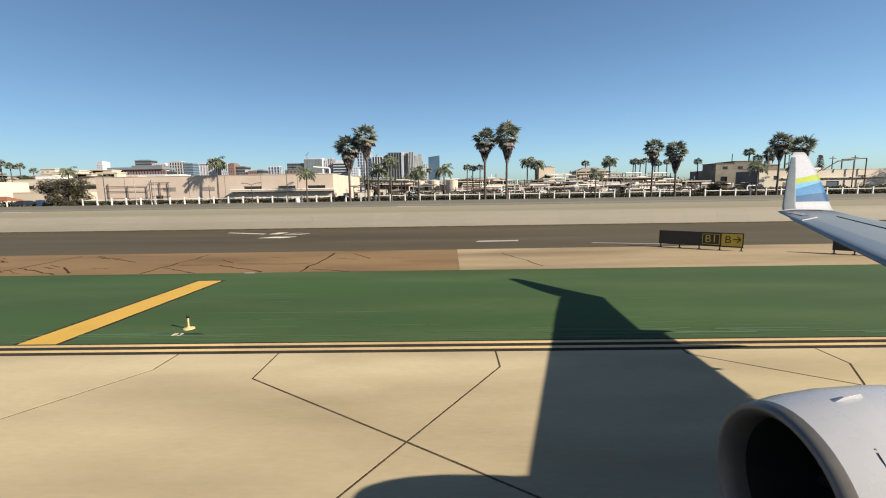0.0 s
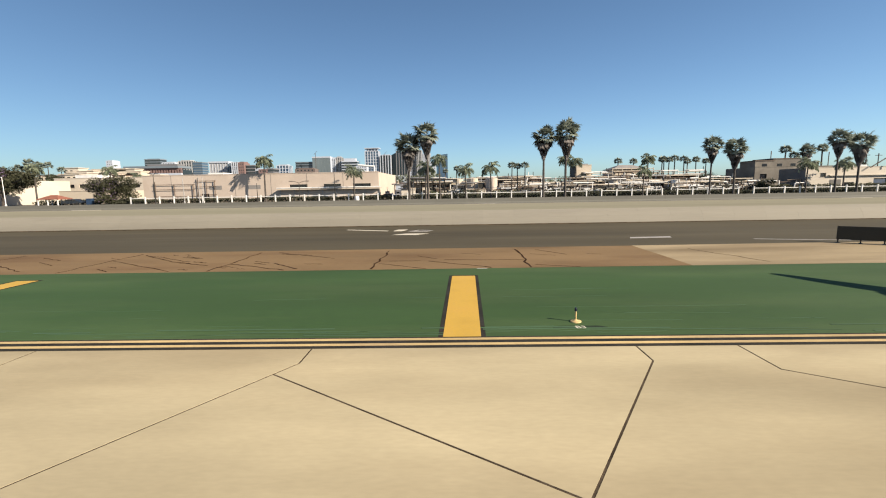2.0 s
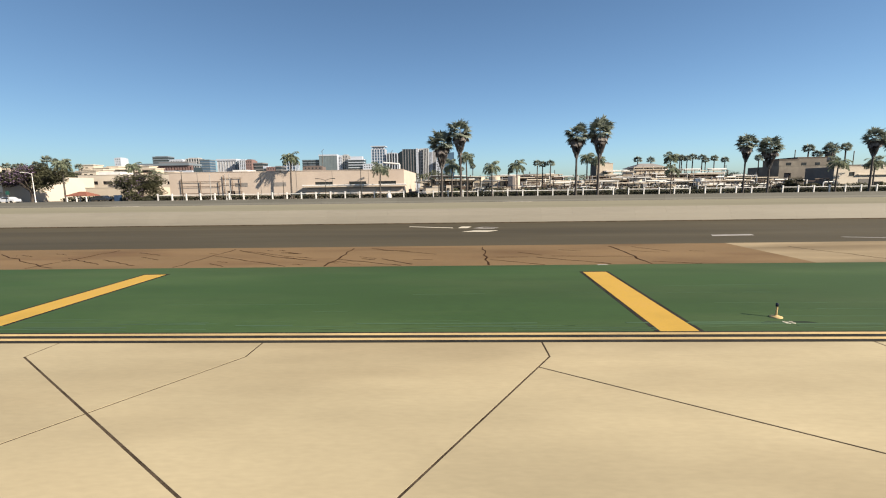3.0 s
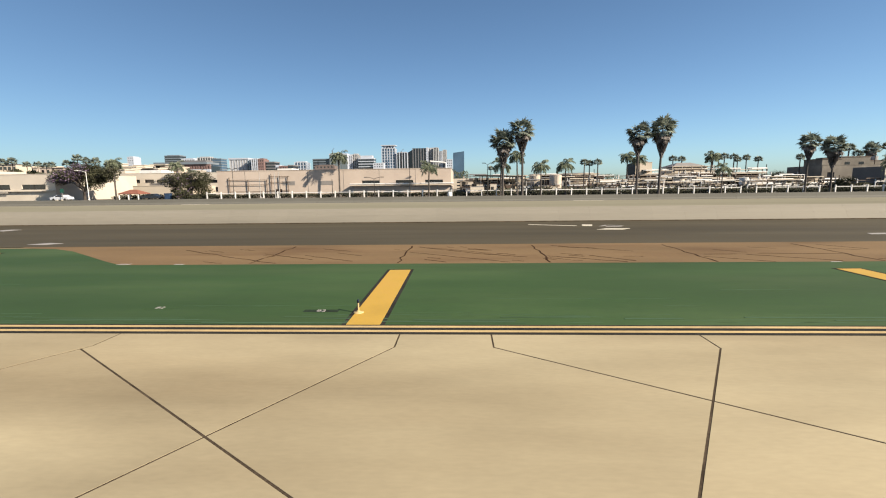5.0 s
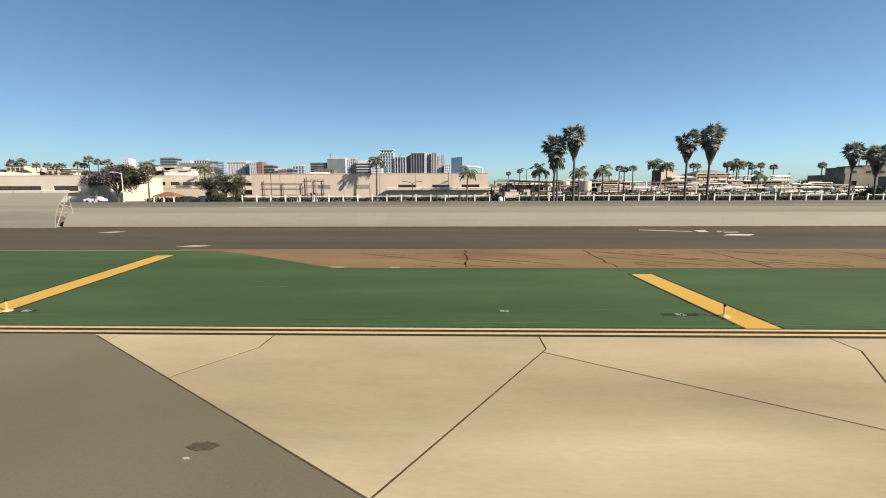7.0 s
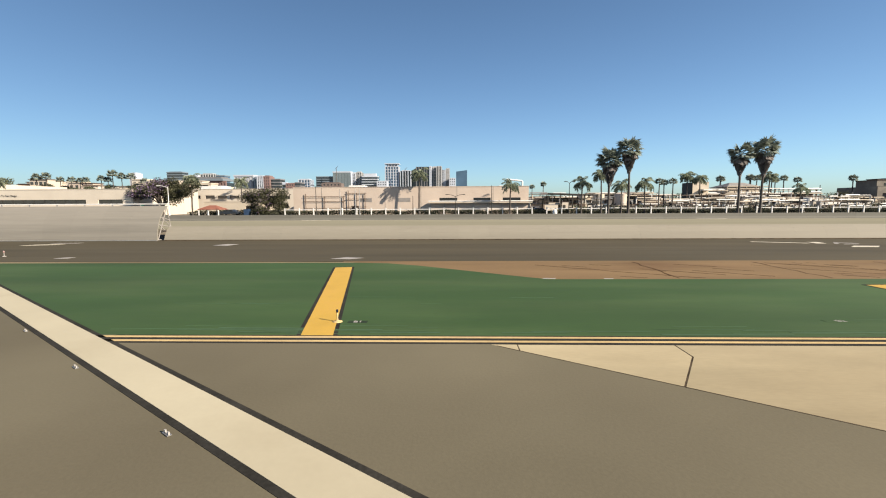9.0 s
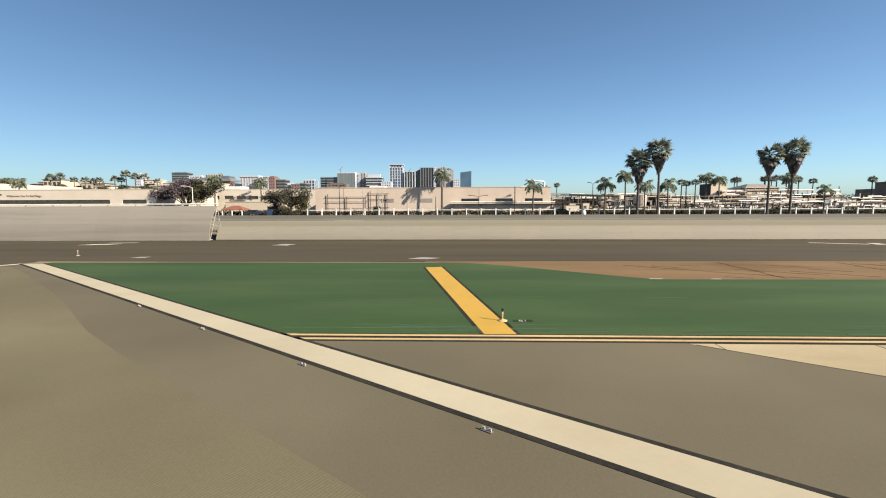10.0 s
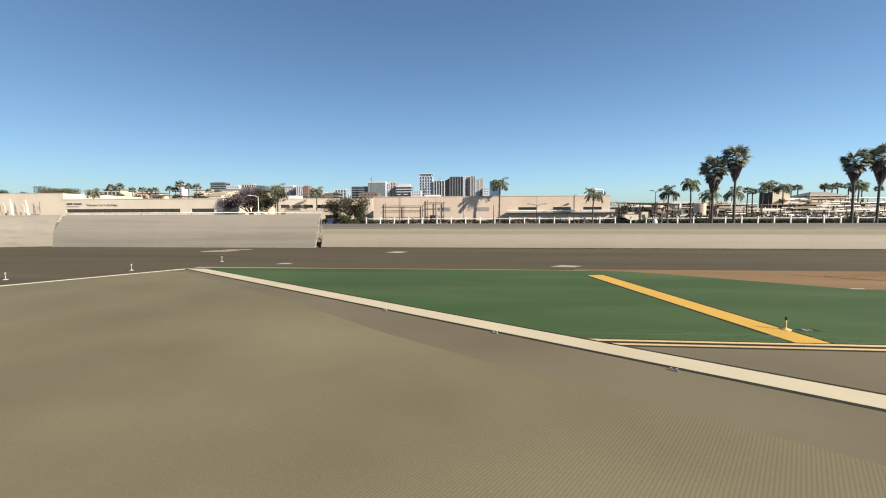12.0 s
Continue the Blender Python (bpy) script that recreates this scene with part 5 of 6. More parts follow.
# taller gabled hall further along
part("upper_wall", boxes((-160 - wcx, 12.0, 6.0, -128 - wcx, 20, 6.75)), WHITEWALL, Wb)
block_building("hangar", "pale cream hall with tall panels beyond the white building", -275, -206.2, 139, 175, 11.0, WHITEWALL)
block_building("hall_annex", "lower cream annex of the pale hall", -206.0, -196.5, 139.5, 170, 8.7, CREAM, [(-204.5, -203.4, 6.4, 7.3), (-202.0, -200.9, 6.4, 7.3)])
hp = thing("panel_stack", (-208, 133, G), "row of thin pale leaning metal panels on a low base", "panels")
for i in range(9):
    bm = bmesh.new()
    x, h, ln = -19 + i * 2.15 + 0.5 * (i % 2), 8.4 - 0.8 * (i % 3) - 0.12 * i, 0.5 + 0.3 * (i % 2)
    vv = [bm.verts.new(q) for q in ((x, 0, 3.0), (x + 1.1, 0, 2.2), (x + ln, 0.1, 5.4), (x - 0.25, 0.3, h), (x, 0.25, 3.0), (x + 1.1, 0.25, 2.2), (x + ln, 0.35, 5.4), (x - 0.25, 0.5, h))]
    for f in ((0, 1, 2, 3), (7, 6, 5, 4), (0, 4, 5, 1), (1, 5, 6, 2), (2, 6, 7, 3), (3, 7, 4, 0)):
        bm.faces.new([vv[j] for j in f])
    part("panel", bm, (WHITESTEEL, VENTGREY, CREAM)[i % 3], hp)
part("base", boxes((-24, -0.5, 0, 4, 1.2, 2.2)), CREAM, hp)
part("clutter", boxes((-17, -0.8, 2.2, -15.6, 0.6, 3.6), (-12.5, -0.8, 2.2, -11.7, 0.6, 4.0), (-7.6, -0.8, 2.2, -6.6, 0.6, 3.5), (-3.4, -0.8, 2.2, -0.2, 0.2, 2.9)), VENTGREY, hp, "grey boxes among the panels")
part("mast", rod(bmesh.new(), (-0.8, 0, 2.2), (-0.8, 0, 7.0), 0.07, n=6), RUST, hp)

# cream building between the trees
C = block_building("cream_building", "two-storey cream building with a row of dark windows", -130, -93, 130, 158, 8.2, WHITEWALL,
                   [(-128, -124, 5.4, 6.4), (-122.5, -119.6, 5.4, 6.4), (-118.8, -115.8, 5.4, 6.3), (-114.9, -112.0, 5.4, 6.3), (-111.0, -104.0, 5.4, 6.3), (-102.6, -96.5, 5.3, 6.1), (-112, -97, 2.6, 3.9)])
ccx = (-130 - 93) / 2
part("roof_unit", boxes((-126 - ccx, 3, 6.5, -119 - ccx, 8.9, 8.4)), WHITESTEEL, C)
annex = block_building("annex", "low cream annex with a light band", -112.5, -97.0, 112, 124, 4.3, CREAM, [(-101.5, -98.0, 1.6, 3.2)])
tent = thing("red_canopy", (-105.2, 102.0, G), "low red tiled hip roof on white posts", "canopy")
bm = bmesh.new()
vv = [bm.verts.new(q) for q in ((-2.0, -2, 1.6), (3.2, -2, 1.6), (3.2, 2, 1.6), (-2.0, 2, 1.6), (-0.2, 0, 2.5), (1.4, 0, 2.5), (-2.0, -2, 1.45), (3.2, -2, 1.45), (3.2, 2, 1.45), (-2.0, 2, 1.45))]
for f in ((0, 1, 5, 4), (1, 2, 5), (2, 3, 4, 5), (3, 0, 4), (9, 8, 7, 6), (0, 6, 7, 1), (1, 7, 8, 2), (2, 8, 9, 3), (3, 9, 6, 0)):
    bm.faces.new([vv[j] for j in f])
part("roof", bm, ROOFRED, tent, "red tile roof")
for x in (-1.8, 0.5, 2.9):
    for y in (-1.8, 1.8):
        part("post", boxes((x - 0.09, y - 0.09, 0, x + 0.09, y + 0.09, 1.46)), WHITESTEEL, tent)
bxn = thing("container", (-96.6, 102.6, G), "small dark blue steel box beside the trees", "container")
part("body", boxes((-0.6, -0.5, 0.12, 0.6, 0.5, 1.45)), BLUEBOX, bxn)
part("lid", boxes((-0.65, -0.55, 1.45, 0.65, 0.55, 1.53)), BLUEBOX, bxn)
part("skid", boxes((-0.6, -0.5, 0, -0.4, 0.5, 0.118)), DARKSTEEL, bxn)
part("skid", boxes((0.4, -0.5, 0, 0.6, 0.5, 0.118)), DARKSTEEL, bxn)

# buildings at the eastern end
E1 = block_building("grey_workshop", "grey-brown industrial building with stepped roof blocks", 80.4, 110, 134, 148, 8.0, GREYSHED, [(82, 84, 4.6, 6)])
ecx = (80.4 + 110) / 2
for row in ((81.0 - ecx, 1, 6.3, 86.6 - ecx, 8, 8.9), (87.0 - ecx, 2, 6.3, 95.5 - ecx, 11, 9.5), (97 - ecx, 5, 6.3, 103 - ecx, 12, 8.4)):
    part("roof_block", boxes(row), GREYSHED, E1)
    part("block_coping", boxes((row[0] - 0.15, row[1] - 0.15, row[5], row[3] + 0.15, row[4] + 0.15, row[5] + 0.2)), RUST, E1)
for x, y in ((83.8, 0.95), (89, 1.95), (93, 1.95)):
    part("roof_window", boxes((x - ecx - 0.7, y, 7.0, x - ecx + 0.7, y + 0.05, 8.1)), GLASS, E1)
for x in (87.6, 98.6, 105):
    part("flue", rod(bmesh.new(), (x - ecx, 4, 5.8), (x - ecx, 4, 10.4 + (x % 2)), 0.12, n=10), RUST, E1)
part("roof_tank", rod(bmesh.new(), (100 - ecx, 6, 8.4), (100 - ecx, 6, 9.8), 1.0, n=14), STEEL, E1)
E2 = block_building("white_workshop", "white rendered workshop with a blue door and pipework on its roof", 78.4, 112, 112.4, 121.5, 6.9, WHITEWALL, [(95.2, 98.4, 1.6, 4.1), (82, 83.4, 4.6, 5.6), (88, 90.5, 1.2, 3.2), (103, 105, 4.4, 5.4)])
e2x = (78.4 + 112) / 2
part("door", boxes((95.3 - e2x, 0.12, 0.7, 98.3 - e2x, 0.19, 2.9)), BLUEBOX, E2, "blue door")
# grey sheet darkens the side turned from the sun: shade put into colour
part("side_cladding", boxes((78.34 - e2x, 0.0, 0, 78.398 - e2x, 9.0, 5.9)), GREYWALL, E2, "side wall with its shade put in as grey")
part("ledge", boxes((84 - e2x, -0.5, 3.9, 111.8 - e2x, -0.002, 4.1)), WHITEWALL, E2, "projecting white ledge")
part("shutter", boxes((84.5 - e2x, -0.06, 0.1, 87.2 - e2x, -0.003, 3.0)), GREYWALL, E2)
rp = bmesh.new()
for x0, z0, x1, z1 in ((98, 6.0, 98, 8.4), (98, 8.4, 104, 8.6), (104, 8.6, 104, 0.5), (101, 0.5, 101, 8.0), (93.5, 5.8, 97, 8.0), (97, 8.0, 101, 8.3)):
    rod(rp, (x0 - e2x, -0.7, z0), (x1 - e2x, -0.7, z1), 0.13, n=8)
part("pipework", rp, RUST, E2)
part("roof_skylight", boxes((90 - e2x, 3, 5.7, 96 - e2x, 6, 6.6)), WHITESTEEL, E2)
for x in (97, 101.5, 105):
    pole = thing("utility_pole", (x, 116 + (x % 3), G), "thin dark utility pole with a crossarm", "pole", "utility poles")
    part("pole", rod(bmesh.new(), (0, 0, 0), (0, 0, 9.6), 0.14, 0.1, 8), TREEBARK, pole)
    part("crossarm", boxes((-0.9, -0.06, 9.0, 0.9, 0.06, 9.15)), TREEBARK, pole)

# ---------------------------------------------------------------- the pipe works
rw = random.Random(17)


def pipe_rack(x0, x1, y, levels, mt, seed):
    rg = random.Random(seed)
    r = thing("pipe_rack", (x0, y, G), "rack of pale steel pipes on brown posts in the works", "pipe rack", "pipe racks")
    n = max(2, int((x1 - x0) / 4))
    for i in range(n + 1):
        x = (x1 - x0) * i / n
        part("post", boxes((x - 0.1, -0.1, 0, x + 0.1, 0.1, levels[-1] + 0.3)), rg.choice((STEEL, RUST, WHITESTEEL)), r)
    for z in levels:
        for j in range(2):
            x = rg.uniform(-1, 2)
            while x < x1 - x0 - 2:
                e = min(x1 - x0 + 1, x + rg.uniform(1.6, 6.5))
                if rg.random() < 0.66:
                    zz = z + 0.14 + rg.uniform(-0.06, 0.3)
                    part("pipe", rod(bmesh.new(), (x, -0.2 - j * 0.45, zz), (e, -0.2 - j * 0.45, zz), rg.uniform(0.08, 0.2), n=8), rg.choice((mt, mt, WHITESTEEL, STEEL, RUST)), r)
                    if rg.random() < 0.75:
                        part("riser", rod(bmesh.new(), (e, -0.2 - j * 0.45, zz), (e, -0.2 - j * 0.45, rg.choice((0.0, zz + 1.1))), 0.11, n=8), rg.choice((mt, RUST, DARKSTEEL)), r)
                x = e + rg.uniform(0, 2.5)
        part("beam", boxes((0, -0.09, z - 0.2, x1 - x0, 0.09, z)), rg.choice((CREAM, RUST)), r)
    return r


for i, (x0, x1, y, lv) in enumerate(((-26, -4, 121, (2.2, 3.6)), (2, 30, 114, (1.8, 2.9)), (4, 44, 122, (2.4, 3.7)), (26, 62, 118, (1.6, 2.8, 3.9)), (8, 54, 131, (3.4, 4.8)), (30, 68, 141, (3.6, 5.2, 6.4)), (46, 76, 112, (1.7, 2.7)), (-24, 16, 136, (4.2, 5.4)))):
    pipe_rack(x0, x1, y, lv, WHITESTEEL if i % 2 else CREAM, 40 + i)


def tank(x, y, r, h, mt, label):
    t = thing("storage_tank", (x, y, G), label, "tank", "storage tanks")
    smooth(part("shell", lathe(bmesh.new(), [(0.0, 0.0), (r, 0.0), (r, h * 0.5), (r, h)], 26), mt, t))
    part("roof", lathe(bmesh.new(), [(r * 1.02, h), (r * 1.02, h + 0.1), (r * 0.5, h + 0.32), (0.0, h + 0.42)], 26), mt, t)
    lad = bmesh.new()
    for s in (-0.25, 0.25):
        rod(lad, (s, -r - 0.12, 0), (s, -r - 0.12, h + 0.5), 0.03, n=5)
    for i in range(int(h / 0.4)):
        rod(lad, (-0.25, -r - 0.12, 0.3 + i * 0.4), (0.25, -r - 0.12, 0.3 + i * 0.4), 0.02, n=5)
    part("ladder", lad, STEEL, t)
    part("band", lathe(bmesh.new(), [(r + 0.004, h * 0.48), (r + 0.03, h * 0.49), (r + 0.03, h * 0.51), (r + 0.004, h * 0.52)], 26), STEEL, t)
    return t


for x, y, r, h, mt in ((-8.4, 130.5, 1.5, 4.8, CREAM), (-4.2, 129, 1.65, 5.0, CREAM), (1.1, 126, 1.7, 5.0, PINKWALL), (20, 126, 1.0, 3.4, STEEL), (36, 127, 1.4, 4.0, CREAM), (52, 124, 1.1, 3.6, WHITESTEEL)):
    tank(x, y, r, h, mt, "upright %s storage tank with ladder" % ("pale" if mt != STEEL else "grey steel"))
shed = thing("open_shed", (-15.2, 116, G), "open-sided shed with a thin dark roof and dark posts", "shed")
bm = bmesh.new()
v8 = [bm.verts.new(q) for q in ((-7.0, -1, 5.0), (6.4, -1, 4.55), (6.4, 7, 4.55), (-7.0, 7, 5.0), (-7.0, -1, 5.3), (6.4, -1, 4.8), (6.4, 7, 4.8), (-7.0, 7, 5.3))]
for f in ((3, 2, 1, 0), (4, 5, 6, 7), (0, 1, 5, 4), (1, 2, 6, 5), (2, 3, 7, 6), (3, 0, 4, 7)):
    bm.faces.new([v8[i] for i in f])
part("roof", bm, DARKSTEEL, shed, "thin dark sloping roof")
part("fascia", boxes((-7.1, -1.12, 4.9, -6.9, 7.1, 5.35)), STEEL, shed)
pieces("post", boxes((-0.13, -0.12, 0, 0.13, 0.12, 4.6)), DARKSTEEL, shed, [(-6.6 + i * 3.2, yy, 0) for i in range(5) for yy in (-0.6, 6.4)])
part("bench", boxes((-5.6, 3, 0, 5, 4.6, 1.5)), CREAM, shed)
part("cabinet", boxes((-6.9, 0.4, 0, -5.9, 3.4, 4.4)), DARKSTEEL, shed, "tall dark cabinet")
# long pale roofs on posts over dark bays
for x0, x1, y, z in ((-22, -2, 133, 4.5), (3, 18, 132, 4.9), (10, 24, 127, 3.6), (28, 40, 127, 4.1), (26, 44, 136, 5.0), (50, 66, 136, 5.3), (46, 60, 125, 3.5), (64, 74, 125, 3.9), (-2, 20, 147, 6.0), (44, 58, 147, 6.3)):
    r = thing("covered_bay", ((x0 + x1) / 2, y, G), "long pale flat roof on thin posts over a dark bay", "shed", "covered bays")
    w = (x1 - x0) / 2
    part("roof", boxes((-w, 0, z - 0.28, w, 3.4, z)), CREAM, r, "pale flat roof")
    part("back_wall", boxes((-w + 0.3, 3.1, 0, w - 0.3, 3.3, z - 0.282)), GREYWALL if y < 135 else RUST, r, "back wall of the bay")
    n = int(w / 2.2)
    pieces("post", boxes((-0.09, 0.1, 0, 0.09, 0.28, z - 0.282)), DARKSTEEL, r, [(-w + 0.4 + (2 * w - 0.8) * i / n, 0, 0) for i in range(n + 1)])
# bent pipe spools and valves in front of them
for i in range(80):
    x, y = rw.uniform(-14, 76), rw.uniform(107.2, 110.2)
    h, w = rw.uniform(0.9, 2.4), rw.uniform(0.7, 3.6)
    mt = rw.choice((DARKSTEEL, DARKSTEEL, RUST, RUST, WHITESTEEL, STEEL))
    v = thing("pipe_spool", (x, y, G), "%s bent pipe spool with a valve" % ("pale painted" if mt in (WHITESTEEL, STEEL) else "dark"), "pipework", "pipe spools")
    bend = rod(bmesh.new(), (0, 0, 0), (0, 0, h - 0.25), 0.12, n=8)
    rod(bend, (0, 0, h - 0.25), (0.25, 0, h), 0.12, n=8)
    rod(bend, (0.25, 0, h), (w, 0, h), 0.12, n=8)
    part("pipe", bend, mt, v)
    part("flange", rod(bmesh.new(), (w, 0, h), (w + 0.09, 0, h), 0.22, n=12), mt, v)
    part("valve", lathe(bmesh.new(), [(0.0, 0.0), (0.16, 0.02), (0.2, 0.18), (0.1, 0.34), (0.05, 0.5), (0.22, 0.52), (0.22, 0.57), (0.0, 0.58)], 10), DARKSTEEL, v).matrix_basis = pose(w * 0.5, 0, h)
    part("support", boxes((w * 0.8 - 0.06, -0.06, 0, w * 0.8 + 0.06, 0.06, h - 0.1)), RUST, v)
# low pale sheds and plant boxes fill the works
for i in range(150):
    x, y = rw.uniform(-26, 76), rw.choice((110.5, 113.5, 117, 120, 125, 129, 134, 138, 145))
    w, d, h = rw.uniform(0.5, 4.2), rw.uniform(0.8, 2.4), rw.uniform(0.7, 2.7) + (y - 110) * 0.055
    mt = rw.choice((CREAM, WHITEWALL, CREAM, STEEL, DARKSTEEL, RUST, GREYWALL, WHITESTEEL))
    u = thing("plant_unit", (x, y + 2.2, G), "small boxy equipment housing among the pipes", "equipment", "plant units")
    part("housing", boxes((-w / 2, 0, 0.15, w / 2, d, h)), mt, u)
    part("lid", boxes((-w / 2 - 0.08, -0.08, h, w / 2 + 0.08, d + 0.08, h + 0.1)), rw.choice((STEEL, CREAM, RUST)), u)
    part("skid", boxes((-w / 2, 0.1, 0, w / 2, d - 0.1, 0.148)), DARKSTEEL, u)
    if rw.random() < 0.6:
        part("vent_pipe", rod(bmesh.new(), (w * 0.2, d / 2, h), (w * 0.2, d / 2, h + rw.uniform(0.5, 2.2)), rw.uniform(0.06, 0.16), n=8), rw.choice((STEEL, RUST, WHITESTEEL)), u)
    if w > 1.5 and rw.random() < 0.6:
        part("door", boxes((-w / 2 + 0.2, -0.04, 0.2, -w / 2 + 0.9, -0.003, min(h - 0.15, 2.1))), DARKSTEEL, u)
F1 = block_building("plant_house", "tan flat-roofed plant building with a dark left side", 28.6, 33.6, 139.5, 146, 9.8, CREAM, [(30.4, 32.0, 6.4, 7.6)])
# dark sheet over the upper part of the left face
part("screen", boxes((-2.56, 0.0, 3.0, -2.504, 6.3, 8.8)), DARKSTEEL, F1)
part("awning", boxes((-0.3, -2.2, 6.3, 2.4, -0.002, 6.55)), WHITESTEEL, F1, "white awning roof")
part("roof_unit", boxes((0.2, 2, 8.3, 2.0, 5, 9.4)), STEEL, F1)
pieces("roof_vent", rod(bmesh.new(), (0, 1.2, 8.0), (0, 1.2, 9.7), 0.16, n=8), RUST, F1, [(-1.9, 0, 0), (-1.0, 0, 0), (-0.3, 0, 0)])
F2 = block_building("plant_house", "pale stepped plant building with pipe gantries", 42.0, 52.5, 143.5, 154, 8.3, CREAM, [(43, 45, 3, 5), (48.0, 51.5, 4.5, 6)])
hip = bmesh.new()
vv = [hip.verts.new(q) for q in ((-5.6, -0.4, 7.52), (5.6, -0.4, 7.52), (5.6, 10.8, 7.52), (-5.6, 10.8, 7.52), (-2.2, 4.2, 9.0), (2.2, 4.2, 9.0))]
for f in ((0, 1, 5, 4), (1, 2, 5), (2, 3, 4, 5), (3, 0, 4), (3, 2, 1, 0)):
    hip.faces.new([vv[j] for j in f])
part("hip_roof", hip, VENTGREY, F2, "low grey hip roof")
part("gantry", rods([((-6, -1, z), (7, -1, z)) for z in (4.2, 5.6, 7.6)] + [((x, -1, 0), (x, -1, 7.9)) for x in (-6, -3, 0, 3, 7)], 0.13), CREAM, F2)

# ---------------------------------------------------------------- lamps, signs, cars
def street_lamp(x, y, h, arms, mt, label, reach=1.6, drop=0.0):
    s = thing("street_lamp", (x, y, G), label, "lamp post", "street lamps")
    part("pole", rod(bmesh.new(), (0, 0, 0), (0, 0, h), 0.10, 0.06, 10), mt, s)
    part("base", rod(bmesh.new(), (0, 0, 0), (0, 0, 0.5), 0.2, 0.17, 10), mt, s)
    for a in arms:
        bm = bmesh.new()
        pts = [Vector((a * reach * f, 0, h - drop + 0.45 * math.sin(f * 1.9))) for f in (0, 0.25, 0.5, 0.75, 1)]
        for p, q in zip(pts, pts[1:]):
            rod(bm, p, q, 0.055, n=7)
        arm = part("arm", bm, mt, s)
        part("lamp_head", boxes((a * reach - 0.35, -0.15, pts[-1].z - 0.06, a * reach + 0.35, 0.15, pts[-1].z + 0.10)), mt, arm)
    return s


street_lamp(-112.8, 98.3, 6.8, (-1,), WHITESTEEL, "white street lamp with one curved arm before the tree", 2.2, 0.2)
street_lamp(-78.9, 100.0, 6.6, (-1, 1), DARKSTEEL, "dark lamp post with two short arms", 0.8)
street_lamp(-46.4, 103.4, 4.3, (-1, 1), DARKSTEEL, "low dark lamp post with two curved arms", 2.0)
street_lamp(-56.6, 103.6, 4.5, (), DARKSTEEL, "short dark post behind the railing")
street_lamp(-37.8, 103.0, 6.9, (), DARKSTEEL, "plain dark pole behind the railing")
street_lamp(-19.5, 103.0, 7.2, (-1, 1), DARKSTEEL, "dark lamp post with two short arms", 0.9)
for x in (-74.1, -70.4, -69.4):
    street_lamp(x, 103.2, 6.2, (), STEEL, "plain pale steel pole behind the railing")
gs = thing("road_sign", (-118.9, 98, G), "green road sign on a steel post", "road sign")
part("post", rod(bmesh.new(), (0, 0, 0), (0, 0, 2.9), 0.06, n=8), STEEL, gs)
part("panel", boxes((-0.45, -0.06, 2.0, 0.45, -0.02, 2.9)), SIGNGREEN, gs)
drum = thing("utility_drum", (-27.8, 81.0, G), "white round-topped utility drum beyond the median barrier", "utility drum")
smooth(part("body", lathe(bmesh.new(), [(0.0, 0.0), (0.42, 0.0), (0.42, 1.05), (0.36, 1.28), (0.2, 1.42), (0.0, 1.46)], 20), WHITESTEEL, drum))
part("collar", lathe(bmesh.new(), [(0.424, 0.3), (0.45, 0.32), (0.45, 0.4), (0.424, 0.42)], 20), STEEL, drum)


def car(x, y, mt, label, rz=0):
    c = thing("car", (x, y, G + 0.02), label, "car", "parked cars", rz=rz)
    bm = bmesh.new()
    prof = [(-2.2, 0.35), (-2.25, 0.75), (-1.9, 0.95), (-1.3, 1.0), (-0.7, 1.42), (0.9, 1.45), (1.6, 1.02), (2.15, 0.9), (2.2, 0.4)]
    for y0, y1 in ((-0.86, 0.86),):
        lo = [bm.verts.new((a, y0 + (0.14 if b > 1.1 else 0), b)) for a, b in prof]
        hi = [bm.verts.new((a, y1 - (0.14 if b > 1.1 else 0), b)) for a, b in prof]
        bm.faces.new(lo[::-1])
        bm.faces.new(hi)
        for i in range(len(prof)):
            j = (i + 1) % len(prof)
            bm.faces.new((lo[i], lo[j], hi[j], hi[i]))
    part("body", bm, mt, c)
    part("side_window", boxes((-0.75, -0.885, 1.02, 1.0, -0.80, 1.32)), GLASS, c)
    for wx in (-1.4, 1.4):
        for wy in (-0.8, 0.8):
            wb = lathe(bmesh.new(), [(0.0, -0.1), (0.3, -0.1), (0.33, -0.05), (0.33, 0.05), (0.3, 0.1), (0.0, 0.1)], 16)
            bmesh.ops.rotate(wb, verts=wb.verts, cent=(0, 0, 0), matrix=Matrix.Rotation(math.pi / 2, 3, "X"))
            bmesh.ops.translate(wb, verts=wb.verts, vec=(wx, wy, 0.33))
            part("wheel", wb, TYRE, c)
    return c


car(-120.4, 99.4, CARWHITE, "white car on the highway beside the trees")
car(-101.0, 103.0, CARDARK, "dark car parked by the red canopy")
car(-26.0, 107.4, CARDARK, "dark car parked behind the railing")
car(17.0, 108.0, CARDARK, "dark car parked behind the railing")
car(-8.0, 108.2, CARDARK, "dark car parked behind the railing")

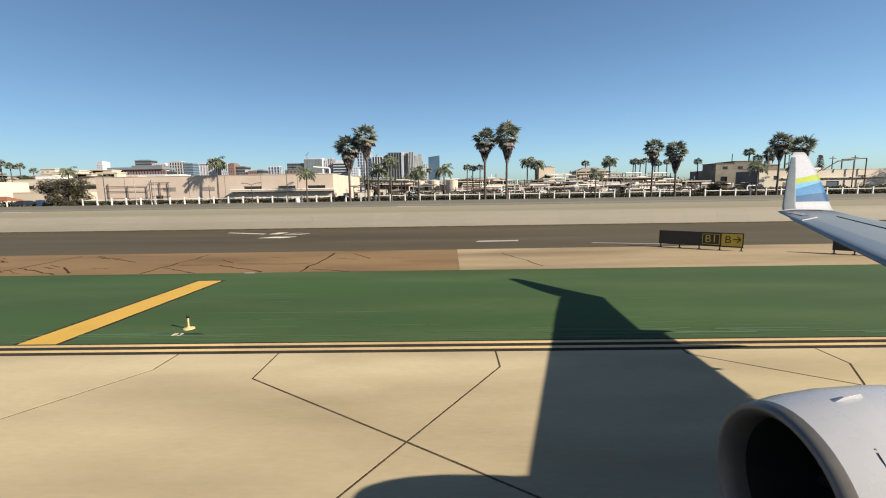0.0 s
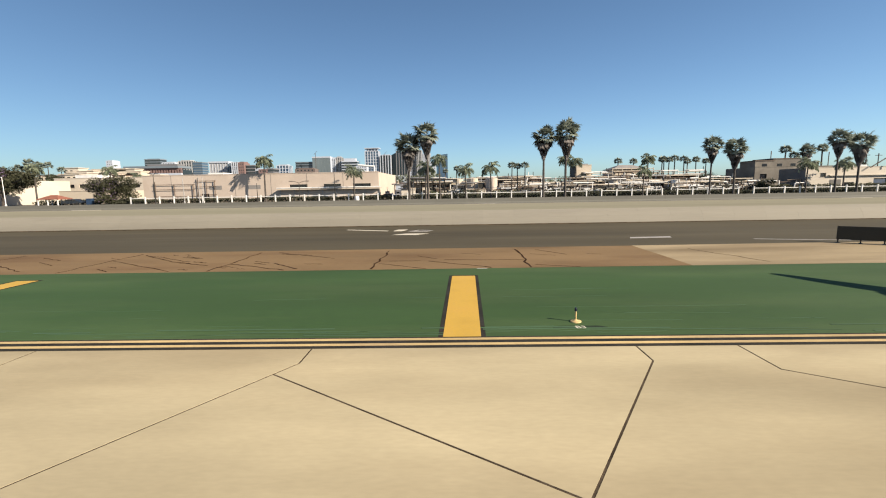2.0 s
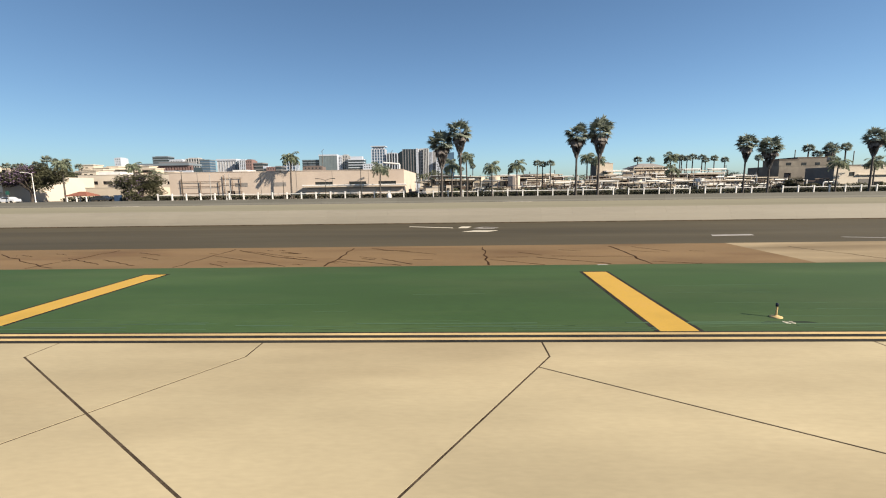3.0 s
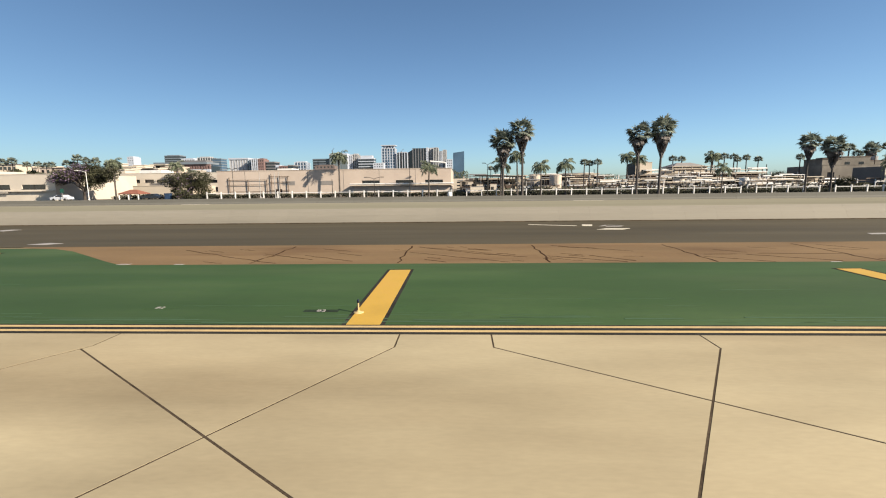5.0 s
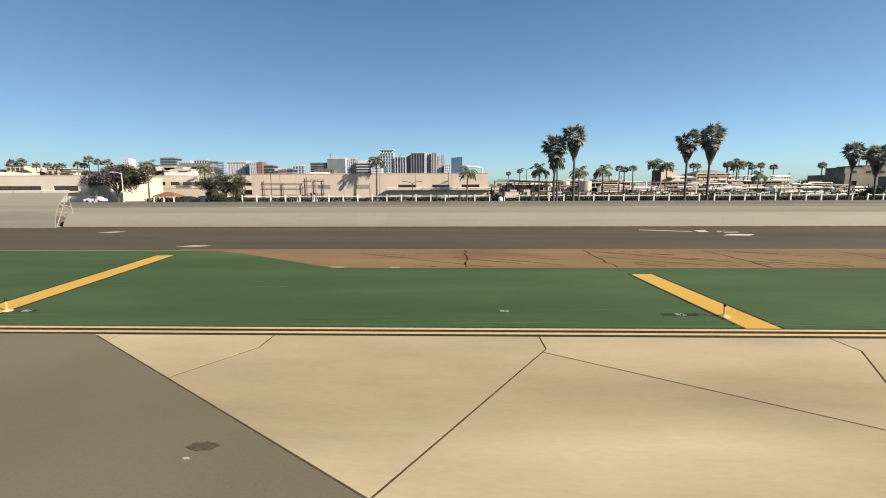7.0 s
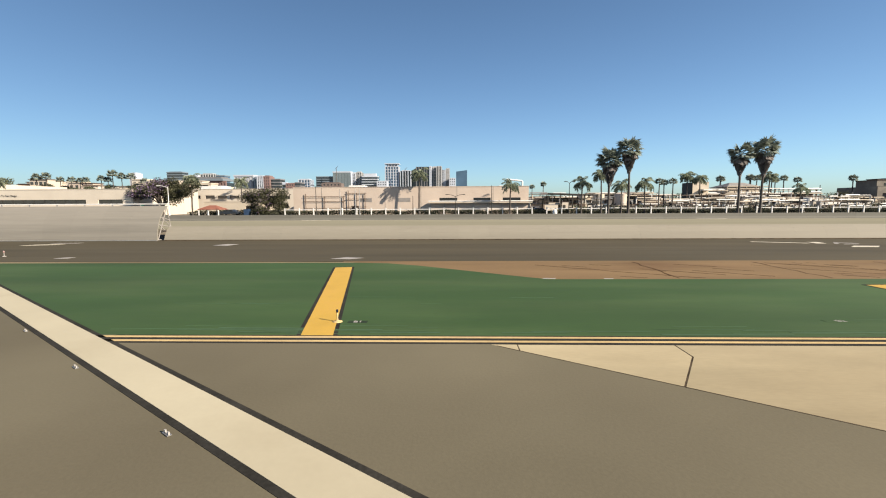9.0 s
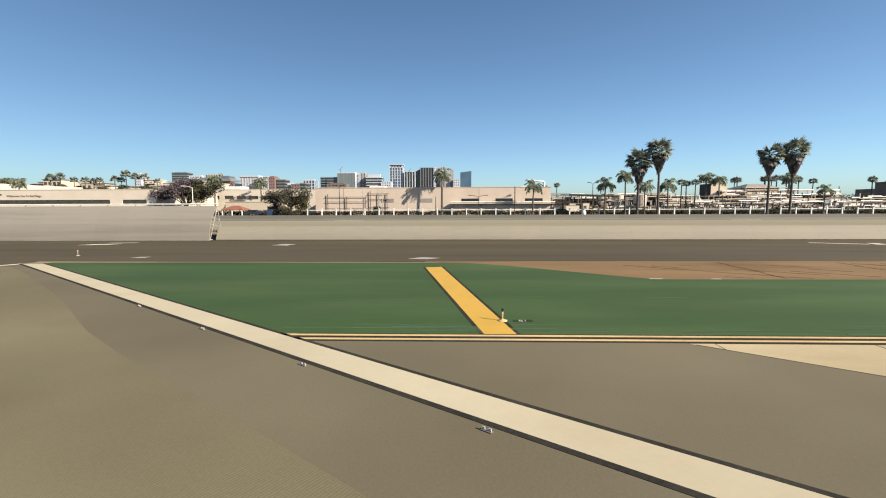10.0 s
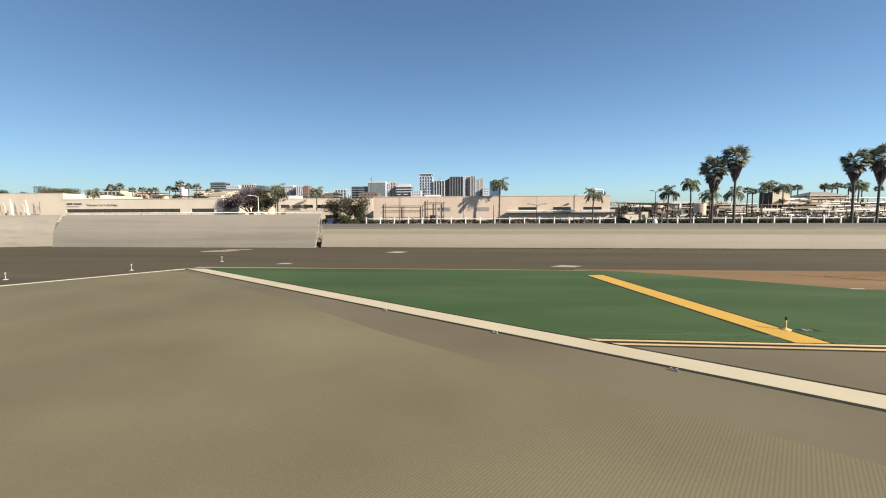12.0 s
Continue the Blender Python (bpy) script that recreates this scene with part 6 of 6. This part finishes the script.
# ---------------------------------------------------------------- the city
def tower(x0, x1, d, z1, style, frame_mt, glass_mt, label, depth=22, cap=0.0, base=0.0, slant=0.0):
    """A far tower: glass core, floor slabs or fins as real geometry, roof block."""
    cx, w = (x0 + x1) / 2, x1 - x0
    t = thing("tower", (cx, d, base), label, "tower", "city towers")
    h = z1 - base
    if slant:
        bm = bmesh.new()
        pts = [(-w / 2, 0, 0), (w / 2, 0, 0), (w / 2, depth, 0), (-w / 2, depth, 0), (-w / 2, 0, h - slant), (w / 2, 0, h), (w / 2, depth, h), (-w / 2, depth, h - slant)]
        v = [bm.verts.new(p) for p in pts]
        for f in ((3, 2, 1, 0), (4, 5, 6, 7), (0, 1, 5, 4), (1, 2, 6, 5), (2, 3, 7, 6), (3, 0, 4, 7)):
            bm.faces.new([v[i] for i in f])
        part("core", bm, glass_mt, t, "glass curtain wall")
    else:
        part("core", boxes((-w / 2, 0, 0, w / 2, depth, h)), glass_mt, t, "dark glazing")
    if style == "slabs":
        n = int(h / 5.2)
        pieces("floor_slab", boxes((-w / 2 - 0.5, -0.7, -0.9, w / 2 + 0.5, depth + 0.5, 0.9)), frame_mt, t, [(0, 0, h * i / n) for i in range(1, n + 1)])
    if style in ("fins", "both"):
        n = max(3, int(w / 5.0))
        pieces("fin", boxes((-0.8, -1.0, 0, 0.8, 0.1, h + 0.4)), frame_mt, t, [(-w / 2 + w * i / n, 0, 0) for i in range(n + 1)])
        m = max(2, int(depth / 6))
        pieces("side_fin", boxes((w / 2, -0.8, 0, w / 2 + 0.8, 0.8, h)), frame_mt, t, [(0, depth * i / m, 0) for i in range(m + 1)])
    if style == "ribs":
        part("front_wall", boxes((-w / 2, -0.5, 0, w / 2, -0.002, h)), glass_mt, t, "grey-green glazed front")
        part("rim", boxes((-w / 2 - 0.6, -1.0, h - 2.2, w / 2 + 0.6, depth, h + 0.6)), frame_mt, t, "pale roof rim")
        # right side in the paler material, its sunlight put into the colour
        part("side_wall", boxes((w / 2, -0.9, 0, w / 2 + 1.2, depth, h - 2.2)), frame_mt, t)
        pieces("mullion", boxes((-0.3, -0.8, 0, 0.3, -0.502, h - 2.2)), GREENGLASS, t, [(-w / 2 + w * i / 6, 0, 0) for i in range(1, 6)])
    if style == "edge":
        part("rim", boxes((-w / 2 - 1.4, -1.4, h - 1.8, w / 2 + 1.4, depth + 1, h + 1.0)), TOWERPALE, t, "pale roof rim")
        # pale right side: the sunlit face is coloured lighter than the front
        part("side_wall", boxes((w / 2, 0, 0, w / 2 + 1.0, depth, h - 1.8)), TOWERPALE, t)
        pieces("mullion", boxes((-0.35, -0.6, 0, 0.35, -0.002, h - 1.8)), TOWERPALE, t, [(-w / 2 + w * i / 7, 0, 0) for i in range(8)])
    if style == "both":
        n = int(h / 6)
        pieces("floor_slab", boxes((-w / 2, -0.6, -1.0, w / 2, -0.002, 0)), frame_mt, t, [(0, 0, h * i / n) for i in range(1, n + 1)])
    if style == "solid":
        bm = boxes((-w / 2 - 0.3, -0.4, 0, w / 2 + 0.3, -0.002, h * 0.06))
        n, m = max(3, int(w / 5)), max(3, int(h / 5))
        for i in range(n + 1):
            box(bm, -w / 2 + w * i / n - 0.28 * w / n, -0.5, 0, -w / 2 + w * i / n + 0.28 * w / n, -0.002, h)
        for j in range(m + 1):
            box(bm, -w / 2 - 0.3, -0.55, h * j / m - 0.28 * h / m, w / 2 + 0.3, -0.003, min(h + 0.5, h * j / m + 0.28 * h / m))
        part("wall", bm, frame_mt, t)
        part("side_wall", boxes((w / 2, 0, 0, w / 2 + 0.4, depth, h)), frame_mt, t)
    if cap:
        part("roof_block", boxes((-w * 0.38, 3, h + 0.3, w * 0.38, depth - 3, h + cap)), frame_mt, t)
    return t


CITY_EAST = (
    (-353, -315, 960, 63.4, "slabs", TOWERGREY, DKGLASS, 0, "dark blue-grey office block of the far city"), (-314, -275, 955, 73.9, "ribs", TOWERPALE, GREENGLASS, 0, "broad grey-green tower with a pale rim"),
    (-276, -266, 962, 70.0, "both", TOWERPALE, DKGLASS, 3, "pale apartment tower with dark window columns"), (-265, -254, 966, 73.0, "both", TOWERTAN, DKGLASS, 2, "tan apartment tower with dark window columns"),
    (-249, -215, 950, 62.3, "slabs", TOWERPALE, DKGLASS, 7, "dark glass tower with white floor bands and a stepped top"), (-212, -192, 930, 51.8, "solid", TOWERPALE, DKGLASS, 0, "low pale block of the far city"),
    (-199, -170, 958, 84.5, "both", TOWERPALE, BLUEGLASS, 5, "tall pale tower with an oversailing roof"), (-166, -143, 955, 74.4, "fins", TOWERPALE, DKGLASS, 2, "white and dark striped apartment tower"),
    # second block is added: the ribbed tower's sunlit right edge as a pale mass
    (-131, -102, 958, 83.3, "fins", TOWERBROWN, DKGLASS, 0, "wide brown-grey ribbed tower"), (-102, -98, 956, 84.0, "solid", TOWERPALE, TOWERPALE, 0, "pale block as the sunlit right edge of the ribbed tower"),
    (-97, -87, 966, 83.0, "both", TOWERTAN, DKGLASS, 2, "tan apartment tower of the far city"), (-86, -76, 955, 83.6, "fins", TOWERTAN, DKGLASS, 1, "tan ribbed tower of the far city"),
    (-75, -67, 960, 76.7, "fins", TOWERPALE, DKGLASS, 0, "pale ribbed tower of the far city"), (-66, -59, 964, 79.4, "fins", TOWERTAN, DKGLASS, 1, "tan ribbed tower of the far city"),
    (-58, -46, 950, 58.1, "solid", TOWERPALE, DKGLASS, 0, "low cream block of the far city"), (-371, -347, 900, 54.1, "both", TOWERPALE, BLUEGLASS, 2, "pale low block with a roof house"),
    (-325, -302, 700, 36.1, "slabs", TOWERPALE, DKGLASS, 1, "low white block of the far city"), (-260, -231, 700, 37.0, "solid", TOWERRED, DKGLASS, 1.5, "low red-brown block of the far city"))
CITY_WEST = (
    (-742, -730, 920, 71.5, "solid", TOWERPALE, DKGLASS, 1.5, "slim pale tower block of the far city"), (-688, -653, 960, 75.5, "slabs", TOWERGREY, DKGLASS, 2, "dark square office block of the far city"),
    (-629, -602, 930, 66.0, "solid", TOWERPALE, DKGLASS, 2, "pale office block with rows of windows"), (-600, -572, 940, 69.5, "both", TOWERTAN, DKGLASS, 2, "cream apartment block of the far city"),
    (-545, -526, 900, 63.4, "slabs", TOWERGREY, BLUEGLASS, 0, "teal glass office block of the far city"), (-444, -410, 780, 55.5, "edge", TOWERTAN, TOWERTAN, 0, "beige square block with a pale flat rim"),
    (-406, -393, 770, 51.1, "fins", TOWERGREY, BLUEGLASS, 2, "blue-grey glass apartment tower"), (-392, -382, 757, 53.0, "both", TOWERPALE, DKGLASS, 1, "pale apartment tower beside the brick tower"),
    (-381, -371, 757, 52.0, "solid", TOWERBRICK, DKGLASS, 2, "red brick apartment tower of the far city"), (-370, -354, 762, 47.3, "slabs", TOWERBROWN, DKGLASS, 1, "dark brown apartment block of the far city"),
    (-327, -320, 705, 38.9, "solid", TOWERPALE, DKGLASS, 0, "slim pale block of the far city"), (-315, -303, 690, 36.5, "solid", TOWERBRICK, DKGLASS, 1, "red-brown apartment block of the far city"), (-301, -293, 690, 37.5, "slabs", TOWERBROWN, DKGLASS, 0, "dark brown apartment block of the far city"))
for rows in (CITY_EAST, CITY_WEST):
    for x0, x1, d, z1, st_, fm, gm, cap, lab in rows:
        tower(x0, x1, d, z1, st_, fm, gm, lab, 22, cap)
tower(-44, -20, 960, 75.7, "plain", BLUEGLASS, BLUEGLASS, "blue glass tower with a slanted top", 24, 0, 0, 3)
tower(-148, -131.5, 965, 81.5, "plain", DKGLASS, DKGLASS, "dark glass tower with an angled top", 20, 0, 0, 9)
# oversailing roof of the tall pale tower
tall = next(o for o in scene.objects if o.name.startswith("tower") and o.get("label") == "tall pale tower with an oversailing roof")
part("crown_slab", boxes((-16, -2, 89.6, 16, 24, 91.2)), TOWERPALE, tall)
pieces("crown_post", boxes((-0.8, 0, 84.4, 0.8, 1.6, 89.6)), TOWERPALE, tall, [(-13 + 6.5 * i, 0.2, 0) for i in range(5)])

# long gallery building below the towers: dark roof, brick colonnade
gal = thing("gallery_building", (-285, 400, 0), "long brick-red gallery building with a dark oversailing roof", "building")
part("core", boxes((-23, 1.5, 0, 25, 18, 24.0)), DKGLASS, gal, "dark glazing")
part("roof", boxes((-27, -1.5, 25.6, 24, 19, 27.6)), TOWERGREY, gal, "dark oversailing roof")
part("lintel", boxes((-24, 0, 24.0, 26, 1.4, 25.6)), TOWERBRICK, gal)
part("parapet", boxes((-24, -0.4, 18.5, 26, 1.4, 21.0)), TOWERPALE, gal, "pale parapet")
part("upper_block", boxes((-8, 4, 27.6, 20, 16, 29.4)), TOWERBROWN, gal)
pieces("column", boxes((-0.75, 0, 21.0, 0.75, 1.2, 24.0)), TOWERBRICK, gal, [(-23 + 2.55 * i, 0, 0) for i in range(20)])

rk = random.Random(23)
for i in range(46):
    d = rk.choice((300, 380, 460, 560))
    x = rk.uniform(-0.46, 0.20) * d - 45
    w, h = rk.uniform(10, 26), 3.6 + d * (rk.uniform(0.009, 0.021) if d < 400 else rk.uniform(0.016, 0.032))
    if x > -70 - d * 0.02:
        h = 2.5 + d * rk.uniform(0.008, 0.018)
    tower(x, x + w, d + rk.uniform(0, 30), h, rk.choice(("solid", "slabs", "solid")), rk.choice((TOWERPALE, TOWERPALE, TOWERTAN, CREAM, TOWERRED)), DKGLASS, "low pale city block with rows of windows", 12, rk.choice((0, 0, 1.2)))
# cranes above the city
for x, d, h in ((-302, 940, 80), (-153, 940, 76)):
    cr = thing("tower_crane", (x, d, 0), "thin tower crane over the far city", "crane", "cranes")
    part("mast", boxes((-0.35, -0.35, 0, 0.35, 0.35, h)), RUST, cr)
    part("jib", rod(bmesh.new(), (-3, 0, h - 2), (4, 0, h + 5), 0.35, n=5), RUST, cr)
# houses on the hill to the west
for i in range(60):
    x, y = rk.uniform(-330, -165), rk.choice((214, 222, 232, 242, 254))
    z = height(x, y) - 0.3
    w, d, h = rk.uniform(5, 12), 7, rk.uniform(3.2, 6.0)
    hs = thing("hillside_house", (x, y, z), "white hillside house with small dark windows", "house", "hillside houses")
    part("wall", boxes((-w / 2, 0, 0, w / 2, d, h)), rk.choice((WHITEWALL, WHITEWALL, CREAM, PINKWALL)), hs)
    part("roof", boxes((-w / 2 - 0.4, -0.4, h, w / 2 + 0.4, d + 0.4, h + 0.45)), rk.choice((CREAM, GREYWALL, RUST, WHITEWALL)), hs)
    for j in range(int(w / 3)):
        part("window", boxes((-w / 2 + 1 + j * 2.9, -0.06, h * 0.45, -w / 2 + 2.4 + j * 2.9, -0.003, h * 0.8)), GLASS, hs)

flats = thing("apartment_block", (-255, 213, height(-255, 213) - 0.4), "cream hillside apartment block with balconies", "house")
part("wall", boxes((-4.6, 0, 0, 4.6, 8, 9.2)), CREAM, flats)
part("roof", boxes((-5.0, -0.5, 9.2, 5.0, 8.4, 9.6)), GREYWALL, flats)
for z in (4.0, 6.7):
    part("balcony", boxes((-4.4, -1.4, z - 0.9, 2.2, -0.002, z - 0.7)), CREAM, flats)
    for x in (-3.5, -1.2, 1.1, 3.4):
        part("window", boxes((x - 0.8, -0.05, z, x + 0.8, -0.003, z + 1.5)), GLASS, flats)

# ---------------------------------------------------------------- blast fences, panel by panel
def profile_panel(prof, length, thick=0.12):
    """A bent panel along x: prof is (y, z) from foot to top."""
    bm = bmesh.new()
    cols = []
    for x in (0.0, length):
        front = [bm.verts.new((x, y, z)) for y, z in prof]
        back = [bm.verts.new((x, y + thick, z - 0.02 if i else z)) for i, (y, z) in enumerate(prof)]
        cols.append((front, back))
    n = len(prof)
    (f0, b0), (f1, b1) = cols
    for i in range(n - 1):
        bm.faces.new((f0[i], f1[i], f1[i + 1], f0[i + 1]))
        bm.faces.new((b0[i + 1], b1[i + 1], b1[i], b0[i]))
        bm.faces.new((f0[i], f0[i + 1], b0[i + 1], b0[i]))
        bm.faces.new((f1[i + 1], f1[i], b1[i], b1[i + 1]))
    bm.faces.new((f0[-1], f1[-1], b1[-1], b0[-1]))
    bm.faces.new((f0[0], b0[0], b1[0], f1[0]))
    return bm


LOW = [(0.0, 0.0), (0.12, 0.3), (0.34, 0.75), (0.6, 1.1), (0.95, 1.38)]
TALL = [(0.0, 0.0), (0.05, 0.5), (0.16, 1.1), (0.36, 1.7), (0.68, 2.3), (1.1, 2.85), (1.55, 3.25), (1.95, 3.5)]


def blast_fence(name, label, x0, y0, ang, length, step, prof, mt, struts):
    b = thing(name, (x0, y0, 0), label, "blast fence", kind="structure", rz=ang)
    me = None
    n = int(length / step)
    for i in range(n):
        if me is None:
            ob = part("panel", profile_panel(prof, step - 0.004), mt, b)
            me = ob.data
        else:
            ob = new("panel", me)
            ob.parent = b
        ob.matrix_basis = pose(i * step, 0, 0)
    if struts:
        y1, z1 = prof[-1]
        sm = None
        for i in range(0, n + 1, 2):
            if sm is None:
                bm = bmesh.new()
                for p, q in (((0, 0.3, 0.02), (0, y1, z1 - 0.1)), ((0, y1 + 0.7, 0.02), (0, y1, z1 - 0.1)), ((0, 0.45, 1.6), (0, y1 + 0.5, 1.3)), ((0, y1 + 0.7, 0.02), (0, 0.5, 1.7)), ((0, 0.2, 0.06), (0, y1 + 0.7, 0.06)), ((0, 0.9, 2.4), (0, y1 + 0.35, 2.0)), ((0, y1 + 0.5, 1.3), (0, 0.9, 2.4))):
                    rod(bm, p, q, 0.045, n=6)
                ob = part("strut", bm, VENTGREY, b)
                sm = ob.data
            else:
                ob = new("strut", sm)
                ob.parent = b
            ob.matrix_basis = pose(min(i * step, n * step - 0.1), 0, 0)
        part("top_rail", rod(bmesh.new(), (0, y1 + 0.1, z1 + 0.2), (n * step, y1 + 0.1, z1 + 0.2), 0.055, n=8), WHITESTEEL, b)
        pieces("bracket", boxes((-0.03, y1 + 0.05, z1 - 0.1, 0.03, y1 + 0.13, z1 + 0.16)), STEEL, b, [(i * step + 0.05, 0, 0) for i in range(n)])
    part("kerb", boxes((0, -0.10, 0, n * step, -0.004, 0.07)), SEALANT if not struts else STEEL, b)
    return b


blast_fence("low_blast_fence", "low pale concrete blast barrier of leaning panels along the service road", -76.1, 42.2, 0, 216, 3.0, LOW, BARRIER, False)
blast_fence("tall_blast_fence", "tall curved pale metal blast deflector on a strut frame", -106.6, 41.9, 0, 30.0, 3.0, TALL, DEFLECTOR, True)
blast_fence("angled_blast_fence", "angled curved pale metal blast deflector beyond the corner", -134.75, 31.64, 20.0, 30.0, 3.0, TALL, DEFLECTOR, False)

# ---------------------------------------------------------------- concrete slabs of the apron, joint by joint
def clip(poly, a, b):
    """Keep the part of a polygon on the left of the line a to b."""
    out = []
    side = lambda p: (b[0] - a[0]) * (p[1] - a[1]) - (b[1] - a[1]) * (p[0] - a[0])
    for i, p in enumerate(poly):
        q = poly[(i + 1) % len(poly)]
        sp, sq = side(p), side(q)
        if sp >= 0:
            out.append(p)
        if sp * sq < 0:
            f = sp / (sp - sq)
            out.append((lerp(p[0], q[0], f), lerp(p[1], q[1], f)))
    return out


def inset(poly, gap):
    n = len(poly)
    out = []
    for i in range(n):
        p0, p1, p2 = Vector(poly[i - 1]), Vector(poly[i]), Vector(poly[(i + 1) % n])
        if (p1 - p0).length < 1e-5 or (p2 - p1).length < 1e-5:
            continue
        d0, d1 = (p1 - p0).normalized(), (p2 - p1).normalized()
        n0, n1 = Vector((-d0.y, d0.x)), Vector((-d1.y, d1.x))
        k = max(0.25, 1 + n0.dot(n1))
        out.append(tuple(p1 + (n0 + n1) * gap / k))
    return out


EDGE = 9.0
apron = sheet("concrete_apron", [(-46.2, 9.86), (-37.9, 3.98), (24, -39.9), (24, 9.86)], -0.0045, SEALANT, "pale concrete apron of large slabs with dark sealed joints", "apron")
JOINT_A = [-54.6, -44.9, -33.95, -24.2, -13.82, -3.6, 6.9, 17.2, 27.4, 37.6, 48, 58]
JOINT_B = [-66, -58.8, -51.0, -43.4, -36.7, -29.6, -22.4, -15.85, -8.4, -1.24, 5.8, 13.2, 20.4, 27.6, 34.8]


def joint_cross(i, j):
    """Crossing of joint i of the first family (x at y = 8.55) and joint j of the second (x at y = 5)."""
    k1, k2 = -0.685, 1.60
    xa, xb = JOINT_A[i], JOINT_B[j]
    x = (5.0 - k2 * xb - 8.55 + k1 * xa) / (k1 - k2)
    return (x, 8.55 + k1 * (x - xa))


for i in range(len(JOINT_A) - 1):
    for j in range(len(JOINT_B) - 1):
        cell = [joint_cross(i, j), joint_cross(i, j + 1), joint_cross(i + 1, j + 1), joint_cross(i + 1, j)]
        area = sum(cell[k][0] * cell[(k + 1) % 4][1] - cell[(k + 1) % 4][0] * cell[k][1] for k in range(4))
        if area < 0:
            cell = cell[::-1]
        poly = clip(cell, (100, EDGE), (-100, EDGE))
        if len(poly) > 2:
            poly = clip(poly, (-46.1, 9.86), (24.0, -39.9))
        if len(poly) > 2:
            poly = clip(poly, (24, -100), (24, 100))
        if len(poly) > 2:
            poly = clip(poly, (-100, -44.9), (100, -44.9))
        if len(poly) < 3 or (i, j) in ((4, 6), (2, 3)):
            continue
        if (i, j) in ((1, 3), (3, 6)):
            # the short joint beyond the crossing was never cut: this slab runs on to the next joint
            far = max(p[0] for p in poly if abs(p[1] - EDGE) < 1e-4)
            poly = [(JOINT_B[j + 1] + (EDGE - 5.0) / 1.6, EDGE) if abs(p[0] - far) < 1e-6 else p for p in poly]
        # one joint turns towards the edge line a little sooner than the others, one later
        turn = lambda p: (-3.62, 8.53) if abs(p[1] - EDGE) < 1e-4 and abs(p[0] + 4.257) < 0.03 else (5.4, 9.577) if abs(p[1] - EDGE) < 1e-4 and abs(p[0] - 6.243) < 0.03 else p
        ext = []
        for k, p in enumerate(poly):
            q = poly[(k + 1) % len(poly)]
            ext.append(turn(p))
            if abs(p[1] - EDGE) < 1e-4 and abs(q[1] - EDGE) < 1e-4 and abs(p[0] - q[0]) > 0.05:
                ext += [(turn(p)[0], 9.856), (turn(q)[0], 9.856)]
        ring = inset(ext, 0.020)
        if len(ring) < 3:
            continue
        c = Vector((sum(p[0] for p in ring) / len(ring), sum(p[1] for p in ring) / len(ring)))
        slab = part("slab", prism(bmesh.new(), [(p[0] - c.x, p[1] - c.y) for p in ring], -0.004, 0.0), CONCRETE, apron)
        slab.matrix_basis = pose(c.x, c.y, 0)
corner = part("slab", prism(bmesh.new(), [(-1.17, 0.83), (0.0, 0.0), (0.0, 0.83)], -0.004, 0.0), CONCRETE, apron)
corner.matrix_basis = pose(-44.9, 9.02, 0)
edge = ribbon(bmesh.new(), [(-45.42, 9.74), (-37.43, 4.07), (24.0, -39.57)], 0.026, 0.009, 0.008)
tagged(part("apron_edge_seal", edge, SEALANT), "dark tar seal between the concrete apron and the asphalt", "joint", kind="structure")
